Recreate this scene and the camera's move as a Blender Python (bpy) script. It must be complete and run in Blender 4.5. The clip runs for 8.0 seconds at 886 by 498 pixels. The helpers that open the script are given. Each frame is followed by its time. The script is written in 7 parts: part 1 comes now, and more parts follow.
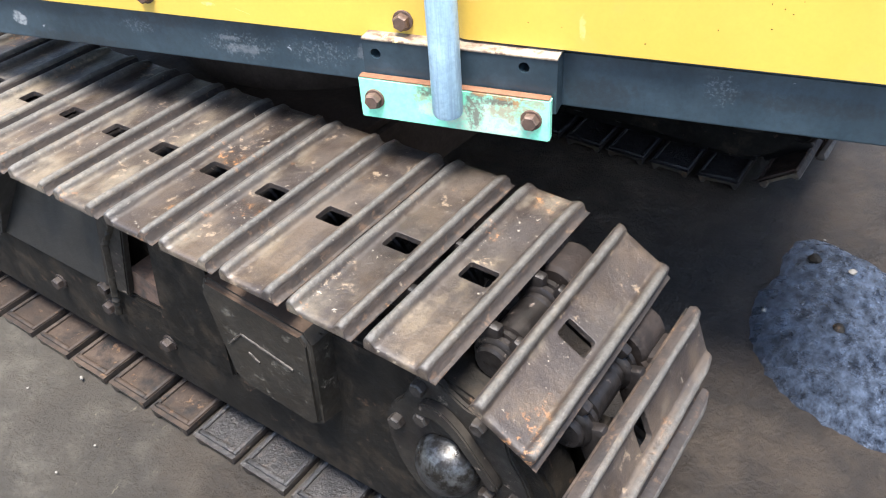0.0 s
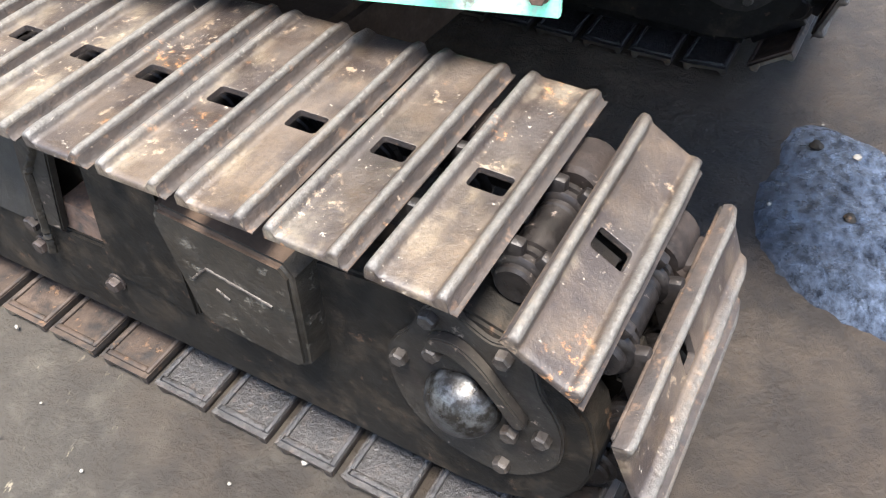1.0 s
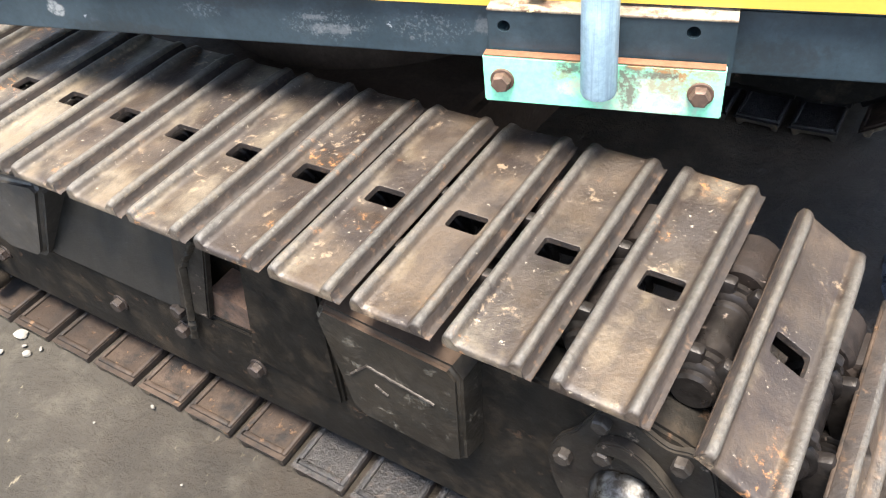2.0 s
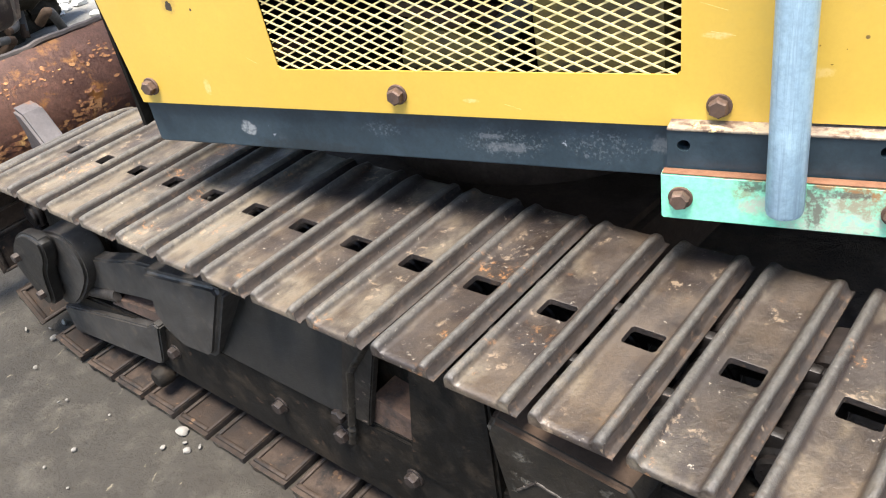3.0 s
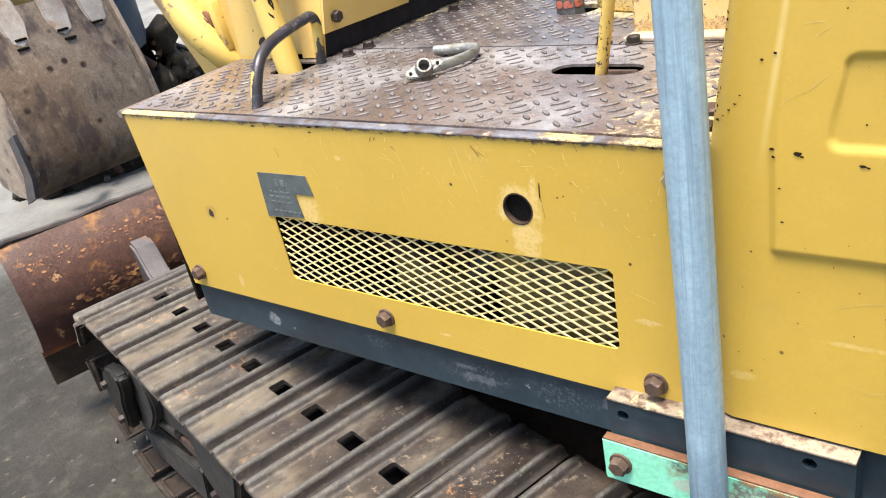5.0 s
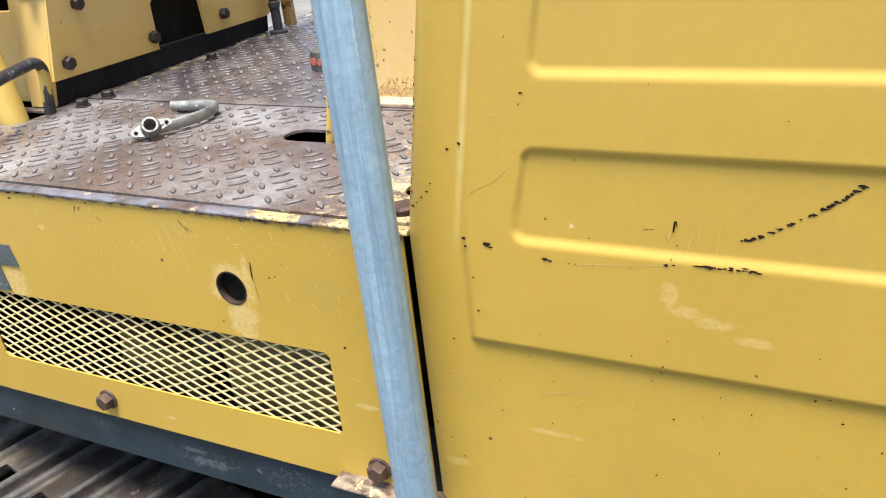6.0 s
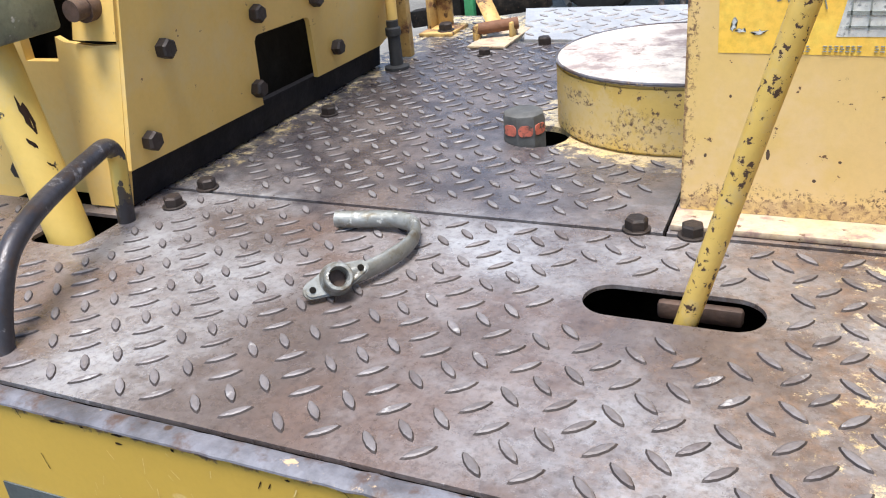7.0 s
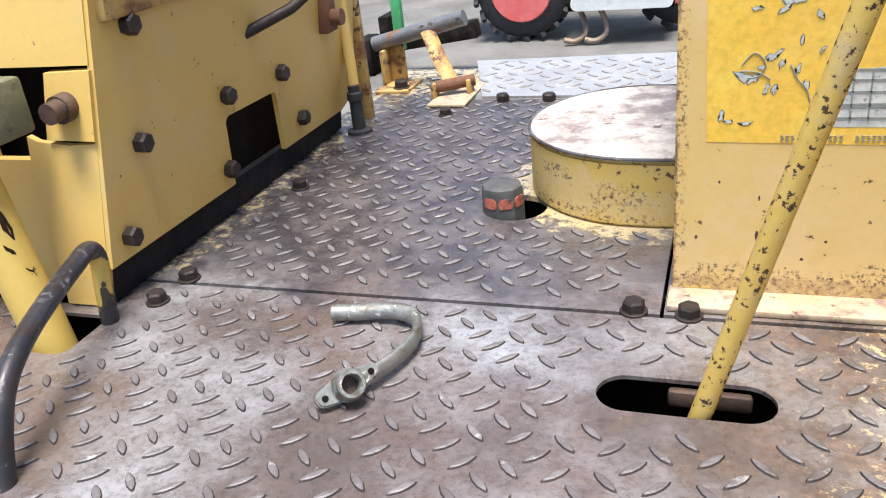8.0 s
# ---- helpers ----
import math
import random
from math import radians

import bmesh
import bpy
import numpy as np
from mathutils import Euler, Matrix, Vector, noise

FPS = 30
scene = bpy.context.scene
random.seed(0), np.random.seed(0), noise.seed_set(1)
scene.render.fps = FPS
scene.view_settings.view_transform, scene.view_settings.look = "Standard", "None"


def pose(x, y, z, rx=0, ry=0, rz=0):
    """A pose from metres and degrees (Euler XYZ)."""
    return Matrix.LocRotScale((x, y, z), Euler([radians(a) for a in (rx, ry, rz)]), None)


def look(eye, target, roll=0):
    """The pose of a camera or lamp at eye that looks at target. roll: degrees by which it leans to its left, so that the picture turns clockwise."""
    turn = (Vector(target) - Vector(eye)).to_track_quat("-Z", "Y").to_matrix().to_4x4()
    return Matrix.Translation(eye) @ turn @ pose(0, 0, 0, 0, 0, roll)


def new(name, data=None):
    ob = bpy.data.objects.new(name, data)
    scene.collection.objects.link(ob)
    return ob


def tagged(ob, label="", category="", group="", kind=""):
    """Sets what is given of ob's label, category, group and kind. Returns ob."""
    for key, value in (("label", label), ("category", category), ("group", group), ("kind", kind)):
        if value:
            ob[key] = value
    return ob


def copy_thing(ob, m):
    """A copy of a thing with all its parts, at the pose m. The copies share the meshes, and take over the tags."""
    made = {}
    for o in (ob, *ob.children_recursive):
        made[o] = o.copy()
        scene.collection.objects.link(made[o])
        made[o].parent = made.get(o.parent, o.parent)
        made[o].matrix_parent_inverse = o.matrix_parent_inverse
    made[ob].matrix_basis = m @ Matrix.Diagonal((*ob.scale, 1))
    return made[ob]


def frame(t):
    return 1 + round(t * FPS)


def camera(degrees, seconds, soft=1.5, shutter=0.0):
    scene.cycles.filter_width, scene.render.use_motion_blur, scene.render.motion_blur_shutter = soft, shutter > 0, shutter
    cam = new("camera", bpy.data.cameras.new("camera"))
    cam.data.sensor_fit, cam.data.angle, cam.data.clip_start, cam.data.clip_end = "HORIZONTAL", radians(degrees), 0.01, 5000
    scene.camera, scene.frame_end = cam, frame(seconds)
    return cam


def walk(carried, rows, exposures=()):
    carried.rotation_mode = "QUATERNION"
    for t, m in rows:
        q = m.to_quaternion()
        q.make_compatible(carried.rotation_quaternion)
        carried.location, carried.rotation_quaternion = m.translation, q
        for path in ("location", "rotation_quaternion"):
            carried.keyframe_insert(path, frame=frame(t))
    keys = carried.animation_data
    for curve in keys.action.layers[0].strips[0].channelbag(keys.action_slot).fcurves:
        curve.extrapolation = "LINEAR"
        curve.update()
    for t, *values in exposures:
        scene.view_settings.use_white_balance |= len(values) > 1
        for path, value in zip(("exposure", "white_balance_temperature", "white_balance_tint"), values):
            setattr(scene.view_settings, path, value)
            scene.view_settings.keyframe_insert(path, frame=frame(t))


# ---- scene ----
KX, KY, KTURN = -0.172, 0.751, -13.8      # the near track's line
SKY, SUN = 0.135, 4.3
cam = camera(56.5, 8.0, 1.1)
PATH = [
    (0, (0.055, 0.124, 0.985), (-0.564, 1.556, -0.266), -4.2),
    (0.5, (0.011, 0.169, 0.94), (-0.529, 1.575, -0.375), -4.0),
    (1, (-0.045, 0.203, 0.895), (-0.488, 1.542, -0.524), -4.2),
    (1.5, (-0.104, 0.206, 0.913), (-0.55, 1.536, -0.513), -4.7),
    (2, (-0.156, 0.206, 0.953), (-0.728, 1.575, -0.389), -7.8),
    (2.2, (-0.178, 0.2, 0.959), (-0.81, 1.583, -0.34), -8.9),
    (3.3, (-0.21, 0.177, 0.97), (-1.123, 1.625, -0.064), -11.5),
    (3.5, (-0.202, 0.178, 0.975), (-1.13, 1.631, -0.039), -11.7),
    (4, (-0.145, 0.161, 0.996), (-1.11, 1.608, 0.011), -11.4),
    (4.2, (-0.107, 0.176, 1.015), (-1.099, 1.615, 0.043), -11.7),
    (5.3, (0.01, 0.368, 1.134), (-1.228, 1.706, 0.311), -11.1),
    (5.5, (0.036, 0.375, 1.138), (-1.1, 1.798, 0.309), -8.9),
    (5.7, (0.061, 0.393, 1.131), (-0.934, 1.913, 0.295), -7.0),
    (5.8, (0.066, 0.411, 1.127), (-0.868, 1.964, 0.28), -6.6),
    (6, (0.043, 0.438, 1.12), (-0.822, 2.023, 0.262), -6.4),
    (6.2, (-0.015, 0.471, 1.111), (-0.859, 2.066, 0.247), -6.6),
    (6.3, (-0.068, 0.499, 1.107), (-0.906, 2.094, 0.24), -6.6),
    (6.5, (-0.202, 0.568, 1.088), (-1.05, 2.154, 0.213), -6.4),
    (6.7, (-0.312, 0.626, 1.1), (-1.152, 2.209, 0.213), -6.0),
    (7, (-0.405, 0.696, 1.132), (-1.193, 2.304, 0.241), -5.9),
    (7.5, (-0.458, 0.722, 1.149), (-1.128, 2.389, 0.27), -6.6),
    (8, (-0.456, 0.7, 1.187), (-1.096, 2.387, 0.324), -6.5),
]
walk(cam, [(t, look(eye, target, roll)) for t, eye, target, roll in PATH],
     [(0.0, 2.20, 6450, 10), (0.5, 2.45, 6500, 10), (1.0, 2.65, 6600, 10), (1.5, 2.72, 6800, 10), (2.0, 2.38, 7050, 10), (3.5, 1.76, 6680, 10), (4.2, 1.62, 6640, 10), (5.5, 1.34, 6950, 10),
      (6.0, 1.22, 6600, 10), (6.5, 1.03, 6350, 10), (7.0, 1.02, 6300, 10), (8.0, 0.98, 6430, 10)])


# ---- world, sun ----
world = bpy.data.worlds.new("overcast_sky")
scene.world = world
world.use_nodes = True
wn = world.node_tree
sky = wn.nodes.new("ShaderNodeTexSky")
sky.sky_type, sky.sun_disc = "NISHITA", False
sky.sun_elevation, sky.sun_rotation = radians(76.5), radians(163)
sky.dust_density = 1.5
wn.nodes["Background"].inputs["Strength"].default_value = SKY
wn.links.new(sky.outputs[0], wn.nodes["Background"].inputs["Color"])
sun_data = bpy.data.lights.new("sun", "SUN")
sun_data.energy, sun_data.angle, sun_data.color = SUN, radians(24), (1.0, 0.965, 0.915)
sun = new("sun", sun_data)
sun.matrix_basis = look((0.5, -1.6, 7.0), (0, 0, 0))


# ---- materials ----
def start_mat(name):
    m = bpy.data.materials.new(name)
    m.use_nodes = True
    nt = m.node_tree
    tc = nt.nodes.new("ShaderNodeTexCoord")
    info = nt.nodes.new("ShaderNodeObjectInfo")
    sc = nt.nodes.new("ShaderNodeVectorMath")
    sc.operation = "MULTIPLY_ADD"
    sc.inputs[1].default_value = (1, 1, 1)
    comb = nt.nodes.new("ShaderNodeCombineXYZ")
    mul = nt.nodes.new("ShaderNodeMath")
    mul.operation = "MULTIPLY"
    mul.inputs[1].default_value = 41.0
    nt.links.new(info.outputs["Random"], mul.inputs[0])
    for k in range(3):
        nt.links.new(mul.outputs[0], comb.inputs[k])
    nt.links.new(tc.outputs["Object"], sc.inputs[0])
    nt.links.new(comb.outputs[0], sc.inputs[2])
    return m, nt, nt.nodes["Principled BSDF"], sc.outputs[0], tc.outputs["Object"]


def nz(nt, vec, scale, detail=5.0, rough=0.6, stretch=None):
    if stretch:
        mp = nt.nodes.new("ShaderNodeVectorMath")
        mp.operation = "MULTIPLY"
        mp.inputs[1].default_value = stretch
        nt.links.new(vec, mp.inputs[0])
        vec = mp.outputs[0]
    n = nt.nodes.new("ShaderNodeTexNoise")
    n.inputs["Scale"].default_value = scale
    n.inputs["Detail"].default_value = detail
    n.inputs["Roughness"].default_value = rough
    nt.links.new(vec, n.inputs["Vector"])
    return n.outputs[0]


def ramp(nt, fac, lo, hi, a=0.0, b=1.0):
    n = nt.nodes.new("ShaderNodeMapRange")
    n.inputs[1].default_value, n.inputs[2].default_value = lo, hi
    n.inputs[3].default_value, n.inputs[4].default_value = a, b
    nt.links.new(fac, n.inputs[0])
    return n.outputs[0]


def mth(nt, op, a, b=None):
    n = nt.nodes.new("ShaderNodeMath")
    n.operation = op
    for k, q in enumerate((a, b)):
        if q is None:
            continue
        if isinstance(q, (int, float)):
            n.inputs[k].default_value = q
        else:
            nt.links.new(q, n.inputs[k])
    return n.outputs[0]


def mixc(nt, fac, a, b):
    n = nt.nodes.new("ShaderNodeMix")
    n.data_type = "RGBA"
    for k, q in ((0, fac), (6, a), (7, b)):
        if isinstance(q, (int, float)):
            n.inputs[k].default_value = q
        elif isinstance(q, tuple):
            n.inputs[k].default_value = (*q, 1)
        else:
            nt.links.new(q, n.inputs[k])
    return n.outputs[2]


def dots(nt, vec, scale, lo, hi):
    n = nt.nodes.new("ShaderNodeTexVoronoi")
    n.inputs["Scale"].default_value = scale
    n.inputs["Randomness"].default_value = 1.0
    nt.links.new(vec, n.inputs["Vector"])
    return ramp(nt, n.outputs["Distance"], lo, hi, 1.0, 0.0)


def finish(nt, bsdf, col, rough, metal=0.0, bump=None, strength=0.3, depth=0.002):
    nt.links.new(col, bsdf.inputs["Base Color"])
    for key, q in (("Roughness", rough), ("Metallic", metal)):
        if isinstance(q, (int, float)):
            bsdf.inputs[key].default_value = q
        else:
            nt.links.new(q, bsdf.inputs[key])
    if bump is not None:
        b = nt.nodes.new("ShaderNodeBump")
        b.inputs["Strength"].default_value = strength
        b.inputs["Distance"].default_value = depth
        nt.links.new(bump, b.inputs["Height"])
        nt.links.new(b.outputs[0], bsdf.inputs["Normal"])


def surf(name, base, alt, scale=8.0, dirt=None, dirt_at=(0.55, 0.75), chip=None, chip_at=(0.66, 0.69), chip_scale=30.0,
         spot=None, spot_scale=60.0, spot_at=(0.08, 0.12), rough=0.5, rough2=0.7, metal=0.0, bump=0.25, depth=0.002, grain=160.0, stretch=None, vary=0.35, scratch=None, each=0.0):
    """A weathered surface: two tones, dirt in patches, chips through to something else, small spots, fine grain."""
    m, nt, bsdf, vec, _ = start_mat(name)
    big = nz(nt, vec, scale, 4, 0.6, stretch)
    col = mixc(nt, ramp(nt, big, 0.35, 0.65), base, alt)
    fine = nz(nt, vec, grain, 4, 0.7)
    col = mixc(nt, ramp(nt, fine, 0.42, 0.72, 0.0, vary), col, tuple(c * 0.35 for c in base))
    mid = nz(nt, vec, grain * 0.22, 6, 0.7)
    col = mixc(nt, ramp(nt, mid, 0.5, 0.78, 0.0, vary), col, tuple(min(0.9, c * 1.7 + 0.01) for c in alt))
    if each:
        inf = nt.nodes.new("ShaderNodeObjectInfo")
        col = mixc(nt, ramp(nt, inf.outputs["Random"], 0.0, 1.0, 0.0, each), col, tuple(c * 0.45 for c in base))
    r = ramp(nt, nz(nt, vec, scale * 3, 5, 0.6), 0.3, 0.7, rough, rough2)
    h = fine
    if dirt:
        d = ramp(nt, nz(nt, vec, scale * 2.1, 7, 0.7, stretch), *dirt_at)
        col = mixc(nt, d, col, dirt)
    if chip:
        c = ramp(nt, nz(nt, vec, chip_scale, 6, 0.65, stretch), *chip_at)
        col = mixc(nt, c, col, chip)
        h = mth(nt, "SUBTRACT", fine, c)
    if spot:
        s = dots(nt, vec, spot_scale, *spot_at)
        s = mth(nt, "MULTIPLY", s, ramp(nt, nz(nt, vec, scale * 1.7, 3), 0.45, 0.55))
        col = mixc(nt, s, col, spot)
    if scratch:
        for st, sc, at in (((0.9, 1, 0.06), 55.0, 0.735), ((0.05, 1, 0.7), 60.0, 0.745)):
            col = mixc(nt, ramp(nt, nz(nt, vec, sc, 3, 0.5, st), at, at + 0.02, 0.0, 0.8), col, scratch)
    finish(nt, bsdf, col, r, metal, h, bump, depth)
    return m


RUST = (0.13, 0.055, 0.025)
YELLOW = surf("yellow_paint", (0.545, 0.350, 0.056), (0.49, 0.310, 0.048), 3.0, (0.42, 0.30, 0.07), (0.56, 0.85), (0.70, 0.56, 0.24),
              (0.71, 0.73), 14.0, (0.06, 0.03, 0.015), 23.0, (0.035, 0.05), 0.32, 0.48, bump=0.06, grain=220, vary=0.07)


YELLOW.node_tree.nodes["Principled BSDF"].inputs["Coat Weight"].default_value = 0.40
YELLOW.node_tree.nodes["Principled BSDF"].inputs["Coat Roughness"].default_value = 0.33


def worn(mat, name, origin, layers, edge=None):
    """A paint with ragged worn places: layers of (tone, opacity, patchy, spots), a spot being (x, z, half width, half height) in the world's metres."""
    m = mat.copy()
    m.name = name
    nt = m.node_tree
    bsdf = nt.nodes["Principled BSDF"]
    base = bsdf.inputs["Base Color"].links[0].from_socket
    tc = nt.nodes.new("ShaderNodeTexCoord")
    sep = nt.nodes.new("ShaderNodeSeparateXYZ")
    nt.links.new(tc.outputs["Object"], sep.inputs[0])
    rag = ramp(nt, nz(nt, tc.outputs["Object"], 90, 7, 0.7), 0.3, 0.7, -0.75, 0.75)
    patch_mask = ramp(nt, nz(nt, tc.outputs["Object"], 160, 6, 0.75), 0.42, 0.52)
    speck = ramp(nt, nz(nt, tc.outputs["Object"], 260, 5, 0.7), 0.52, 0.58)
    for tone, opacity, patchy, spots in layers:
        mask = None
        for x, z, rx, rz in spots:
            dx = mth(nt, "DIVIDE", mth(nt, "SUBTRACT", sep.outputs[0], x - origin[0]), rx)
            dz = mth(nt, "DIVIDE", mth(nt, "SUBTRACT", sep.outputs[2], z - origin[2]), rz)
            d = mth(nt, "ADD", mth(nt, "ADD", mth(nt, "MULTIPLY", dx, dx), mth(nt, "MULTIPLY", dz, dz)), rag)
            one = ramp(nt, d, 1.0 if patchy else 0.85, 0.4 if patchy else 0.75)
            if patchy == 2:
                one = mth(nt, "MULTIPLY", one, speck)
            mask = one if mask is None else mth(nt, "MAXIMUM", mask, one)
        mask = mth(nt, "MULTIPLY", mask, ramp(nt, patch_mask, 0.0, 1.0, opacity * (0.4 if patchy else 1.0), opacity))
        base = mixc(nt, mask, base, tone)
    if edge:
        band = ramp(nt, mth(nt, "ADD", sep.outputs[2], mth(nt, "MULTIPLY", rag, 0.0062)), edge - origin[2] - 0.0024, edge - origin[2] + 0.0004)
        base = mixc(nt, band, base, mixc(nt, patch_mask, (0.17, 0.085, 0.045), (0.07, 0.04, 0.03)))
    nt.links.new(base, bsdf.inputs["Base Color"])
    return m


BODY_O, POST_O = (-0.6, 1.4, 0.5), (-0.255, 0.905, 0.485)
BAREP, DARKP = (0.66, 0.47, 0.18), (0.07, 0.04, 0.025)
PANELY = worn(YELLOW, "worn_panel_paint", BODY_O, [
    (BAREP, 0.8, True, [(-0.466, 0.776, 0.027, 0.027), (-0.461, 0.742, 0.020, 0.024), (-0.785, 0.735, 0.022, 0.024), (-0.445, 0.795, 0.006, 0.02), (-0.334, 0.668, 0.014, 0.004), (-0.71, 0.812, 0.006, 0.003), (-0.60, 0.592, 0.012, 0.003), (-0.98, 0.598, 0.006, 0.012)]),
    ((0.30, 0.20, 0.045), 0.6, True, [(-1.0, 0.708, 0.016, 0.013)]),
    ((0.030, 0.018, 0.010), 1.0, False, [(-1.0, 0.707, 0.0062, 0.0062), (-0.418, 0.792, 0.0014, 0.001), (-0.411, 0.794, 0.0012, 0.001)])], 0.8500)
COVERY = worn(YELLOW, "worn_cover_paint", BODY_O, [
    (BAREP, 0.5, True, [(-0.060, 0.832, 0.007, 0.010), (-0.048, 0.820, 0.013, 0.006), (-0.028, 0.814, 0.016, 0.005), (-0.002, 0.804, 0.016, 0.005), (0.20, 0.80, 0.012, 0.005), (-0.12, 0.612, 0.004, 0.016), (-0.242, 0.635, 0.012, 0.006), (-0.15, 0.688, 0.03, 0.003)])])


def ridge_glint(mat):
    """A soft pale line in the paint along the cover's upright fold, for its highlight."""
    nt = mat.node_tree
    bsdf = nt.nodes["Principled BSDF"]
    base = bsdf.inputs["Base Color"].links[0].from_socket
    tc = nt.nodes.new("ShaderNodeTexCoord")
    sep = nt.nodes.new("ShaderNodeSeparateXYZ")
    nt.links.new(tc.outputs["Object"], sep.inputs[0])
    line = mth(nt, "SUBTRACT", sep.outputs[0], mth(nt, "MULTIPLY", sep.outputs[2], 0.16))
    off = mth(nt, "ABSOLUTE", mth(nt, "SUBTRACT", line, -0.2135 - BODY_O[0] - 0.16 * (0.905 - BODY_O[2])))
    mask = mth(nt, "MULTIPLY", ramp(nt, off, 0.0042, 0.0006, 0.0, 0.52), ramp(nt, sep.outputs[2], 0.83 - BODY_O[2], 0.91 - BODY_O[2]))
    mask = mth(nt, "MULTIPLY", mask, ramp(nt, nz(nt, tc.outputs["Object"], 30, 5, 0.6), 0.3, 0.55, 0.55, 1.0))
    nt.links.new(mixc(nt, mask, base, (0.74, 0.58, 0.24)), bsdf.inputs["Base Color"])


ridge_glint(COVERY)
RAMPAINT = surf("rust_stained_ram_paint", (0.62, 0.43, 0.12), (0.58, 0.38, 0.09), 9.0, (0.24, 0.155, 0.10), (0.57, 0.63), (0.09, 0.05, 0.03), (0.64, 0.68), 30.0, rough=0.42, rough2=0.6, bump=0.15, vary=0.08)
PALE = surf("faded_yellow_paint", (0.64, 0.43, 0.125), (0.60, 0.385, 0.10), 4.0, (0.56, 0.44, 0.22), (0.5, 0.8), (0.10, 0.05, 0.025),
            (0.675, 0.69), 70.0, rough=0.42, rough2=0.6, bump=0.1, vary=0.08)
BEAM = surf("dark_blue_grey_paint", (0.0135, 0.0250, 0.0335), (0.0245, 0.0410, 0.0530), 6.0, (0.066, 0.077, 0.086), (0.6, 0.8), (0.232, 0.2465, 0.261),
            (0.70, 0.72), 22.0, rough=0.3, rough2=0.5, bump=0.12)
CYLP = surf("oily_chipped_yellow_paint", (0.60, 0.43, 0.115), (0.56, 0.38, 0.09), 8.0, (0.50, 0.39, 0.17), (0.52, 0.75), (0.05, 0.04, 0.03), (0.66, 0.675), 26.0, rough=0.38, rough2=0.55, bump=0.15, vary=0.08)
TIEBAR = surf("worn_green_grey_paint", (0.13, 0.135, 0.085), (0.18, 0.17, 0.10), 14.0, (0.06, 0.055, 0.045), (0.54, 0.66), (0.42, 0.40, 0.34), (0.62, 0.67), 40.0, rough=0.4, rough2=0.6)
HANDLE = surf("rubbed_blue_black_steel", (0.031, 0.02914, 0.0341), (0.0527, 0.04836, 0.05456), 30.0, (0.0465, 0.0279, 0.0186), (0.54, 0.66), (0.20, 0.195, 0.205), (0.58, 0.66), 60.0, rough=0.28, rough2=0.5, metal=0.4, bump=0.2)
HANDLEW = worn(HANDLE, "rubbed_steel_with_yellow_paint_left", BODY_O, [
    ((0.56, 0.40, 0.10), 0.95, False, [(-0.9515, 0.893, 0.022, 0.026), (-0.8875, 0.878, 0.0075, 0.026)]),
    ((0.035, 0.030, 0.032), 0.95, False, [(-0.9455, 0.872, 0.0035, 0.022), (-0.953, 0.856, 0.02, 0.006)])])
RAIL = surf("dusty_brown_rail_steel", (0.0085, 0.0066, 0.0060), (0.018, 0.0140, 0.0125), 20.0, (0.020, 0.015, 0.013), (0.5, 0.65), (0.10, 0.078, 0.070), (0.66, 0.70), 60.0, rough=0.5, rough2=0.7, bump=0.5)
LINKM = surf("greasy_link_steel", (0.008, 0.0070, 0.0068), (0.019, 0.0160, 0.0150), 30.0, (0.006, 0.0052, 0.0050), (0.5, 0.68), (0.10, 0.078, 0.066), (0.64, 0.69), 60.0, rough=0.25, rough2=0.5, metal=0.3, bump=0.35)
GUARD = surf("scraped_dark_paint", (0.014, 0.0115, 0.009), (0.028, 0.023, 0.0175), 11.0, (0.012, 0.011, 0.009), (0.5, 0.66), (0.085, 0.075, 0.060),
             (0.60, 0.68), 38.0, rough=0.36, rough2=0.65, bump=0.5, vary=0.5)
CHIPPED = surf("chipped_yellow_paint", (0.64, 0.44, 0.11), (0.60, 0.39, 0.085), 14.0, (0.5, 0.38, 0.2), (0.5, 0.7), (0.06, 0.03, 0.018),
               (0.575, 0.600), 190.0, None, 120.0, (0.17, 0.25), 0.42, 0.6, bump=0.2, vary=0.1)
EDGE = surf("chipped_primer_edge", (0.20, 0.155, 0.12), (0.30, 0.24, 0.16), 30.0, (0.09, 0.055, 0.038), (0.48, 0.60), (0.55, 0.45, 0.22), (0.63, 0.67), 60.0, rough=0.5, rough2=0.7)
PRIMER = surf("pale_primer", (0.60, 0.46, 0.19), (0.54, 0.40, 0.12), 30.0, (0.50, 0.355, 0.05), (0.52, 0.66), rough=0.45, rough2=0.6, bump=0.1)
SCRATCHP = surf("scratched_yellow_paint", (0.72, 0.58, 0.28), (0.68, 0.52, 0.20), 40.0, rough=0.4, rough2=0.6, bump=0.05)
DARKCHIP = surf("bare_dark_chip", (0.018, 0.010, 0.007), (0.040, 0.022, 0.013), 60.0, rough=0.6, rough2=0.8)
CHIPST = surf("grey_stone", (0.15, 0.14, 0.125), (0.24, 0.225, 0.20), 60.0, rough=0.8, rough2=0.95, each=0.6)
LUG = surf("worn_lug_steel", (0.120, 0.104, 0.102), (0.190, 0.174, 0.176), 14.0, (0.088, 0.068, 0.064), (0.5, 0.7), (0.32, 0.304, 0.296), (0.60, 0.66), 50.0, rough=0.4, rough2=0.6, metal=0.15)
# Lug flanks: rusty dirt and side shade together in one dark tone.
LUGSIDE = surf("dirt_and_shade_lug_flank", (0.022, 0.016, 0.015), (0.046, 0.034, 0.030), 60.0, rough=0.6, rough2=0.8)
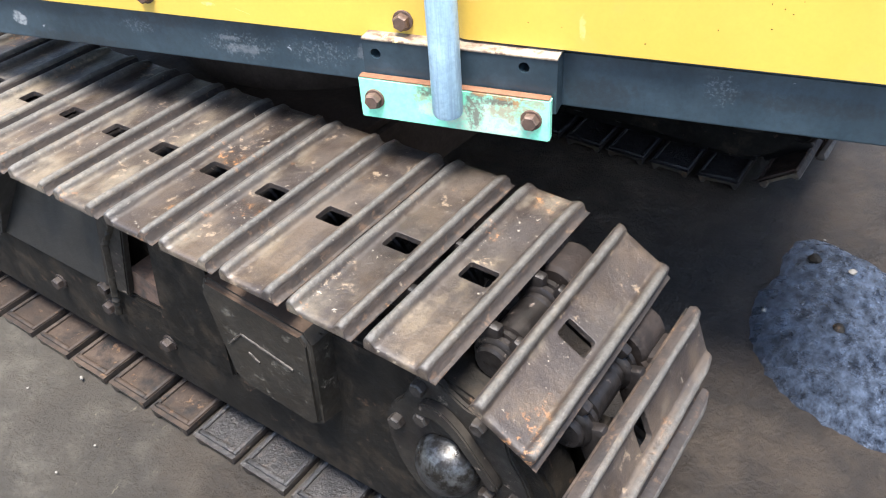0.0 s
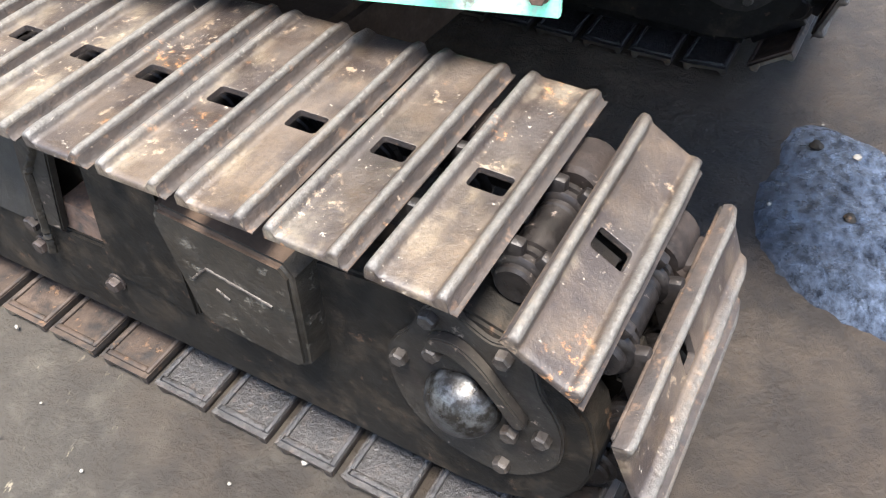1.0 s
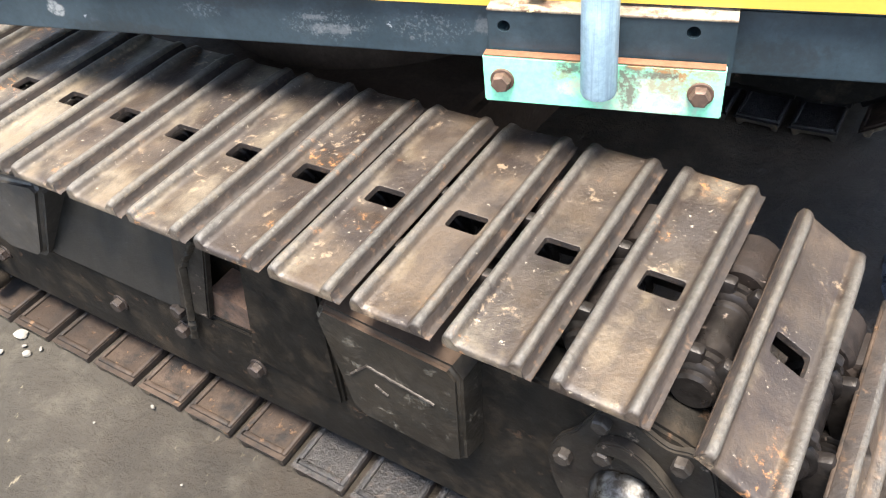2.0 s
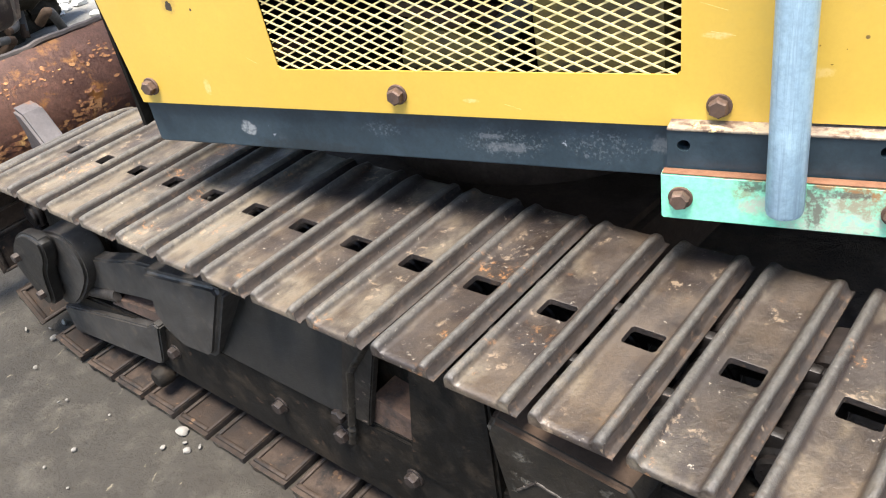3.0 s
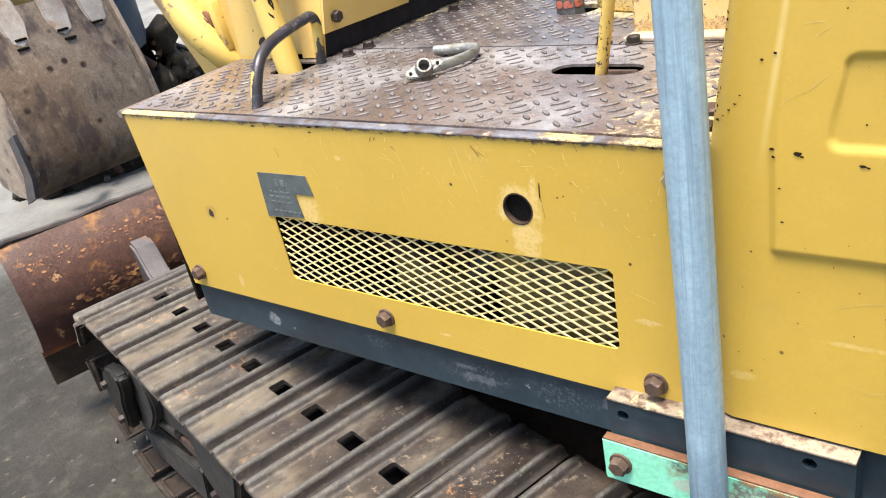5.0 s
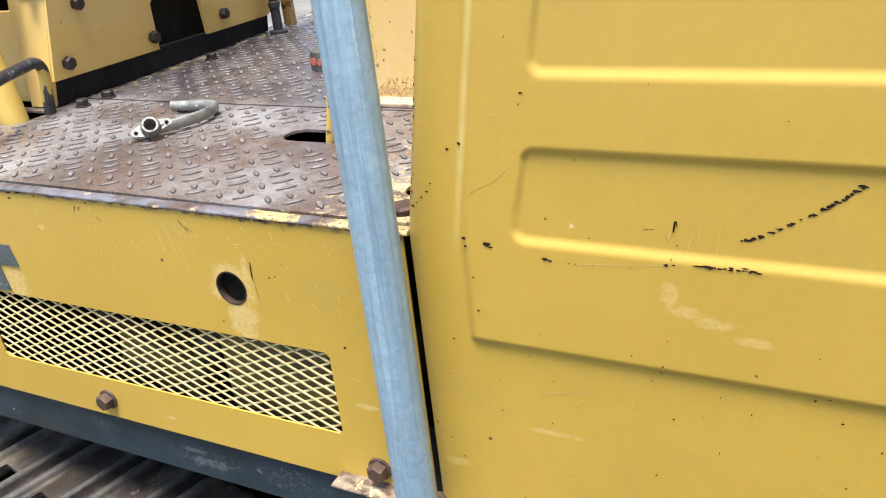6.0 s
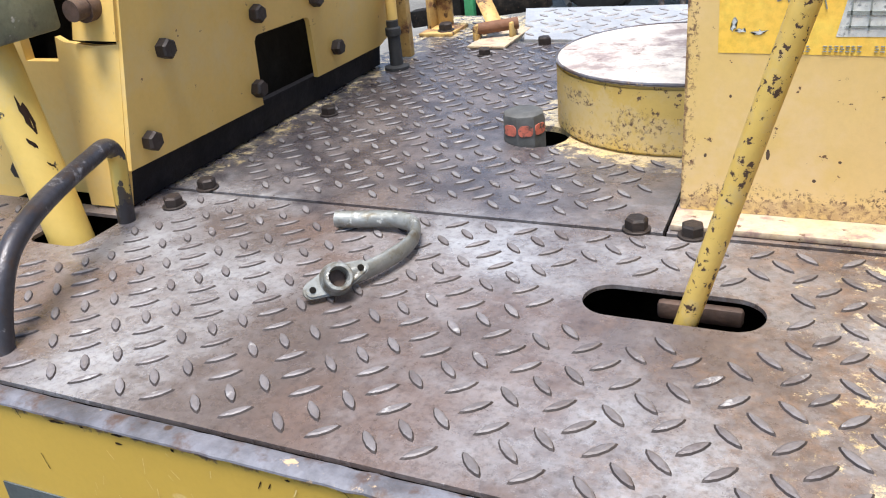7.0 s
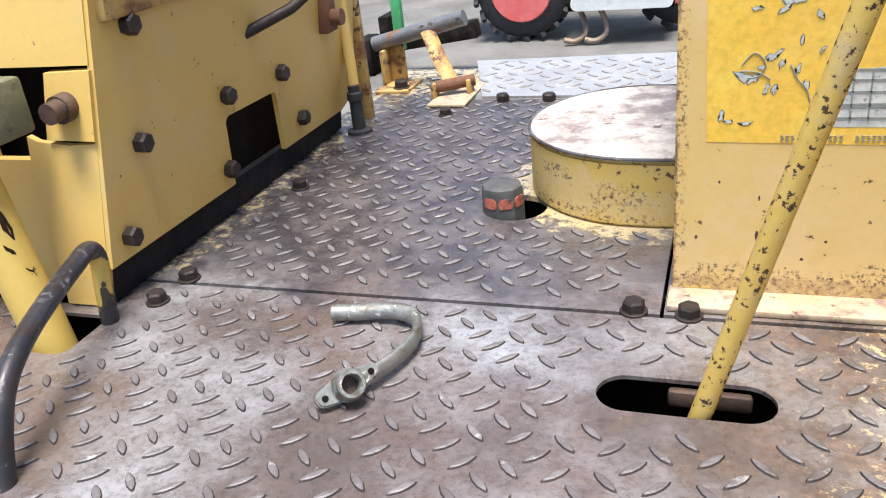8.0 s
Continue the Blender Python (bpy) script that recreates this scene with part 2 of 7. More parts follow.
LUGB = surf("rubbed_pale_lug", (0.155, 0.145, 0.148), (0.235, 0.222, 0.222), 30.0, (0.12, 0.095, 0.09), (0.52, 0.68), (0.36, 0.34, 0.325), (0.62, 0.68), 60.0, rough=0.32, rough2=0.5, metal=0.2)
ALULUG = surf("dull_bright_lug", (0.40, 0.38, 0.36), (0.50, 0.47, 0.44), 40.0, (0.28, 0.25, 0.22), (0.5, 0.65), rough=0.35, rough2=0.5, metal=0.5)
# Flanks greyer than the bright lugs' tops, side shade put into colour.
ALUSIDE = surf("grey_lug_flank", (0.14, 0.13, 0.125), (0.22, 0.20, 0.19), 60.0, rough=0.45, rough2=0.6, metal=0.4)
CONSOLE0 = surf("sun_bleached_yellow_paint", (0.64, 0.455, 0.20), (0.60, 0.41, 0.12), 5.0, (0.66, 0.49, 0.29), (0.48, 0.75), (0.13, 0.07, 0.035),
                (0.672, 0.685), 80.0, rough=0.42, rough2=0.6, bump=0.1, vary=0.08)
FLANGE = surf("rust_stained_flange", (0.46, 0.345, 0.19), (0.40, 0.32, 0.25), 24.0, (0.24, 0.16, 0.13), (0.52, 0.64), (0.12, 0.065, 0.04), (0.63, 0.66), 70.0, rough=0.5, rough2=0.7, bump=0.2)
TANKP = surf("rust_dotted_yellow_paint", (0.60, 0.42, 0.115), (0.56, 0.375, 0.09), 6.0, (0.56, 0.43, 0.2), (0.52, 0.75), (0.10, 0.055, 0.03),
              (0.605, 0.625), 115.0, rough=0.42, rough2=0.6, bump=0.1, vary=0.08)
LIPM = surf("rubbed_rusty_edge", (0.062, 0.058, 0.064), (0.150, 0.150, 0.172), 22.0, (0.065, 0.038, 0.028), (0.48, 0.62), (0.40, 0.29, 0.18), (0.63, 0.66), 38.0, (0.05, 0.03, 0.02), 60.0, (0.12, 0.2), 0.4, 0.6, bump=0.3, vary=0.4)
TANKW = worn(TANKP, "tank_paint_rubbed_and_rusting", BODY_O, [
    ((0.60, 0.46, 0.24), 0.6, True, [(-0.60, 0.885, 0.06, 0.03), (-0.53, 0.875, 0.05, 0.02)]),
    ((0.12, 0.06, 0.035), 0.95, True, [(-0.55, 0.9215, 0.2, 0.0030)]),
    ((0.11, 0.06, 0.035), 1.0, 2, [(-0.60, 0.862, 0.10, 0.010), (-0.55, 0.885, 0.03, 0.014), (-0.61, 0.90, 0.02, 0.008)])])
RUSTY = surf("rust_eaten_yellow_paint", (0.50, 0.34, 0.12), (0.44, 0.27, 0.08), 14.0, (0.20, 0.095, 0.042), (0.48, 0.58), (0.09, 0.045, 0.025), (0.58, 0.62), 60.0, rough=0.5, rough2=0.75, bump=0.35)
TUBEM = surf("rubbed_grey_tube_steel", (0.14, 0.145, 0.16), (0.20, 0.20, 0.21), 12.0, (0.22, 0.11, 0.05), (0.54, 0.64), (0.06, 0.045, 0.04), (0.62, 0.66), 40.0, rough=0.35, rough2=0.55, metal=0.3, bump=0.3)
LIPW = worn(LIPM, "rubbed_edge_with_paint_left", BODY_O, [
    ((0.62, 0.46, 0.18), 0.9, True, [(-1.07, 0.853, 0.11, 0.02), (-0.30, 0.853, 0.05, 0.005), (-0.40, 0.854, 0.03, 0.003)]),
    ((0.09, 0.055, 0.04), 0.9, 2, [(-0.32, 0.850, 0.2, 0.012)]),
    ((0.055, 0.032, 0.024), 0.85, 2, [(-0.80, 0.8475, 0.5, 0.0030), (-0.55, 0.8475, 0.4, 0.0030)])])
GRILLEP = surf("pale_grille_paint", (0.66, 0.54, 0.27), (0.62, 0.49, 0.21), 20.0, (0.55, 0.42, 0.2), (0.5, 0.7), (0.16, 0.10, 0.06), (0.70, 0.73), 60.0, rough=0.4, rough2=0.6, bump=0.1, vary=0.1)
LID = surf("rubbed_bare_lid", (0.74, 0.69, 0.62), (0.60, 0.53, 0.46), 7.0, (0.24, 0.19, 0.175), (0.44, 0.60), (0.16, 0.10, 0.08), (0.62, 0.66), 40.0, rough=0.4, rough2=0.6, metal=0.1, bump=0.2)
FAINT = surf("faded_print", (0.105, 0.122, 0.121), (0.13, 0.145, 0.143), 50.0, rough=0.4, rough2=0.6)
SCRAP = surf("heap_of_dark_scrap", (0.014, 0.012, 0.009), (0.034, 0.028, 0.020), 6.0, (0.02, 0.018, 0.014), (0.5, 0.7), (0.13, 0.10, 0.06), (0.64, 0.7), 14.0, rough=0.6, rough2=0.9, bump=0.6)
FRAME = surf("grimy_dark_steel", (0.0066, 0.0056, 0.0046), (0.0115, 0.0098, 0.0080), 7.0, (0.034, 0.0255, 0.0180), (0.50, 0.70), (0.05151, 0.03152, 0.0206),
             (0.62, 0.68), 40.0, rough=0.5, rough2=0.8, metal=0.1, bump=0.4, depth=0.003)
DUSTB = surf("dusty_cast_steel", (0.020, 0.0172, 0.0145), (0.036, 0.0315, 0.027), 14.0, (0.068, 0.055, 0.042), (0.56, 0.70), (0.10, 0.085, 0.07), (0.66, 0.70), 50.0, rough=0.5, rough2=0.75, bump=0.4)
FRAMEL = surf("rubbed_brown_steel", (0.012, 0.0098, 0.0078), (0.026, 0.0215, 0.017), 16.0, (0.016, 0.012, 0.010), (0.5, 0.66), (0.13, 0.10, 0.08), (0.63, 0.69), 60.0, rough=0.5, rough2=0.8, bump=0.5)
BLACKP = surf("black_paint", (0.0095, 0.0088, 0.0080), (0.0155, 0.0144, 0.0132), 8.0, (0.024, 0.0216, 0.01824), (0.58, 0.8), rough=0.35, rough2=0.6, bump=0.3)
KICK = surf("black_rubbed_paint", (0.0085, 0.0078, 0.0095), (0.016, 0.0145, 0.0165), 9.0, (0.03, 0.025, 0.022), (0.6, 0.8), rough=0.5, rough2=0.75, bump=0.3)
BOLT = surf("rusty_bolt_steel", (0.085, 0.05525, 0.0425), (0.119, 0.07225, 0.051), 50.0, (0.051, 0.034, 0.0255), rough=0.5, rough2=0.75, metal=0.4, bump=0.35)
BRASSY = surf("rubbed_painted_bolt", (0.34, 0.27, 0.14), (0.42, 0.36, 0.22), 60.0, (0.16, 0.11, 0.06), (0.5, 0.62), rough=0.3, rough2=0.5, metal=0.4, bump=0.2)
BOLTW = surf("worn_muddy_bolt_steel", (0.024, 0.019, 0.0155), (0.050, 0.041, 0.034), 50.0, (0.022, 0.016, 0.013), (0.5, 0.65), (0.16, 0.14, 0.12), (0.64, 0.69), 90.0, rough=0.45, rough2=0.7, metal=0.3, bump=0.5)
BOLTD = surf("dark_bolt_steel", (0.027, 0.021, 0.018), (0.042, 0.03, 0.0252), 50.0, rough=0.45, rough2=0.7, metal=0.4, bump=0.35)
PIPE = surf("galvanised_steel", (0.255, 0.375, 0.46), (0.36, 0.495, 0.585), 14.0, (0.20, 0.29, 0.36), (0.5, 0.65), (0.759, 0.805, 0.828),
            (0.68, 0.72), 30.0, rough=0.34, rough2=0.5, metal=0.25, bump=0.12, stretch=(5, 5, 0.14))
GREEN0 = surf("mint_green_paint", (0.20, 0.62, 0.40), (0.24, 0.66, 0.45), 9.0, (0.33, 0.40, 0.33), (0.58, 0.72), (0.10, 0.08, 0.06),
             (0.66, 0.70), 25.0, rough=0.35, rough2=0.6)
CONSOLE = worn(CONSOLE0, "console_paint_rusting_at_its_foot", BODY_O, [
    ((0.10, 0.055, 0.032), 1.0, 2, [(-0.36, 0.866, 0.20, 0.016), (-0.30, 0.876, 0.07, 0.016), (-0.455, 0.876, 0.03, 0.010)]),
    ((0.12, 0.065, 0.038), 1.0, 2, [(-0.46, 0.872, 0.035, 0.008), (-0.34, 0.876, 0.04, 0.012), (-0.26, 0.88, 0.05, 0.016)]),
    ((0.30, 0.19, 0.10), 0.6, True, [(-0.36, 0.866, 0.18, 0.008)]),
    ((0.13, 0.065, 0.035), 0.9, True, [(-0.4935, 0.95, 0.0042, 0.14), (-0.4935, 1.12, 0.0042, 0.2)]),
    ((0.13, 0.065, 0.035), 0.9, 2, [(-0.489, 0.90, 0.008, 0.03), (-0.488, 1.0, 0.006, 0.10)]),
    (DARKP, 1.0, False, [(-0.475, 0.905, 0.0014, 0.002), (-0.432, 0.908, 0.0013, 0.004), (-0.432, 0.938, 0.0010, 0.0025), (-0.40, 0.89, 0.0016, 0.0014), (-0.46, 0.95, 0.001, 0.0014), (-0.385, 0.905, 0.0012, 0.0012)])])
BEAMW = worn(BEAM, "scuffed_beam_paint", BODY_O, [
    ((0.26, 0.27, 0.27), 0.8, True, [(-0.938, 0.537, 0.014, 0.011)]),
    ((0.13, 0.145, 0.155), 0.5, 2, [(-0.57, 0.537, 0.06, 0.020), (-0.73, 0.547, 0.03, 0.012), (-0.45, 0.54, 0.05, 0.02), (0.03, 0.55, 0.02, 0.02)]),
    ((0.13, 0.14, 0.15), 0.55, True, [(-0.565, 0.531, 0.035, 0.007), (-0.585, 0.545, 0.018, 0.004), (-0.472, 0.527, 0.003, 0.003), (-0.39, 0.545, 0.012, 0.012)]),
    ((0.014, 0.016, 0.018), 0.5, True, [(-0.85, 0.515, 0.10, 0.010), (-0.68, 0.56, 0.05, 0.012), (-0.10, 0.53, 0.05, 0.02), (0.12, 0.545, 0.10, 0.012), (-0.5, 0.573, 0.2, 0.004)])])
GREEN = worn(GREEN0, "scorched_green_paint", POST_O, [
    ((0.40, 0.40, 0.33), 0.85, True, [(-0.212, 0.504, 0.046, 0.034), (-0.238, 0.498, 0.04, 0.022), (-0.285, 0.506, 0.024, 0.012)]),
    ((0.24, 0.19, 0.11), 0.7, True, [(-0.192, 0.518, 0.032, 0.018), (-0.165, 0.53, 0.02, 0.008), (-0.30, 0.52, 0.014, 0.010)]),
    ((0.075, 0.066, 0.055), 0.8, True, [(-0.288, 0.529, 0.024, 0.009), (-0.236, 0.512, 0.013, 0.030), (-0.215, 0.527, 0.030, 0.008)]),
    ((0.30, 0.14, 0.05), 0.85, True, [(-0.205, 0.533, 0.03, 0.005), (-0.30, 0.536, 0.08, 0.003), (-0.185, 0.528, 0.004, 0.009)])])
CHROME = surf("dirty_worn_chrome", (0.055, 0.057, 0.060), (0.085, 0.085, 0.085), 22.0, (0.016, 0.014, 0.012), (0.42, 0.56), (0.06, 0.048, 0.036), (0.62, 0.66), 60.0, rough=0.24, rough2=0.5, metal=0.7, bump=0.25)
ZINC = surf("cast_zinc_steel", (0.22, 0.225, 0.21), (0.28, 0.285, 0.27), 30.0, (0.135, 0.115, 0.080), (0.49, 0.62), (0.527, 0.527, 0.493),
            (0.62, 0.68), 120.0, rough=0.42, rough2=0.65, metal=0.6, bump=0.35)
BLADE = surf("rust_red_steel", (0.10, 0.048, 0.036), (0.145, 0.070, 0.048), 4.0, (0.38, 0.17, 0.045), (0.56, 0.66), (0.52, 0.31, 0.15),
             (0.655, 0.69), 16.0, rough=0.45, rough2=0.7, bump=0.4, vary=0.5)
LIP = surf("dark_worn_lip", (0.022, 0.018, 0.016), (0.05, 0.038, 0.032), 14.0, (0.10, 0.085, 0.075), (0.6, 0.7), rough=0.5, rough2=0.7, bump=0.4)
ARMST = surf("grey_violet_arm", (0.045, 0.040, 0.043), (0.075, 0.065, 0.065), 9.0, (0.132, 0.054, 0.018), (0.58, 0.68), rough=0.5, rough2=0.7, bump=0.3)
OCHRE = surf("ochre_flake_rust", (0.36, 0.18, 0.07), (0.28, 0.12, 0.05), 22.0, (0.14, 0.055, 0.03), (0.48, 0.56), (0.55, 0.31, 0.10), (0.62, 0.67), 30.0, rough=0.7, rough2=0.9, bump=0.6)
BUCKET = surf("worn_bucket_steel", (0.25, 0.168, 0.108), (0.35, 0.28, 0.215), 4.0, (0.115, 0.085, 0.072), (0.50, 0.60), (0.60, 0.47, 0.33),
              (0.60, 0.70), 8.0, (0.05, 0.03, 0.02), 14.0, (0.10, 0.2), 0.34, 0.58, 0.2, 0.3, stretch=(1, 1.1, 0.5), vary=0.5)
TOOTH = surf("scoured_tooth_steel", (0.26, 0.22, 0.185), (0.36, 0.32, 0.28), 9.0, (0.26, 0.14, 0.07), (0.55, 0.68), rough=0.4, rough2=0.6, metal=0.1)
RUBBER = surf("black_rubber", (0.018, 0.018, 0.019), (0.03, 0.03, 0.03), 10.0, (0.06, 0.055, 0.05), rough=0.6, rough2=0.8)
RED = surf("red_paint", (0.68, 0.12, 0.11), (0.72, 0.17, 0.16), 10.0, (0.4, 0.12, 0.09), rough=0.4, rough2=0.6)
ORANGE = surf("faded_red_paint", (0.50, 0.13, 0.085), (0.42, 0.11, 0.07), 60.0, (0.05, 0.045, 0.04), (0.50, 0.60), rough=0.5, rough2=0.7)
DARKCAP = surf("dark_cap_plastic", (0.05, 0.05, 0.05), (0.09, 0.09, 0.085), 60.0, rough=0.5, rough2=0.7)
WHITE = surf("white_paint", (0.72, 0.73, 0.70), (0.62, 0.65, 0.62), 5.0, (0.4, 0.42, 0.38), rough=0.35, rough2=0.6)
GREENT = surf("tractor_green_paint", (0.05, 0.26, 0.09), (0.06, 0.32, 0.12), 5.0, rough=0.35, rough2=0.5)
ALU = surf("bright_tread_plate", (0.50, 0.485, 0.47), (0.62, 0.60, 0.58), 12.0, (0.42, 0.36, 0.30), (0.58, 0.75), rough=0.3, rough2=0.45, metal=0.6, bump=0.15)
STONE = surf("pale_rubble", (0.55, 0.54, 0.50), (0.68, 0.67, 0.64), 6.0, (0.34, 0.32, 0.28), rough=0.8, rough2=0.95, bump=0.5)
BLUE = surf("blue_grey_paint", (0.020, 0.038, 0.062), (0.038, 0.062, 0.090), 4.0, rough=0.4, rough2=0.6)
CONCRETE = surf("stained_concrete", (0.24, 0.235, 0.22), (0.31, 0.30, 0.28), 1.2, (0.13, 0.125, 0.115), (0.55, 0.75), rough=0.8, rough2=0.95, bump=0.3)
STICKG = surf("grey_foil", (0.07, 0.084, 0.084), (0.098, 0.112, 0.112), 30.0, (0.049, 0.0595, 0.063), (0.5, 0.7), rough=0.35, rough2=0.5)
STICKY = surf("orange_yellow_foil", (0.80, 0.50, 0.055), (0.78, 0.49, 0.10), 6.0, (0.70, 0.48, 0.12), (0.56, 0.72), rough=0.35, rough2=0.5, bump=0.05)
STICKW = surf("torn_white_foil", (0.60, 0.60, 0.56), (0.42, 0.44, 0.43), 90.0, (0.20, 0.21, 0.21), (0.56, 0.64), rough=0.5, rough2=0.7)
INKG = surf("grey_ink", (0.20, 0.22, 0.20), (0.26, 0.28, 0.26), 50.0, rough=0.5, rough2=0.6)
OLIVE = surf("dusty_tank_paint", (0.17, 0.128, 0.032), (0.10, 0.074, 0.022), 9.0, (0.05, 0.038, 0.024), (0.48, 0.66), rough=0.6, rough2=0.8)
# Near-black, so the shade inside openings is put into the colour.
DARKIN = surf("shade_black_steel", (0.008, 0.0072, 0.0064), (0.012, 0.0108, 0.0088), 6.0, rough=0.7, rough2=0.9)
BROWN = surf("muddy_brown_steel", (0.04284, 0.02772, 0.01915), (0.06048, 0.04032, 0.02772), 5.0, (0.0252, 0.01764, 0.0126), (0.5, 0.7), rough=0.7, rough2=0.9, bump=0.4)
INNER = surf("muddy_shoe_inside", (0.036, 0.025, 0.019), (0.060, 0.042, 0.031), 12.0, (0.014, 0.012, 0.011), (0.48, 0.62), (0.10, 0.060, 0.036), (0.62, 0.68), 50.0, rough=0.5, rough2=0.85, bump=0.6, vary=0.5, each=0.75)
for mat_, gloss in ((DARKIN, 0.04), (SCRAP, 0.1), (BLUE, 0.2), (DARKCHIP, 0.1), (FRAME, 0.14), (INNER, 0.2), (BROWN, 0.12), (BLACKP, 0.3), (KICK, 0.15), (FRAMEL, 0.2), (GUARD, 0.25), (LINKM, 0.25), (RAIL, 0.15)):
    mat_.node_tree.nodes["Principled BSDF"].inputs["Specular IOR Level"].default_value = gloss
OILY = surf("oil_soaked_shoe_inside", (0.010, 0.009, 0.009), (0.022, 0.019, 0.018), 30.0, (0.045, 0.034, 0.028), (0.56, 0.66), (0.10, 0.088, 0.080), (0.63, 0.68), 90.0, rough=0.3, rough2=0.7, bump=1.0, depth=0.004, vary=0.6)
DIRTR = surf("rusty_dirt", (0.060, 0.033, 0.022), (0.10, 0.058, 0.038), 24.0, (0.030, 0.021, 0.016), (0.5, 0.65), (0.16, 0.10, 0.065), (0.64, 0.70), 60.0, rough=0.7, rough2=0.9, bump=0.8)
# Caked dirt, darkened to hold the shade of the shoes' gaps as well.
DIRTSHADE = surf("dirt_and_shade_on_flank", (0.010, 0.007, 0.006), (0.024, 0.016, 0.012), 40.0, (0.060, 0.036, 0.022), (0.56, 0.66), (0.13, 0.10, 0.075), (0.67, 0.71), 90.0, rough=0.6, rough2=0.9, bump=0.7)
RUSTM = surf("flaking_rust", RUST, (0.16, 0.072, 0.036), 30.0, rough=0.7, rough2=0.9, bump=0.5)


def shoe_mat(name, paleness):
    """Old track steel: rust brown and violet grey patches, dark oily stains, pale clay tones in the given amount,
    orange rust flakes, scoured crests on the bars.
    """
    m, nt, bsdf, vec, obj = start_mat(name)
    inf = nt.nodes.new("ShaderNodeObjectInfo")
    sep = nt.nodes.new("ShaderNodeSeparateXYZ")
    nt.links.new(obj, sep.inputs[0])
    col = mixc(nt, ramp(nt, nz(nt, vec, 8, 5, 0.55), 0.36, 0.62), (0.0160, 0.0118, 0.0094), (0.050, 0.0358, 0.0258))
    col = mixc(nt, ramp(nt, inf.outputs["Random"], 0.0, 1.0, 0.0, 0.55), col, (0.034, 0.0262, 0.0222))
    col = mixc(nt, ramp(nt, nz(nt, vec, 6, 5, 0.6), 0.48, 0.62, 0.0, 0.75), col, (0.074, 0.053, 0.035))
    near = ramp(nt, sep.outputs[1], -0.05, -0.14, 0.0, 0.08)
    clay = ramp(nt, mth(nt, "ADD", nz(nt, vec, 15, 6, 0.62, (1.2, 0.55, 1.0)), near), 0.57 - 0.16 * paleness, 0.66 - 0.10 * paleness, 0.0, 0.50 + 0.38 * paleness)
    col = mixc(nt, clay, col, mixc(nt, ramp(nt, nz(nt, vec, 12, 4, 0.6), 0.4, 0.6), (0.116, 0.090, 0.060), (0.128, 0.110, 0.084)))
    col = mixc(nt, ramp(nt, nz(nt, vec, 13, 7, 0.66), 0.45 + 0.04 * paleness, 0.59, 0.0, 0.92 - 0.42 * paleness), col, (0.0165, 0.0118, 0.0105))
    col = mixc(nt, ramp(nt, nz(nt, vec, 30, 5, 0.6, (1.6, 0.4, 1.0)), 0.55, 0.66, 0.0, 0.55 - 0.25 * paleness), col, (0.024, 0.0175, 0.015))
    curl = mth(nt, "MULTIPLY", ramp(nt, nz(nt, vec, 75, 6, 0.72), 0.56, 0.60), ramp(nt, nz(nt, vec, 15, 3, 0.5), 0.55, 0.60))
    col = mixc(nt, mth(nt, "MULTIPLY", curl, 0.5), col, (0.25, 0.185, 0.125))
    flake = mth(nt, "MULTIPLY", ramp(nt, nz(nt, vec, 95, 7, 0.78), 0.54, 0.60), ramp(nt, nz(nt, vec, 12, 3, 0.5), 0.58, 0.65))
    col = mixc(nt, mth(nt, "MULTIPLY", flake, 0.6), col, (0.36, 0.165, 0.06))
    col = mixc(nt, ramp(nt, nz(nt, vec, 260, 4, 0.75), 0.50, 0.66, 0.0, 0.45 - 0.25 * paleness), col, (0.018, 0.013, 0.011))
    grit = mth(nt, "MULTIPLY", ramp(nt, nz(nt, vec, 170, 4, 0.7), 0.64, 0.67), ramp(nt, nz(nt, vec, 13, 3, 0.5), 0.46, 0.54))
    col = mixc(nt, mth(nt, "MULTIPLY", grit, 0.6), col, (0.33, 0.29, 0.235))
    # Rust scale on the bar flanks, darkened to paint the creases' shade too.
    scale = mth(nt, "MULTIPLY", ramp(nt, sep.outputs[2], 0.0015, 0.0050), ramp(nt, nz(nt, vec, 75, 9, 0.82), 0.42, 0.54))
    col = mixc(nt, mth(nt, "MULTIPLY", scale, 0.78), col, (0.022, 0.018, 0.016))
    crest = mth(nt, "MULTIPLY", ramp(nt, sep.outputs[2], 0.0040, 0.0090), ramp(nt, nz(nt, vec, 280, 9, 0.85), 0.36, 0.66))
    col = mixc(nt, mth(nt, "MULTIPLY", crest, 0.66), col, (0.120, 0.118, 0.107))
    rough = ramp(nt, nz(nt, vec, 18, 5, 0.6), 0.35, 0.65, 0.32 + 0.20 * paleness, 0.64 + 0.15 * paleness)
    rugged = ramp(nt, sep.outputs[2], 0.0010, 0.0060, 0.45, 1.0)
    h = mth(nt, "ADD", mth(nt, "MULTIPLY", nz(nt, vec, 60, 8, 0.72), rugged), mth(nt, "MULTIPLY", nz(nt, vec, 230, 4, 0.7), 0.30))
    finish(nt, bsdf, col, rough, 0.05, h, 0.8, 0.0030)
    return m


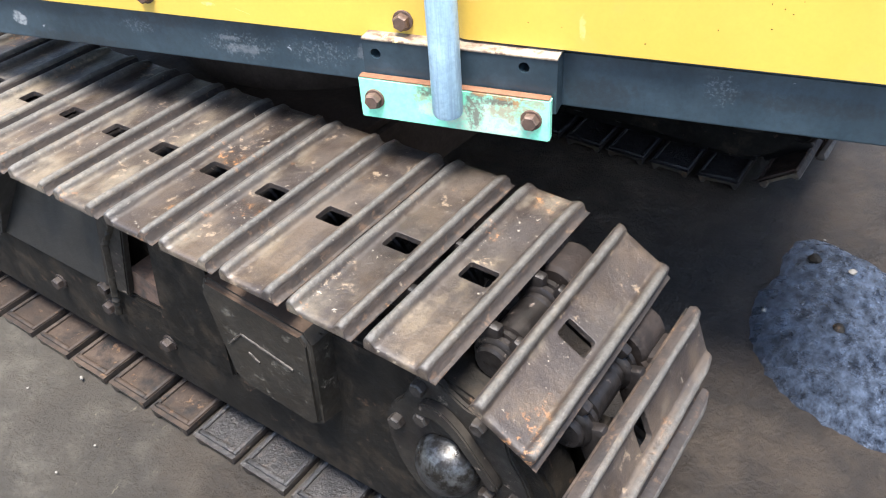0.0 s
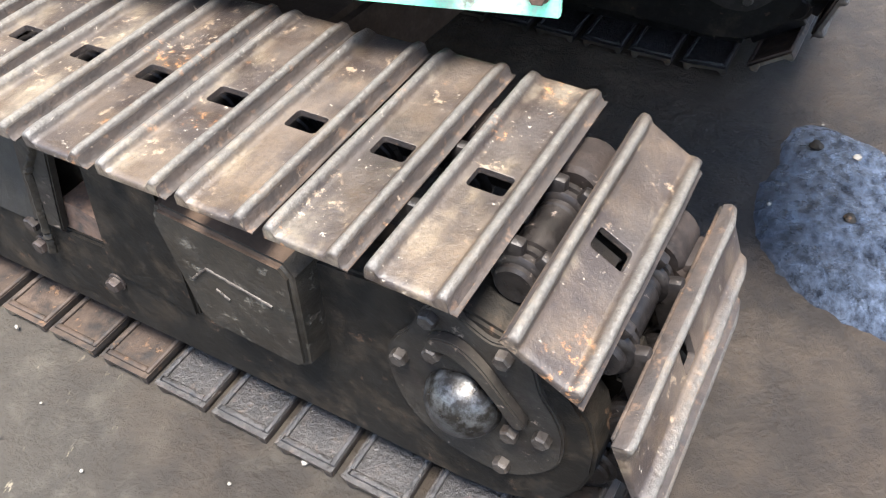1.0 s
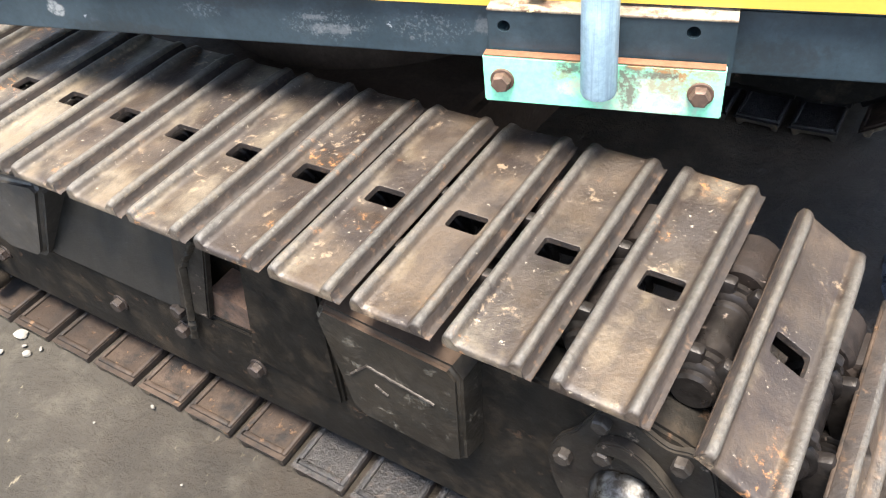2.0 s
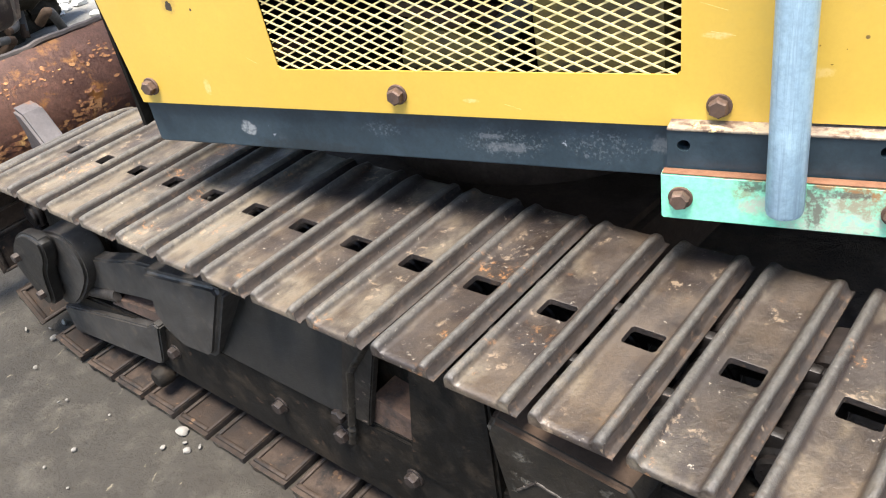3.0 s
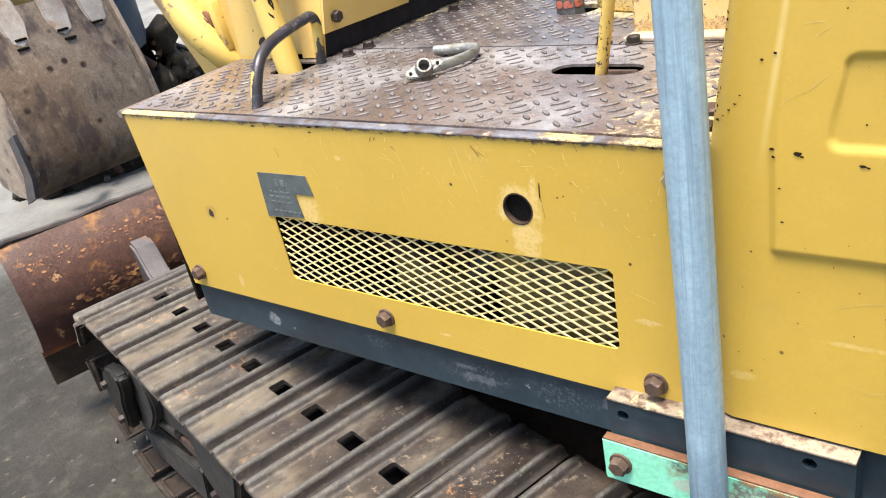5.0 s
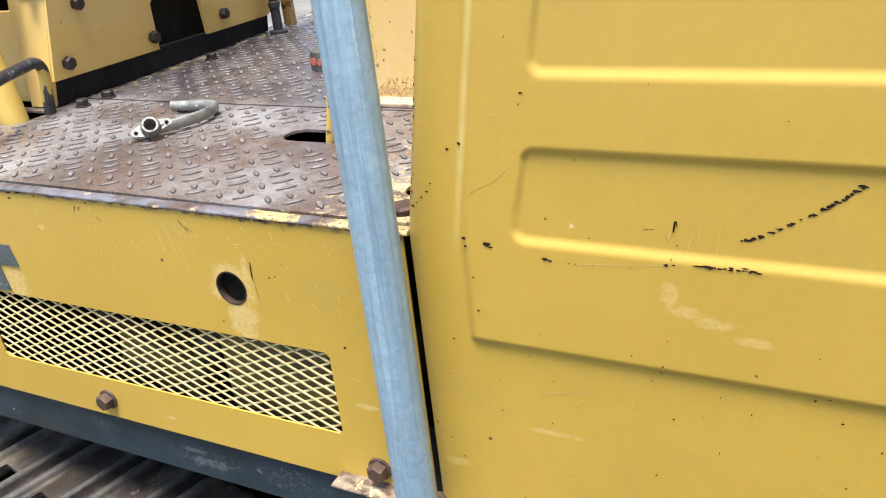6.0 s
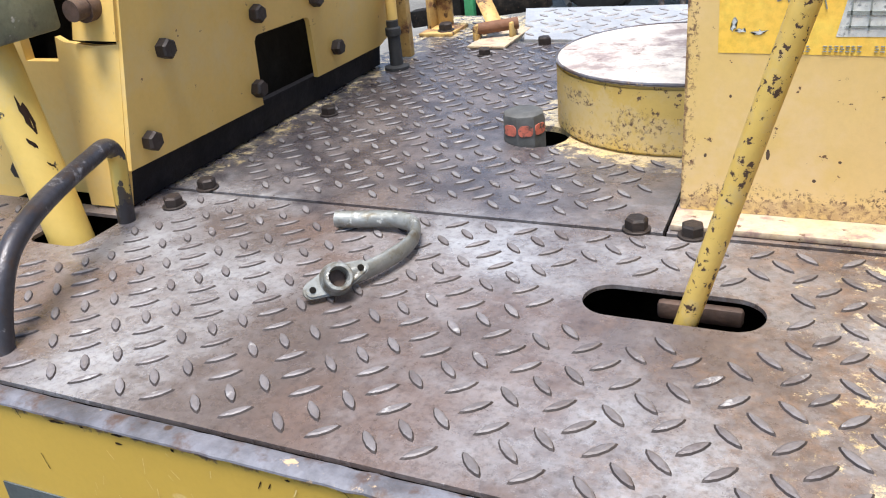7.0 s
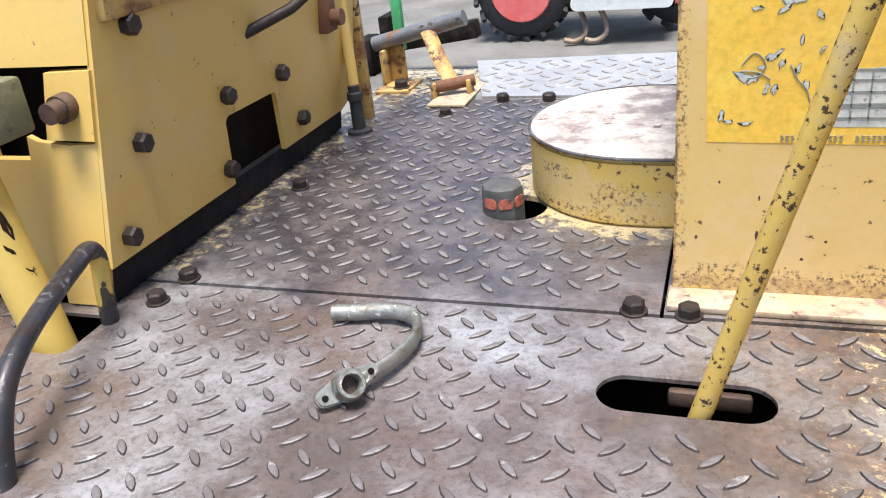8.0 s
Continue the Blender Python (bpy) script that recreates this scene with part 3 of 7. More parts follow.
def tread_mat():
    """Brown rusted chequer plate with rubbed pale patches, and old yellow paint left towards its right and front edges."""
    m, nt, bsdf, vec, obj = start_mat("rusted_tread_plate")
    col = mixc(nt, ramp(nt, nz(nt, obj, 6, 5, 0.65), 0.35, 0.65), (0.122, 0.098, 0.090), (0.225, 0.205, 0.205))
    brown = ramp(nt, nz(nt, obj, 5, 5, 0.6), 0.50, 0.62)
    sep = nt.nodes.new("ShaderNodeSeparateXYZ")
    nt.links.new(obj, sep.inputs[0])
    brown = mth(nt, "MAXIMUM", brown, ramp(nt, mth(nt, "ADD", sep.outputs[0], mth(nt, "MULTIPLY", nz(nt, obj, 9, 5, 0.65), 0.2)), -0.22, -0.34))
    col = mixc(nt, mth(nt, "MULTIPLY", brown, 0.68), col, (0.165, 0.112, 0.092))
    rub = mth(nt, "MULTIPLY", ramp(nt, nz(nt, obj, 6, 8, 0.70), 0.44, 0.66), ramp(nt, nz(nt, obj, 60, 7, 0.75, (0.45, 1.0, 1.0)), 0.36, 0.60, 0.5, 1.0))
    col = mixc(nt, mth(nt, "MULTIPLY", rub, mth(nt, "SUBTRACT", 0.70, mth(nt, "MULTIPLY", brown, 0.25))), col, (0.46, 0.47, 0.49))
    col = mixc(nt, ramp(nt, nz(nt, obj, 200, 5, 0.75), 0.48, 0.68, 0, 0.60), col, (0.050, 0.039, 0.036))
    col = mixc(nt, ramp(nt, nz(nt, obj, 34, 6, 0.7), 0.55, 0.70, 0, 0.5), col, (0.085, 0.062, 0.058))
    col = mixc(nt, ramp(nt, nz(nt, obj, 120, 6, 0.8), 0.65, 0.71, 0, 0.55), col, (0.46, 0.45, 0.44))
    flake0 = nz(nt, obj, 16, 6, 0.7)
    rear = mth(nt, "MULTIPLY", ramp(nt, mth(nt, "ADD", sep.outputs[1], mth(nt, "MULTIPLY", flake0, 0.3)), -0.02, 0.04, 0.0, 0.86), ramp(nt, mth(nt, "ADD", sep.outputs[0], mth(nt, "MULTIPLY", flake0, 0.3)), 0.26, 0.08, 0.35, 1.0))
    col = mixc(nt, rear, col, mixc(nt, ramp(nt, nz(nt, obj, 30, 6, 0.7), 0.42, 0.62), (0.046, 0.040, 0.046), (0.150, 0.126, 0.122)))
    right = ramp(nt, sep.outputs[0], 0.10, 0.36)
    rusty = mth(nt, "MULTIPLY", ramp(nt, sep.outputs[0], 0.0, 0.25), ramp(nt, nz(nt, obj, 26, 8, 0.78), 0.42, 0.58, 0.15, 0.8))
    col = mixc(nt, rusty, col, mixc(nt, ramp(nt, nz(nt, obj, 60, 6, 0.75), 0.45, 0.6), (0.105, 0.066, 0.048), (0.215, 0.125, 0.072)))
    front = ramp(nt, mth(nt, "ADD", mth(nt, "MULTIPLY", sep.outputs[1], -1.0), mth(nt, "MULTIPLY", sep.outputs[0], 0.45)), 0.43, 0.60, 0.0, 0.9)
    foot = mth(nt, "MULTIPLY", ramp(nt, sep.outputs[0], -0.285, -0.345, 0.0, 0.64), ramp(nt, sep.outputs[1], -0.20, -0.12))
    tx, ty = mth(nt, "SUBTRACT", sep.outputs[0], 0.068), mth(nt, "SUBTRACT", sep.outputs[1], 0.133)
    tank_far = mth(nt, "SQRT", mth(nt, "ADD", mth(nt, "MULTIPLY", tx, tx), mth(nt, "MULTIPLY", ty, ty)))
    ring_left = ramp(nt, tank_far, 0.19, 0.12, 0.0, 0.95)
    back = ramp(nt, sep.outputs[1], 0.36, 0.48, 0.0, 0.75)
    zone = mth(nt, "MAXIMUM", mth(nt, "MAXIMUM", right, front), mth(nt, "MAXIMUM", foot, mth(nt, "MAXIMUM", ring_left, back)))
    flake = nz(nt, obj, 62, 9, 0.80)
    paint = ramp(nt, mth(nt, "ADD", mth(nt, "MULTIPLY", zone, 0.345), flake), 0.72, 0.78, 0.0, 0.94)
    col = mixc(nt, paint, col, mixc(nt, ramp(nt, nz(nt, obj, 18, 4), 0.4, 0.6), (0.64, 0.50, 0.25), (0.60, 0.50, 0.34)))
    rough = ramp(nt, nz(nt, obj, 24, 7, 0.7), 0.35, 0.65, 0.20, 0.38)
    finish(nt, bsdf, col, rough, 0.28, nz(nt, obj, 220, 5, 0.75), 0.32, 0.002)
    return m


def ground_mat():
    """Trodden earth and old concrete: grey brown, darker oily patches, fine grit."""
    m, nt, bsdf, vec, obj = start_mat("trodden_concrete")
    col = mixc(nt, ramp(nt, nz(nt, obj, 2.2, 6, 0.65), 0.35, 0.65), (0.0220, 0.0192, 0.0155), (0.038, 0.0335, 0.0270))
    col = mixc(nt, ramp(nt, nz(nt, obj, 14, 8, 0.75), 0.50, 0.68, 0, 0.75), col, (0.070, 0.0625, 0.050))
    col = mixc(nt, ramp(nt, nz(nt, obj, 70, 7, 0.8), 0.56, 0.66, 0, 0.8), col, (0.030, 0.026, 0.022))
    col = mixc(nt, ramp(nt, nz(nt, obj, 55, 5, 0.7, (1.0, 0.35, 1.0)), 0.66, 0.70, 0, 0.7), col, (0.21, 0.18, 0.13))
    sep = nt.nodes.new("ShaderNodeSeparateXYZ")
    nt.links.new(obj, sep.inputs[0])
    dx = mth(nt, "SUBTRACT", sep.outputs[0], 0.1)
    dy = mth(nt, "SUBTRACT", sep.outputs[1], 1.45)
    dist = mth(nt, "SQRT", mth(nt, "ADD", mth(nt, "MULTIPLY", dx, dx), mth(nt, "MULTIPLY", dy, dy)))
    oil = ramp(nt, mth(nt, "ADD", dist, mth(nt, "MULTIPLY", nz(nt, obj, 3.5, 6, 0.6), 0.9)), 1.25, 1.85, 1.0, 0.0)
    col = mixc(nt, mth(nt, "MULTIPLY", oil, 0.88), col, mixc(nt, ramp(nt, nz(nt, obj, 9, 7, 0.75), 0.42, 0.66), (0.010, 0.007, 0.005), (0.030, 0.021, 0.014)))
    # Brown dirt under the body, lightened in colour for light missing there.
    wob = mth(nt, "MULTIPLY", nz(nt, obj, 4.5, 6, 0.65), 0.5)
    ux, uy = mth(nt, "SUBTRACT", sep.outputs[0], -0.55), mth(nt, "SUBTRACT", sep.outputs[1], 1.62)
    under = ramp(nt, mth(nt, "ADD", mth(nt, "SQRT", mth(nt, "ADD", mth(nt, "MULTIPLY", mth(nt, "MULTIPLY", ux, ux), 1.3), mth(nt, "MULTIPLY", mth(nt, "MULTIPLY", uy, uy), 3.0))), wob), 0.75, 1.05, 1.0, 0.0)
    col = mixc(nt, mth(nt, "MULTIPLY", under, 0.85), col, mixc(nt, ramp(nt, nz(nt, obj, 12, 7, 0.75), 0.42, 0.66), (0.055, 0.038, 0.025), (0.12, 0.085, 0.056)))
    # Tone runs from dark around the machine to pale further off.
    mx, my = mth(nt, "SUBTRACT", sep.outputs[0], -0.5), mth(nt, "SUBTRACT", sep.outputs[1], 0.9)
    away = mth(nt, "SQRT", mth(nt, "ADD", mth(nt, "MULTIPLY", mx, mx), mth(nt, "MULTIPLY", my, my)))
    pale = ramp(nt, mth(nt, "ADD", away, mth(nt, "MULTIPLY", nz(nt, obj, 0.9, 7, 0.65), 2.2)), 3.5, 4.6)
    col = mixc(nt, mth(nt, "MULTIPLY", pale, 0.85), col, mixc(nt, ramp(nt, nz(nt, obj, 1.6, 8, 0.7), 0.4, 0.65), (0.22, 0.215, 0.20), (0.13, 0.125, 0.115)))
    h = mth(nt, "ADD", nz(nt, obj, 38, 8, 0.72), mth(nt, "MULTIPLY", nz(nt, obj, 9, 4), 1.5))
    rough = mth(nt, "SUBTRACT", ramp(nt, nz(nt, obj, 11, 5), 0.3, 0.7, 0.75, 0.95), mth(nt, "MULTIPLY", oil, 0.25))
    bsdf.inputs["Specular IOR Level"].default_value = 0.3
    finish(nt, bsdf, col, rough, 0.0, h, 0.9, 0.014)
    return m


def tar_mat():
    """A skin of old oil: dark, glossy, finely crinkled; the sky's sheen is painted blue-grey on its crests."""
    m, nt, bsdf, vec, obj = start_mat("crinkled_oil_skin")
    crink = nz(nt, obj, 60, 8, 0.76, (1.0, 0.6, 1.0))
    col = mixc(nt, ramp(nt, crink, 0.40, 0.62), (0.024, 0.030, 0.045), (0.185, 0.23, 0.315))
    sep = nt.nodes.new("ShaderNodeSeparateXYZ")
    nt.links.new(obj, sep.inputs[0])
    # Left part darkened in colour, where the sky's reflection falls off.
    patch_mask = ramp(nt, mth(nt, "ADD", sep.outputs[0], mth(nt, "MULTIPLY", nz(nt, obj, 10, 6, 0.7), 0.16)), 0.15, 0.40, 0.85, 0.0)
    col = mixc(nt, patch_mask, col, (0.020, 0.021, 0.024))
    h = mth(nt, "ADD", mth(nt, "MULTIPLY", crink, 1.5), mth(nt, "MULTIPLY", nz(nt, obj, 120, 5, 0.7), 0.5))
    finish(nt, bsdf, col, ramp(nt, nz(nt, obj, 30, 4), 0.35, 0.65, 0.20, 0.40), 0.4, h, 1.0, 0.02)
    return m


TREAD, GROUND, TAR = tread_mat(), ground_mat(), tar_mat()
SHOE, SHOE_PALER, SHOE_PALEST = shoe_mat("oily_track_steel", 0.02), shoe_mat("paler_track_steel", 0.5), shoe_mat("palest_track_steel", 0.95)


# ---- building helpers ----
def whole(ob):
    m = ob.matrix_basis.copy()
    while ob.parent:
        ob = ob.parent
        m = ob.matrix_basis @ m
    return m


def thing(name, place, label, category, group="", kind="", turn=0.0):
    e = new(name)
    e.matrix_basis = pose(*place, 0, 0, turn)
    return tagged(e, label, category, group, kind)


def mesh_of(name, bm, material, smooth=35):
    bmesh.ops.recalc_face_normals(bm, faces=bm.faces)
    me = bpy.data.meshes.new(name)
    bm.to_mesh(me)
    bm.free()
    me.materials.append(material)
    if smooth:
        me.shade_smooth()
        me.set_sharp_from_angle(angle=radians(smooth))
    return me


def part(name, bm, material, parent, label="", local=False, smooth=35):
    """One mesh under a thing or a part; bm in world metres, or in the thing's own if local."""
    if not local:
        bm.transform(whole(parent).inverted())
    ob = new(name, mesh_of(name, bm, material, smooth))
    ob.parent = parent
    return tagged(ob, label) if label else ob


def piece(name, mesh, m, parent, local=False, label=""):
    """One more object on a mesh that others share."""
    ob = new(name, mesh)
    ob.parent = parent
    ob.matrix_basis = m if local else whole(parent).inverted() @ m
    return tagged(ob, label) if label else ob


def single(name, bm, material, label, category, kind="", smooth=35, group=""):
    return tagged(new(name, mesh_of(name, bm, material, smooth)), label, category, group, kind)


def box(bm, lo, hi, bevel=0.0, turn=None, seg=2):
    c = [(a + b) / 2 for a, b in zip(lo, hi)]
    s = [abs(b - a) for a, b in zip(lo, hi)]
    m = Matrix.Translation(c) @ (turn or Matrix()) @ Matrix.Diagonal((*s, 1))
    made = bmesh.ops.create_cube(bm, size=1, matrix=m)["verts"]
    if bevel:
        es = {e for q in made for e in q.link_edges}
        bmesh.ops.bevel(bm, geom=list(es), offset=bevel, segments=seg, profile=0.5, affect="EDGES")


def rod(bm, a, b, r, r2=None, seg=20, caps=True):
    a, b = Vector(a), Vector(b)
    d = b - a
    m = Matrix.Translation((a + b) / 2) @ d.to_track_quat("Z", "Y").to_matrix().to_4x4()
    bmesh.ops.create_cone(bm, cap_ends=caps, segments=seg, radius1=r, radius2=r if r2 is None else r2, depth=d.length, matrix=m)


def lathe(bm, axis_from, axis_to, profile, seg=24):
    """Rings of (along, radius) about an axis."""
    a, d = Vector(axis_from), (Vector(axis_to) - Vector(axis_from)).normalized()
    q = d.to_track_quat("Z", "Y").to_matrix()
    rings = []
    for along, r in profile:
        rings.append([bm.verts.new(a + q @ Vector((r * math.cos(2 * math.pi * k / seg), r * math.sin(2 * math.pi * k / seg), along))) for k in range(seg)])
    for p, n in zip(rings, rings[1:]):
        for k in range(seg):
            bm.faces.new((p[k], p[(k + 1) % seg], n[(k + 1) % seg], n[k]))
    bm.faces.new(rings[0][::-1])
    bm.faces.new(rings[-1])


def sweep(bm, pts, r, seg=14, flat=None):
    """A bent round bar along points; flat: a list of (width, height) factors along it."""
    pts = [Vector(p) for p in pts]
    side = None
    rings = []
    for i, p in enumerate(pts):
        d = (pts[min(i + 1, len(pts) - 1)] - pts[max(i - 1, 0)]).normalized()
        if side is None:
            side = d.orthogonal().normalized() if abs(d.z) > 0.9 else d.cross(Vector((0, 0, 1))).normalized()
        side = (side - d * side.dot(d)).normalized()
        up = side.cross(d)
        w, h = flat[i] if flat else (1, 1)
        rings.append([bm.verts.new(p + side * (r * w * math.cos(2 * math.pi * k / seg)) + up * (r * h * math.sin(2 * math.pi * k / seg))) for k in range(seg)])
    for a, b in zip(rings, rings[1:]):
        for k in range(seg):
            bm.faces.new((a[k], a[(k + 1) % seg], b[(k + 1) % seg], b[k]))
    bm.faces.new(rings[0][::-1])
    bm.faces.new(rings[-1])


def curve_pts(pts, n=6):
    """A smooth run through points (Catmull-Rom)."""
    p = [Vector(q) for q in pts]
    p = [2 * p[0] - p[1], *p, 2 * p[-1] - p[-2]]
    out = []
    for i in range(1, len(p) - 2):
        for k in range(n):
            t = k / n
            out.append(0.5 * (2 * p[i] + (p[i + 1] - p[i - 1]) * t + (2 * p[i - 1] - 5 * p[i] + 4 * p[i + 1] - p[i + 2]) * t * t
                              + (3 * p[i] - p[i - 1] - 3 * p[i + 1] + p[i + 2]) * t ** 3))
    return out + [p[-2]]


def ring(cx, cy, r, n=28, r2=None):
    return [(cx + r * math.cos(2 * math.pi * k / n), cy + (r2 or r) * math.sin(2 * math.pi * k / n)) for k in range(n)]


def rounded(x0, y0, x1, y1, r, n=5):
    out = []
    for cx, cy, a in ((x1 - r, y1 - r, 0), (x0 + r, y1 - r, 90), (x0 + r, y0 + r, 180), (x1 - r, y0 + r, 270)):
        out += [(cx + r * math.cos(radians(a + 90 * k / n)), cy + r * math.sin(radians(a + 90 * k / n))) for k in range(n + 1)]
    return out


def slab(bm, outline, holes, m, thick):
    """A plate with holes: outline and holes in the plane of m, thickened along its -z."""
    made, edges = [], []
    for loop in (outline, *holes):
        vs = [bm.verts.new(m @ Vector((x, y, 0))) for x, y in loop]
        edges += [bm.edges.new((vs[k], vs[(k + 1) % len(vs)])) for k in range(len(vs))]
    out = bmesh.ops.triangle_fill(bm, use_beauty=True, use_dissolve=False, edges=edges)
    fs = [g for g in out["geom"] if isinstance(g, bmesh.types.BMFace)]
    ext = bmesh.ops.extrude_face_region(bm, geom=fs, use_keep_orig=True)
    vs = [g for g in ext["geom"] if isinstance(g, bmesh.types.BMVert)]
    n = (m.to_3x3() @ Vector((0, 0, -1))).normalized()
    bmesh.ops.translate(bm, vec=n * thick, verts=vs)


FACE_Y = Matrix(((1, 0, 0, 0), (0, 0, -1, 0), (0, 1, 0, 0), (0, 0, 0, 1)))   # plane x,z seen from -y


def at_y(y):
    return Matrix.Translation((0, y, 0)) @ FACE_Y


FACE_X = Matrix(((0, 0, 1, 0), (1, 0, 0, 0), (0, 1, 0, 0), (0, 0, 0, 1)))    # plane y,z seen from +x


def at_x(x):
    return Matrix.Translation((x, 0, 0)) @ FACE_X


def bolt_mesh(name, af, head, washer, material, tip=0.0):
    """A hexagon head on a washer, along +z from z = 0."""
    bm = bmesh.new()
    if washer:
        lathe(bm, (0, 0, 0), (0, 0, 1), [(0, washer), (0.0022, washer), (0.0026, washer * 0.96)], 20)
    base = 0.0024 if washer else 0
    r = af / math.sqrt(3)
    bmesh.ops.create_cone(bm, cap_ends=True, segments=6, radius1=r, radius2=r, depth=head * 0.8, matrix=Matrix.Translation((0, 0, base + head * 0.4)))
    bmesh.ops.create_cone(bm, cap_ends=True, segments=6, radius1=r, radius2=r * 0.82, depth=head * 0.2, matrix=Matrix.Translation((0, 0, base + head * 0.9)))
    if tip:
        rod(bm, (0, 0, base + head), (0, 0, base + head + tip), af * 0.3, seg=12)
    return mesh_of(name, bm, material, 30)


HEX = bolt_mesh("hex_bolt", 0.0175, 0.010, 0.0125, BOLT)
HEXB = bolt_mesh("hex_bolt_bright", 0.0165, 0.010, 0.0115, BRASSY)
HEXD = bolt_mesh("hex_bolt_dark", 0.019, 0.011, 0.0135, BOLTD)
HEXH = bolt_mesh("hub_bolt", 0.0165, 0.011, 0.0, BOLTW)
HEXP = bolt_mesh("hex_bolt_plain", 0.0165, 0.011, 0.0, BOLTD)
TO_Y = Matrix.Rotation(radians(90), 4, "X")       # +z turned to -y
TO_X = Matrix.Rotation(radians(90), 4, "Y")       # +z turned to +x


def spin(deg):
    return Matrix.Rotation(radians(deg), 4, "Z")


rng = random.Random(7)


# ---- ground ----
def ground_sheet():
    bm = bmesh.new()
    xs = sorted({round(-60 + 120 * k / 24, 3) for k in range(25)} | {round(-5 + 0.1 * k, 3) for k in range(81)})
    ys = sorted({round(-60 + 120 * k / 24, 3) for k in range(25)} | {round(-1 + 0.1 * k, 3) for k in range(91)})
    vs = [[bm.verts.new((x, y, 0.0)) for x in xs] for y in ys]
    for row in vs:
        for q in row:
            q.co.z = -0.006 + 0.006 * noise.noise(q.co * 3.1)
    for a, b in zip(vs, vs[1:]):
        for k in range(len(xs) - 1):
            bm.faces.new((a[k], a[k + 1], b[k + 1], b[k]))
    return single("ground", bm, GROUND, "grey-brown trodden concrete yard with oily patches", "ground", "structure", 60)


ground_sheet()


# Unseen walls, added to keep low sky light from under the body.
def blocking_wall(name, lo, hi):
    bm = bmesh.new()
    box(bm, lo, hi, 0.02, seg=1)
    single(name, bm, CONCRETE, "plain grey wall, unseen, added to block low sky light", "wall", "structure")


blocking_wall("wall_east", (9.0, -5.0, -0.02), (9.2, 10.2, 2.4))
blocking_wall("wall_north", (-9.0, 10.2, -0.02), (9.2, 10.4, 2.8))


# ---- crawler track ----
PITCH, R_PIN, LIFT = 0.1008, 0.156, 0.050
AX_R, AX_Z = 0.012, 0.2065
FIRST = -0.0365      # the first pin, along the loop, from above the axle


def shoe_mesh(seed, steel, inner):
    bm = bmesh.new()
    prof = [(-0.0455, -0.007), (-0.0462, 0.0), (-0.0455, 0.0055), (-0.0435, 0.0090), (-0.0405, 0.0102), (-0.0375, 0.0092), (-0.0350, 0.0060), (-0.0328, 0.0022), (-0.0300, 0.0002), (-0.0255, 0.0),
            (0.0150, 0.0), (0.0170, 0.0004), (0.0196, 0.0030), (0.0222, 0.0072), (0.0250, 0.0098), (0.0280, 0.0102), (0.0305, 0.0085), (0.0325, 0.0040), (0.0338, -0.0030), (0.0365, -0.0066), (0.0400, -0.0068), (0.0408, -0.0074)]
    hole = 9
    ys = [-0.1465, -0.1447, -0.138, -0.126, -0.113, -0.101, -0.090, -0.078, -0.066, -0.054, -0.042, -0.028, -0.0150, 0.0150, 0.028, 0.042, 0.056, 0.070, 0.084, 0.098, 0.112, 0.126, 0.139, 0.150, 0.160, 0.1685, 0.1705]
    cut = 12
    top, low = [], []
    for y in ys:
        f = max(0.35, min(1.0, 0.80 + (y + 0.1465) * 22, 0.42 + (0.1705 - y) * 23))
        drop = 0.0016 if y < -0.146 or y > 0.170 else 0.0
        row = []
        for x, z in prof:
            w = 0.0010 * noise.noise(Vector((x * 14, y * 13, seed * 3.7))) + 0.00025 * noise.noise(Vector((x * 60, y * 31, seed * 5.1)))
            row.append(bm.verts.new((x + w * 0.6, y, (z * f if z > 0 else z) - drop + w)))
        top.append(row)
        low.append([bm.verts.new((x, y, -0.0076 if 0 < k < 21 else -0.0080)) for k, (x, z) in enumerate(prof)])
    n = len(prof)
    for j in range(len(ys) - 1):
        for k in range(n - 1):
            if j == cut and k == hole:
                continue
            bm.faces.new((top[j][k], top[j][k + 1], top[j + 1][k + 1], top[j + 1][k]))
            bm.faces.new((low[j][k], low[j + 1][k], low[j + 1][k + 1], low[j][k + 1]))
        for k in (0, n - 1):
            bm.faces.new((top[j][k], top[j + 1][k], low[j + 1][k], low[j][k]))
    for j in (0, len(ys) - 1):
        for k in range(n - 1):
            bm.faces.new((top[j][k], low[j][k], low[j][k + 1], top[j][k + 1]))
    x0, x1, y0, y1, rad = prof[hole][0] + 0.0012, prof[hole + 1][0] - 0.0012, ys[cut] + 0.0012, ys[cut + 1] - 0.0012, 0.0040
    rims = []
    for z in (-0.0006, -0.0076):
        rim = []
        for cx, cy, a0 in ((x0 + rad, y0 + rad, 180), (x1 - rad, y0 + rad, 270), (x1 - rad, y1 - rad, 0), (x0 + rad, y1 - rad, 90)):
            for a in (0, 30, 60, 90):
                w = 0.0005 * noise.noise(Vector((cx * 90 + a, cy * 90, seed * 2.3)))
                rim.append(bm.verts.new((cx + (rad + w) * math.cos(radians(a0 + a)), cy + (rad + w) * math.sin(radians(a0 + a)), z)))
        rims.append(rim)
    for rim, sheet in zip(rims, (top, low)):
        corner = (sheet[cut][hole], sheet[cut][hole + 1], sheet[cut + 1][hole + 1], sheet[cut + 1][hole])
        for c in range(4):
            for q in range(3):
                bm.faces.new((corner[c], rim[4 * c + q], rim[4 * c + q + 1]))
            bm.faces.new((corner[c], rim[4 * c + 3], rim[(4 * c + 4) % 16], corner[(c + 1) % 4]))
    wall_faces = [bm.faces.new((rims[0][k], rims[0][(k + 1) % 16], rims[1][(k + 1) % 16], rims[1][k])) for k in range(16)]
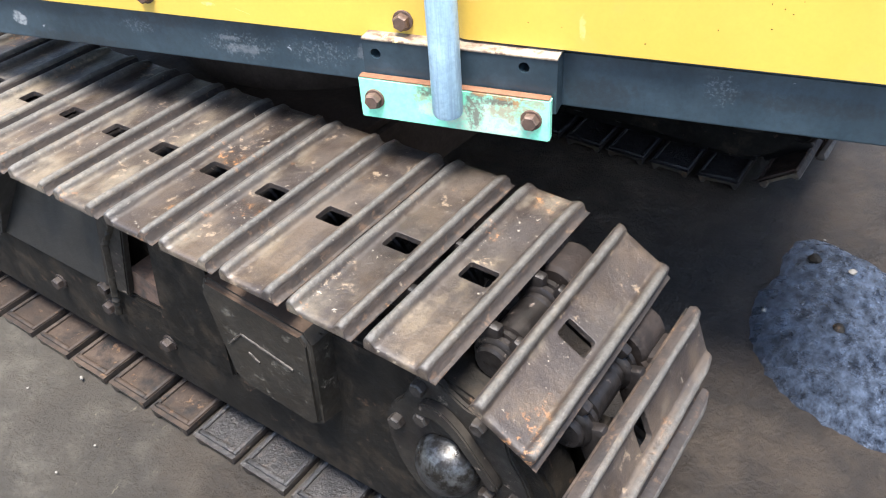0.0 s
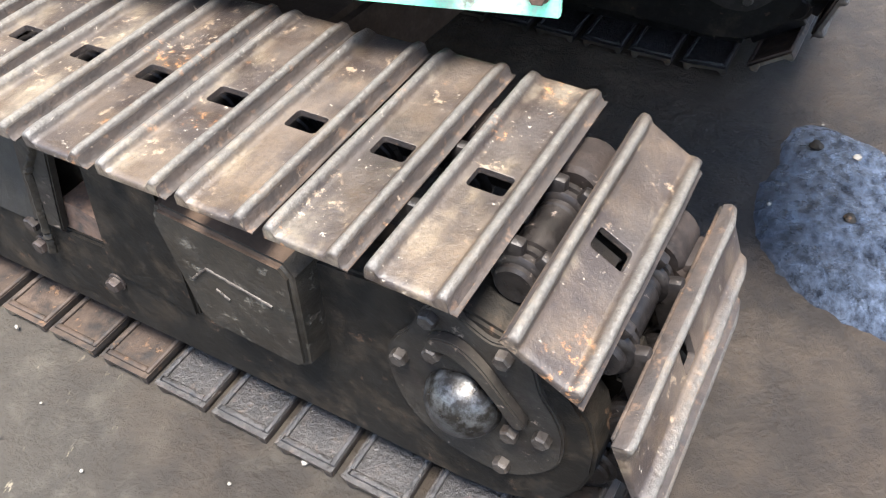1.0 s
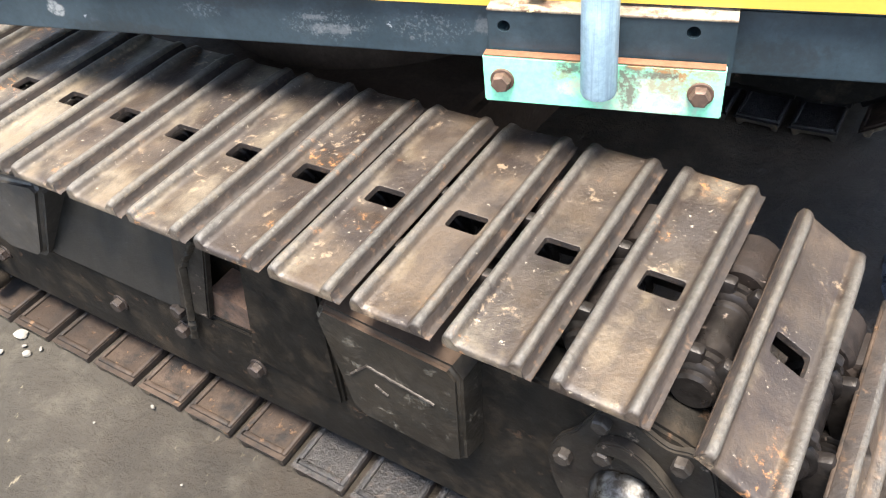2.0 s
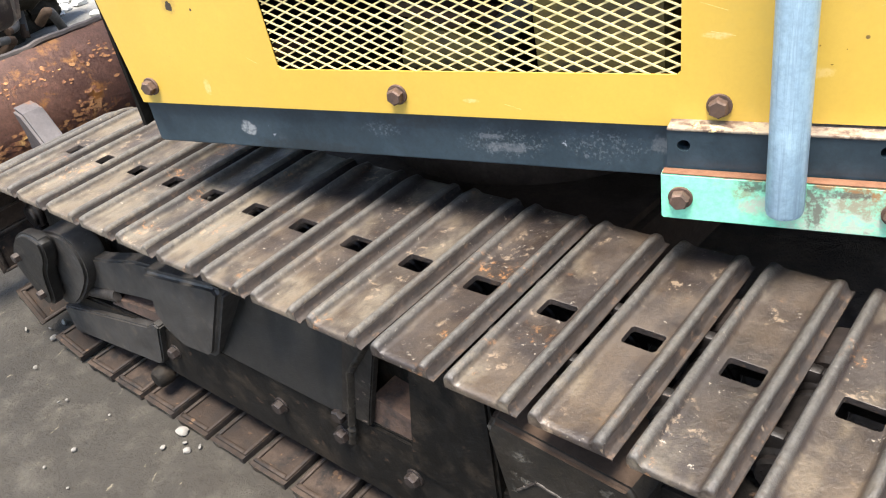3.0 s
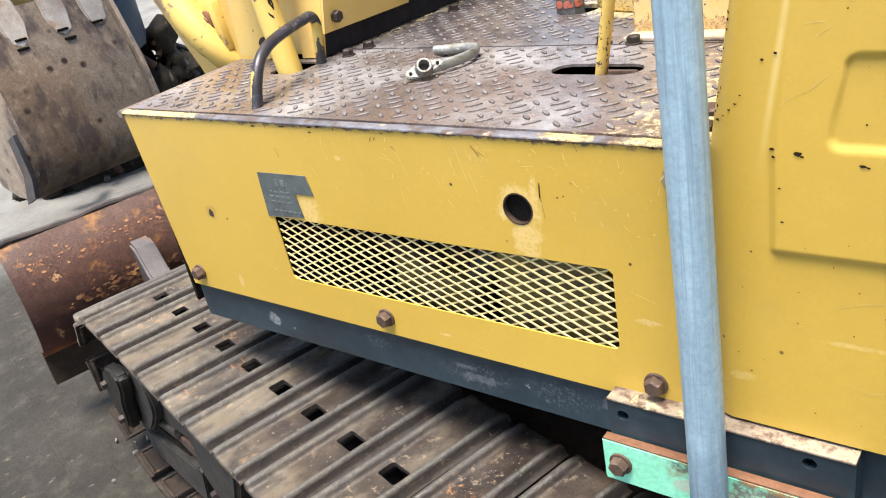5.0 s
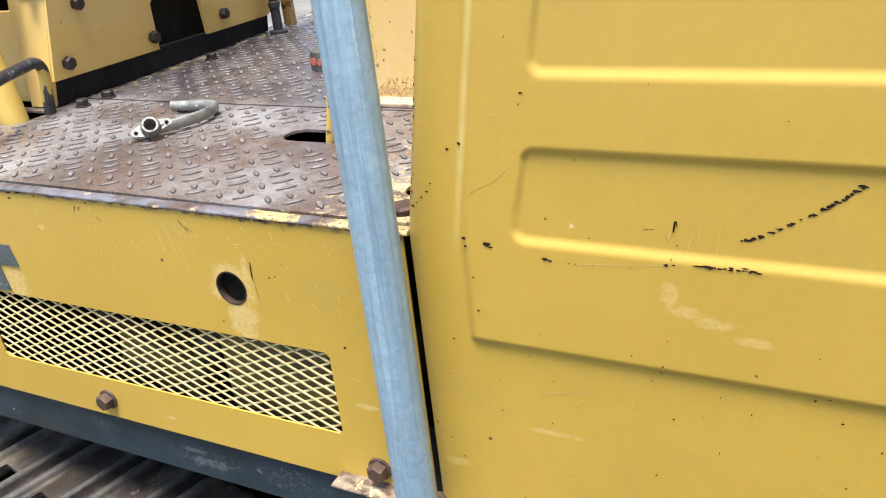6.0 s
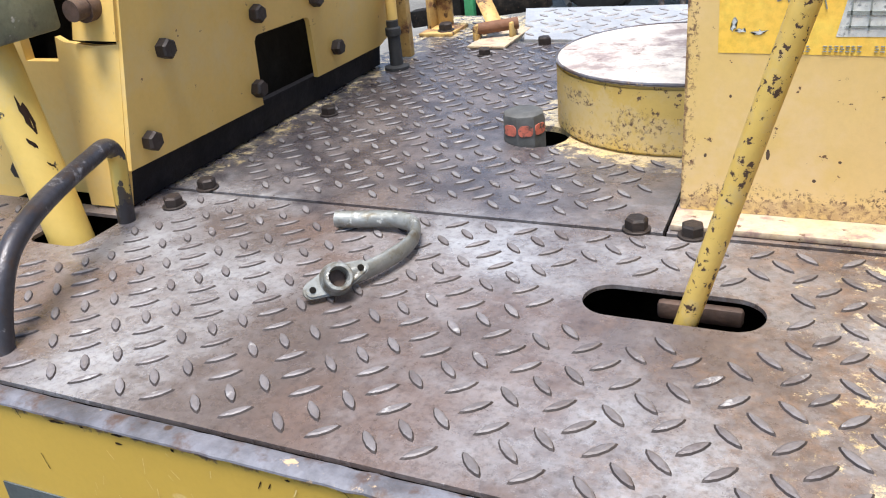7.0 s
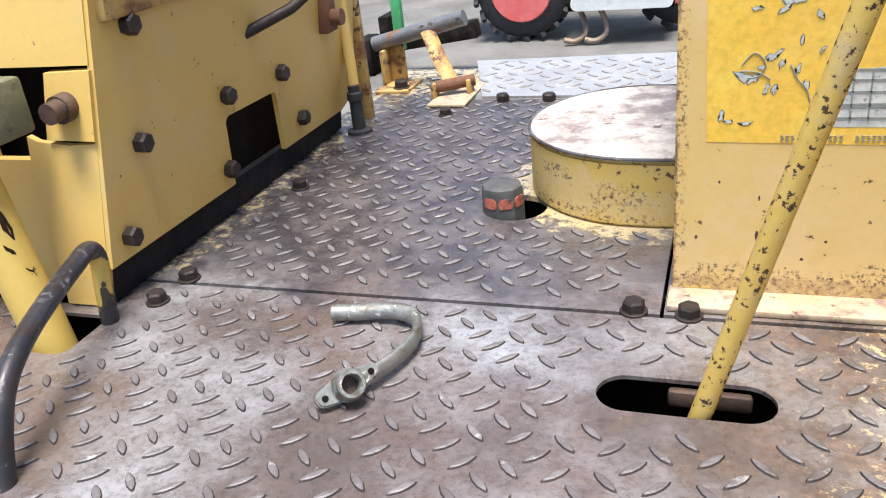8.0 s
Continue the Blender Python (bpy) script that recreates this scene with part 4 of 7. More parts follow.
    for lo, hi in (((-0.0455, -0.139), (-0.039, 0.168)), ((0.030, -0.139), (0.0365, 0.168)), ((-0.039, -0.139), (0.035, -0.131)), ((-0.039, 0.160), (0.035, 0.168))):
        box(bm, (*lo, -0.0120), (*hi, -0.0070), 0.0012, seg=1)
    for f in bm.faces:
        c = f.calc_center_median()
        f.material_index = 1 if c.z < -0.0072 else 2 if c.x > 0.0326 or c.x < -0.0452 else 0
    bmesh.ops.recalc_face_normals(bm, faces=bm.faces)
    # Hole walls take the dark tone too, for the shade inside them.
    for f in wall_faces:
        f.material_index = 2
    me = mesh_of("track_shoe", bm, steel, 50)
    me.materials.append(inner)
    me.materials.append(DIRTSHADE)
    return me


def link_mesh():
    bm = bmesh.new()
    boss = [(0, 0.010), (0, 0.0185), (0.003, 0.0215), (0.008, 0.0215), (0.009, 0.0255), (0.0115, 0.028), (0.017, 0.028), (0.0185, 0.0255), (0.0195, 0.0225), (0.0225, 0.0225), (0.024, 0.026), (0.030, 0.026), (0.032, 0.022), (0.036, 0.019), (0.036, 0.010)]
    for s in (-1, 1):
        y = 0.046 * s
        box(bm, (-0.052, y - 0.007, -0.045), (0.052, y + 0.007, -0.0095), 0.004)
        lathe(bm, (0.0508, y - 0.018, -0.050), (0.0508, y + 1, -0.050), boss, 24)
    lathe(bm, (0.0508, -0.034, -0.050), (0.0508, 1, -0.050), [(0, 0.018), (0.006, 0.018), (0.008, 0.0225), (0.06, 0.0225), (0.062, 0.018), (0.068, 0.018)], 20)
    return mesh_of("track_link", bm, LINKM, 40)


def rail_mesh():
    bm = bmesh.new()
    for x in (-0.026, 0.0508):
        lathe(bm, (x, 0.070, -0.046), (x, 1, -0.046), [(0, 0.008), (0, 0.024), (0.005, 0.029), (0.050, 0.030), (0.056, 0.026), (0.058, 0.008)], 20)
    box(bm, (-0.045, 0.074, -0.048), (0.040, 0.122, -0.0095), 0.006)
    return mesh_of("link_rail", bm, RAIL, 40)


def smooth_loop(pts, n=5):
    """A closed smooth outline through points."""
    p = [Vector((x, y, 0)) for x, y in pts]
    out = []
    for i in range(len(p)):
        a, b, c, d = p[i - 1], p[i], p[(i + 1) % len(p)], p[(i + 2) % len(p)]
        for k in range(n):
            t = k / n
            q = 0.5 * (2 * b + (c - a) * t + (2 * a - 5 * b + 4 * c - d) * t * t + (3 * b - a - 3 * c + d) * t ** 3)
            out.append((q.x, q.y))
    return out


def loop_at(s, ax_l):
    """A point of the pins' loop round both wheels, s metres on from above the axle."""
    straight, half = AX_R - ax_l, math.pi * R_PIN
    s %= 2 * (straight + half)
    if s < straight:
        return Vector((AX_R - s, AX_Z + R_PIN))
    s -= straight
    if s < half:
        a = s / R_PIN
        return Vector((ax_l - R_PIN * math.sin(a), AX_Z + R_PIN * math.cos(a)))
    s -= half
    if s < straight:
        return Vector((ax_l + s, AX_Z - R_PIN))
    a = (s - straight) / R_PIN
    return Vector((AX_R + R_PIN * math.sin(a), AX_Z - R_PIN * math.cos(a)))


def pin_run(count, ax_l):
    """Pins spaced by the pitch, and by how much the last one overruns the first."""
    s = FIRST
    pins = [loop_at(s, ax_l)]
    for _ in range(count):
        t = s + PITCH
        for _ in range(12):
            t += PITCH - (loop_at(t, ax_l) - pins[-1]).length
        s = t
        pins.append(loop_at(s, ax_l))
    return pins, s - FIRST - 2 * (AX_R - ax_l + math.pi * R_PIN)


LINKS, AX_L = 37, -1.34
lo_l, hi_l = -1.45, -1.20
for _ in range(40):
    AX_L = (lo_l + hi_l) / 2
    if pin_run(LINKS, AX_L)[1] > 0:
        hi_l = AX_L
    else:
        lo_l = AX_L


def crawler(place, turn, label):
    tr = thing("crawler_track", place, label, "crawler track", "crawler tracks", turn=turn)
    shoes = [[shoe_mesh(k + 4 * n, steel, inner) for k in range(4)] for n, (steel, inner) in enumerate(((SHOE, INNER), (SHOE_PALER, INNER), (SHOE_PALEST, INNER), (SHOE, OILY)))]
    # Shoes step paler towards the idler: a brightness gradient put into their clay tone.
    shoe_kind = {5: 1, 6: 1, 7: 1, 8: 2, 9: 2, 10: 2, 11: 2, 12: 2, 13: 2, 14: 2, 15: 2, 16: 2, 28: 3, 29: 3, 30: 3, 31: 3, 32: 3}
    link, rail = link_mesh(), rail_mesh()
    pins = pin_run(LINKS, AX_L)[0]
    for k in range(len(pins) - 1):
        a, b = pins[k], pins[k + 1]
        mid, d = (a + b) / 2, (a - b).normalized()
        ang = math.atan2(-d.y, d.x)
        m = Matrix.Translation((mid.x, 0, mid.y)) @ Matrix.Rotation(ang, 4, "Y") @ Matrix.Translation((0, 0, LIFT))
        tilt = Matrix.Rotation(radians(rng.uniform(-0.7, 0.7)), 4, "Y") @ Matrix.Rotation(radians(rng.uniform(-0.4, 0.4)), 4, "Z")
        piece("track_shoe", shoes[shoe_kind.get(k, 0)][k % 4], m @ tilt, tr, True)
        piece("track_link", link, m, tr, True)
        piece("link_rail", rail, m, tr, True)
    # side frame
    side = [(-1.40, 0.10), (-1.28, 0.058), (-0.12, 0.05), (0.0, 0.045), (0.05, 0.050), (0.09, 0.068), (0.12, 0.094), (0.14, 0.13), (0.151, 0.17), (0.152, 0.21), (0.142, 0.25), (0.115, 0.292), (0.09, 0.315), (0.055, 0.334),
            (0.02, 0.345), (-0.06, 0.34), (-0.175, 0.335), (-0.18, 0.205), (-0.60, 0.20), (-0.97, 0.19), (-1.08, 0.17), (-1.36, 0.14)]
    bm = bmesh.new()
    slab(bm, side, [], at_y(-0.098), 0.05)
    bmesh.ops.bevel(bm, geom=[e for e in bm.edges if e.calc_face_angle(0) > 0.6], offset=0.004, segments=2, affect="EDGES")
    part("side_frame", bm, FRAME, tr, "grimy dark steel side plate", True)
    bm = bmesh.new()
    box(bm, (-1.25, -0.048, 0.10), (-0.14, 0.075, 0.30), 0.01)
    part("frame_beam", bm, FRAME, tr, local=True)
    # inclined black cover, cast bracket, web and recess floor
    bm = bmesh.new()
    slab(bm, [(-0.90, 0.0), (-0.605, 0.0), (-0.555, 0.145), (-0.86, 0.145)], [], Matrix.Translation((0, -0.104, 0.20)) @ Matrix.Rotation(radians(-14), 4, "X") @ FACE_Y, 0.012)
    part("cover_plate", bm, BLACKP, tr, "dusty black sloping cover plate", True)
    bm = bmesh.new()
    slab(bm, [(-1.006, 0.302), (-0.995, 0.326), (-0.80, 0.358), (-0.785, 0.345), (-0.866, 0.205), (-0.882, 0.192), (-0.955, 0.184), (-0.998, 0.208), (-1.012, 0.238), (-1.004, 0.268)], [], at_y(-0.118), 0.07)
    bmesh.ops.bevel(bm, geom=[e for e in bm.edges if e.calc_face_angle(0) > 0.6], offset=0.008, segments=3, affect="EDGES")
    part("cast_bracket", bm, DUSTB, tr, "black cast bracket of the tensioner", True)
    bm = bmesh.new()
    slab(bm, smooth_loop([(-1.30, 0.247), (-1.19, 0.272), (-1.08, 0.302), (-1.0, 0.314), (-0.97, 0.28), (-1.0, 0.238), (-1.08, 0.224), (-1.17, 0.205), (-1.30, 0.178)], 4), [], at_y(-0.097), 0.03)
    bmesh.ops.bevel(bm, geom=[e for e in bm.edges if e.calc_face_angle(0) > 0.6], offset=0.004, segments=2, affect="EDGES")
    part("bracket_arm", bm, DUSTB, tr, "dark cast arm of the tensioner", True)
    bm = bmesh.new()
    slab(bm, [(-1.43, 0.096), (-1.087, 0.172), (-1.056, 0.190), (-1.044, 0.184), (-1.084, 0.092), (-1.10, 0.080), (-1.43, 0.030)], [], at_y(-0.110), 0.022)
    bmesh.ops.bevel(bm, geom=[e for e in bm.edges if e.calc_face_angle(0) > 0.4], offset=0.003, segments=2, affect="EDGES")
    part("slide_plate", bm, DUSTB, tr, local=True)
    bm = bmesh.new()
    sweep(bm, [(-1.38, -0.098, 0.152), (-1.18, -0.098, 0.196)], 0.012, 12, [(0.6, 1), (0.6, 1)])
    part("tension_rod", bm, BOLTW, tr, "grey worn tensioner bar", True)
    bm = bmesh.new()
    slab(bm, [(-1.22, 0.165), (-0.98, 0.185), (-0.985, 0.213), (-1.20, 0.185)], [], at_y(-0.096), 0.045)
    part("recess_floor", bm, DIRTR, tr, "rusty dirt on the recess floor", True)
    bm = bmesh.new()
    slab(bm, [(-0.605, 0.205), (-0.552, 0.372), (-0.496, 0.372), (-0.536, 0.255), (-0.552, 0.205)], [], at_y(-0.104), 0.012)
    bmesh.ops.bevel(bm, geom=[e for e in bm.edges if e.calc_face_angle(0) > 0.6], offset=0.002, segments=2, affect="EDGES")
    part("web", bm, FRAMEL, tr, "worn grey-brown web beside the frame's recess", True)
    bm = bmesh.new()
    slab(bm, [(-0.57, 0.200), (-0.455, 0.190), (-0.445, 0.235), (-0.545, 0.252)], [], at_y(-0.092), 0.07)
    part("recess_floor", bm, DIRTR, tr, "rusty dirt on the recess floor", True)
    bm = bmesh.new()
    for x0, z0, x1, z1, w in ((-0.598, 0.150, -0.556, 0.300, 0.0065), (-0.556, 0.300, -0.512, 0.360, 0.0065)):
        run = [(x0 + (x1 - x0) * k / 24, -0.106 + 0.002 * noise.noise(Vector((k * 0.8, z0 * 9, 1))), z0 + (z1 - z0) * k / 24) for k in range(25)]
        sweep(bm, run, w, 8, [(0.9 + 0.3 * noise.noise(Vector((k * 0.9, x0 * 7, 2))), 0.5 + 0.4 * noise.noise(Vector((k * 1.1, x0 * 5, 7)))) for k in range(25)])
    part("weld_seam", bm, GUARD, tr, "rough black weld along the cover plate", True)
    bm = bmesh.new()
    slab(bm, [(-0.488, 0.165), (-0.446, 0.375), (-0.335, 0.375), (-0.345, 0.15)], [], at_y(-0.106), 0.03)
    bmesh.ops.bevel(bm, geom=[e for e in bm.edges if e.calc_face_angle(0) > 0.6], offset=0.004, segments=2, affect="EDGES")
    part("gusset", bm, FRAME, tr, local=True)
    # guard box with a raised mark
    bm = bmesh.new()
    slab(bm, [(-0.302, 0.212), (-0.322, 0.345), (-0.310, 0.368), (-0.158, 0.352), (-0.147, 0.336), (-0.155, 0.200), (-0.168, 0.188), (-0.285, 0.198)], [], at_y(-0.132), 0.09)
    for q in bm.verts:
        if q.co.y > -0.1:
            q.co.x += 0.012 if q.co.x > -0.25 else -0.012
            q.co.z += 0.012 if q.co.z > 0.26 else -0.004
    bmesh.ops.bevel(bm, geom=[e for e in bm.edges if e.calc_face_angle(0) > 0.9], offset=0.006, segments=3, affect="EDGES")
    bmesh.ops.recalc_face_normals(bm, faces=bm.faces)
    for f in bm.faces:
        f.material_index = 1 if f.normal.z > 0.6 else 0
    guard = part("guard_box", bm, GUARD, tr, "scraped dark steel guard box", True)
    guard.data.materials.append(BROWN)
    bm = bmesh.new()
    for n, (x0, z0, x1, z1) in enumerate(((-0.262, 0.300, -0.182, 0.283), (-0.289, 0.273, -0.262, 0.301), (-0.258, 0.272, -0.242, 0.262))):
        sweep(bm, [(x0 + (x1 - x0) * k / 14, -0.1322, z0 + (z1 - z0) * k / 14 + 0.0016 * noise.noise(Vector((k * 0.9, n * 3.0, 0)))) for k in range(15)], 0.0024, 7,
              [(0.8 + 0.5 * noise.noise(Vector((k * 1.3, n, 5))), 0.8 + 0.4 * noise.noise(Vector((k * 1.1, n, 9)))) for k in range(15)])
    part("weld_mark", bm, BOLTW, guard, "grey scraped weld bead", True)
    # hub cover, dome, bolts
    bm = bmesh.new()
    slab(bm, smooth_loop([(-0.041, 0.297), (-0.021, 0.337), (0.001, 0.350), (0.022, 0.338), (0.046, 0.325), (0.067, 0.329), (0.086, 0.316), (0.096, 0.278), (0.112, 0.249), (0.121, 0.213), (0.112, 0.160), (0.060, 0.112), (-0.01, 0.120), (-0.055, 0.165), (-0.072, 0.231), (-0.061, 0.270)], 4), [], at_y(-0.1045), 0.010)
    bmesh.ops.bevel(bm, geom=[e for e in bm.edges if e.calc_face_angle(0) > 0.5], offset=0.0022, segments=2, affect="EDGES")
    hub = part("hub_cover", bm, FRAMEL, tr, "oily bolted hub cover with a wavy edge", True)
    bm = bmesh.new()
    slab(bm, smooth_loop([(-0.016, 0.294), (-0.010, 0.312), (0.014, 0.317), (0.040, 0.299), (0.066, 0.264), (0.086, 0.234), (0.074, 0.226), (0.056, 0.252), (0.030, 0.284), (0.008, 0.297)], 4), [], at_y(-0.117), 0.013)
    bmesh.ops.bevel(bm, geom=[e for e in bm.edges if e.calc_face_angle(0) > 0.9], offset=0.002, segments=2, affect="EDGES")
    part("hub_rib", bm, FRAMEL, hub, local=True)
    bm = bmesh.new()
    lathe(bm, (0.017, -0.106, 0.222), (0.017, -1, 0.222), [(0, 0.041), (0.004, 0.041), (0.007, 0.0395), (0.013, 0.0378), (0.019, 0.0345), (0.025, 0.0290), (0.030, 0.0220), (0.0332, 0.0145), (0.0348, 0.0070)], 40)
    part("dome", bm, CHROME, hub, "worn shiny steel dome", True)
    for bu, bz, d in ((-0.014, 0.329, 0), (-0.052, 0.252, 0), (-0.010, 0.287, -0.004), (0.061, 0.314, 0), (0.069, 0.206, -0.003), (0.101, 0.214, 0), (0.059, 0.137, 0)):
        piece("bolt", HEXH, Matrix.Translation((bu, -0.1045 + d, bz)) @ TO_Y @ spin(rng.uniform(0, 60)), hub, True)
    for bu, bz in ((-0.76, 0.138), (-0.494, 0.136), (-0.612, 0.195), (-0.622, 0.150), (-1.04, 0.128)):
        piece("frame_bolt", HEXD, Matrix.Translation((bu, -0.098, bz)) @ TO_Y @ spin(rng.uniform(0, 60)), tr, True)
    bm = bmesh.new()
    lathe(bm, (-1.11, -0.096, 0.050), (-1.11, -1, 0.050), [(0, 0.019), (0.012, 0.020), (0.024, 0.019), (0.030, 0.014), (0.032, 0.006)], 18)
    part("roller_end", bm, FRAME, tr, local=True)
    # idler yoke
    bm = bmesh.new()
    slab(bm, smooth_loop([(-1.34, 0.300), (-1.252, 0.314), (-1.218, 0.295), (-1.215, 0.255), (-1.245, 0.210), (-1.33, 0.140), (-1.40, 0.132), (-1.40, 0.25)], 3), [], at_y(-0.118), 0.05)
    bmesh.ops.bevel(bm, geom=[e for e in bm.edges if e.calc_face_angle(0) > 0.8], offset=0.005, segments=2, affect="EDGES")
    yoke = part("idler_yoke", bm, DUSTB, tr, "black idler yoke", True)
    bm = bmesh.new()
    slab(bm, smooth_loop([(-1.42, 0.262), (-1.375, 0.300), (-1.325, 0.318), (-1.278, 0.312), (-1.285, 0.272), (-1.325, 0.225), (-1.355, 0.155), (-1.395, 0.146), (-1.445, 0.215)], 3), [], at_y(-0.148), 0.028)
    bmesh.ops.bevel(bm, geom=[e for e in bm.edges if e.calc_face_angle(0) > 0.8], offset=0.006, segments=3, affect="EDGES")
    part("idler_cap", bm, BLACKP, yoke, "rounded outer cap", True)
    for bu, bz in ((-1.408, 0.246), (-1.378, 0.170)):
        piece("bolt", HEXP, Matrix.Translation((bu, -0.148, bz)) @ TO_Y, yoke, True)
    # idler, sprocket, rollers
    bm = bmesh.new()
    lathe(bm, (AX_L, -0.055, AX_Z), (AX_L, 1, AX_Z), [(0, 0.06), (0.01, 0.125), (0.03, 0.13), (0.034, 0.145), (0.076, 0.145), (0.08, 0.13), (0.10, 0.125), (0.11, 0.06)], 36)
    part("idler_wheel", bm, FRAME, tr, local=True)
    bm = bmesh.new()
    teeth = []
    for k in range(20):
        a = 2 * math.pi * k / 20
        for da, r in ((-0.10, 0.128), (-0.045, 0.150), (0.045, 0.150), (0.10, 0.128)):
            teeth.append((AX_R + r * math.cos(a + da), AX_Z + r * math.sin(a + da)))
    slab(bm, teeth, [], at_y(-0.016), 0.032)
    lathe(bm, (AX_R, -0.095, AX_Z), (AX_R, 1, AX_Z), [(0, 0.095), (0.06, 0.10), (0.075, 0.11), (0.15, 0.11), (0.16, 0.07)], 32)
    part("sprocket", bm, FRAME, tr, local=True)
    for ru in (-1.10, -0.90, -0.70, -0.50, -0.30):
        bm = bmesh.new()
        lathe(bm, (ru, -0.07, 0.092), (ru, 1, 0.092), [(0, 0.02), (0.01, 0.035), (0.03, 0.036), (0.034, 0.048), (0.044, 0.048), (0.048, 0.034), (0.092, 0.034), (0.096, 0.048), (0.106, 0.048), (0.11, 0.036), (0.13, 0.035), (0.14, 0.02)], 20)
        part("track_roller", bm, FRAME, tr, local=True)
    return tr


near = crawler((KX, KY, 0.0), KTURN, "rusty steel crawler track with worn shoes on concrete")
over = Matrix.Rotation(radians(KTURN), 4, "Z") @ Vector((-0.02, 1.03, 0))
far_track = copy_thing(near, pose(KX + over.x, KY + over.y, 0, 0, 0, KTURN))
tagged(far_track, "rusty steel crawler track in shade beneath the body")


# ---- lower carriage between the tracks ----
lower = thing("lower_carriage", (KX, KY, 0.0), "muddy brown steel carriage between the tracks", "machine frame", turn=KTURN)
bm = bmesh.new()
slab(bm, [(-1.0, 0.12), (-0.36, 0.12), (-0.30, 0.88), (-1.06, 0.88)], [], Matrix.Translation((0, 0, 0.36)), 0.14)
bmesh.ops.bevel(bm, geom=[e for e in bm.edges if e.calc_face_angle(0) > 0.5], offset=0.012, segments=2, affect="EDGES")
part("cross_member", bm, BROWN, lower, local=True)
bm = bmesh.new()
lathe(bm, (-0.68, 0.55, 0.36), (-0.68, 0.55, 2), [(0, 0.30), (0.05, 0.30), (0.055, 0.27), (0.13, 0.27)], 48)
part("slew_ring", bm, BROWN, lower, "muddy slewing ring", True)

# ---- blade ----
blade = thing("dozer_blade", (KX - 1.68, KY + 0.95, 0.19), "rust-red dozer blade with a bent upper edge", "dozer blade", turn=KTURN)
M_TR = pose(KX, KY, 0, 0, 0, KTURN)
bm = bmesh.new()
cols = 40
rows_b = 12
grid = []
for i in range(cols + 1):
    w = -0.20 + 1.50 * i / cols
    line = []
    for j in range(rows_b + 1):
        f = j / rows_b
        a = radians(-62 + 116 * f)
        edge = 0.0
        line.append((-1.90 + 0.20 * math.cos(a) + 0.0, w, 0.338 + 0.182 * math.sin(a) + edge))
    grid.append(line)
vs = [[bm.verts.new(M_TR @ Vector(p)) for p in line] for line in grid]
for a, b in zip(vs, vs[1:]):
    for j in range(rows_b):
        bm.faces.new((a[j], a[j + 1], b[j + 1], b[j]))
res = bmesh.ops.solidify(bm, geom=bm.faces[:], thickness=0.014)
part("curved_plate", bm, BLADE, blade)
bm = bmesh.new()
run = []
for k in range(91):
    w = -0.20 + 1.50 * k / 90
    wob = 0.007 * noise.noise(Vector((w * 9, 0.3, 0))) + 0.004 * noise.noise(Vector((w * 27, 4.3, 0)))
    run.append(M_TR @ Vector((-1.788 + 0.3 * wob, w, 0.487 + wob)))
sweep(bm, run, 0.0085, 8, [(1 + 0.3 * noise.noise(Vector((k * 0.6, 1, 0))), 1.0 + 0.4 * noise.noise(Vector((k * 0.5, 5, 0)))) for k in range(91)])
part("bent_edge", bm, LIP, blade, "dark wavy worn upper edge")


def on_blade(w, f, off=0.004):
    a = radians(-62 + 116 * f)
    return M_TR @ Vector((-1.90 + (0.20 + off) * math.cos(a), w, 0.338 + (0.182 + off) * math.sin(a)))


g = random.Random(31)
bm = bmesh.new()
spots = [(g.uniform(-0.18, 1.2), 0.80 + g.gauss(0, 0.045), g.uniform(0.0015, 0.0055)) for _ in range(300)] + [(0.03 + g.gauss(0, 0.06), 0.47 + g.gauss(0, 0.05), g.uniform(0.002, 0.009)) for _ in range(160)] \
    + [(0.22 + g.gauss(0, 0.035), 0.5 + g.gauss(0, 0.06), g.uniform(0.003, 0.009)) for _ in range(90)] + [(g.uniform(0.3, 1.2), 0.5 + g.gauss(0, 0.12), g.uniform(0.004, 0.01)) for _ in range(60)]
for k, (w, f, r) in enumerate(spots):
    vs = [bm.verts.new(on_blade(w + r * g.uniform(0.6, 1.5) * math.cos(2 * math.pi * q / 8), f + 2.7 * r * 0.6 * g.uniform(0.5, 1.3) * math.sin(2 * math.pi * q / 8), 0.0006 + 0.000004 * k)) for q in range(8)]
    bm.faces.new(vs)
bmesh.ops.triangulate(bm, faces=bm.faces)
tagged(part("rust_flake", bm, OCHRE, blade, smooth=0), kind="stuff")
bm = bmesh.new()
slab(bm, [(-0.20, -0.02), (1.30, -0.02), (1.30, 0.075), (-0.20, 0.075)], [], M_TR @ Matrix.Translation((-1.79, 0, 0.125)) @ FACE_X, 0.02)
part("cutting_edge", bm, BROWN, blade, "dark worn cutting edge")
for w in (0.09, 0.92):
    bm = bmesh.new()
    slab(bm, [(-1.715, 0.28), (-1.722, 0.405), (-1.682, 0.392), (-1.64, 0.335), (-1.40, 0.20), (-1.28, 0.20), (-1.28, 0.12), (-1.42, 0.12)], [], at_y(w - 0.026), 0.052)
    bmesh.ops.bevel(bm, geom=[e for e in bm.edges if e.calc_face_angle(0) > 0.9], offset=0.006, segments=2, affect="EDGES")
    bm.transform(M_TR)
    part("push_arm", bm, ARMST, blade, "grey rusty push arm")


# ---- upper body ----
PY = 0.950
body = thing("excavator", (-0.6, 1.4, 0.5), "yellow excavator upper body with dented side panels", "excavator")
bm = bmesh.new()
panel_out = [(-1.137, 0.8512), (-1.107, 0.572), (-0.272, 0.572), (-0.272, 0.8512)]
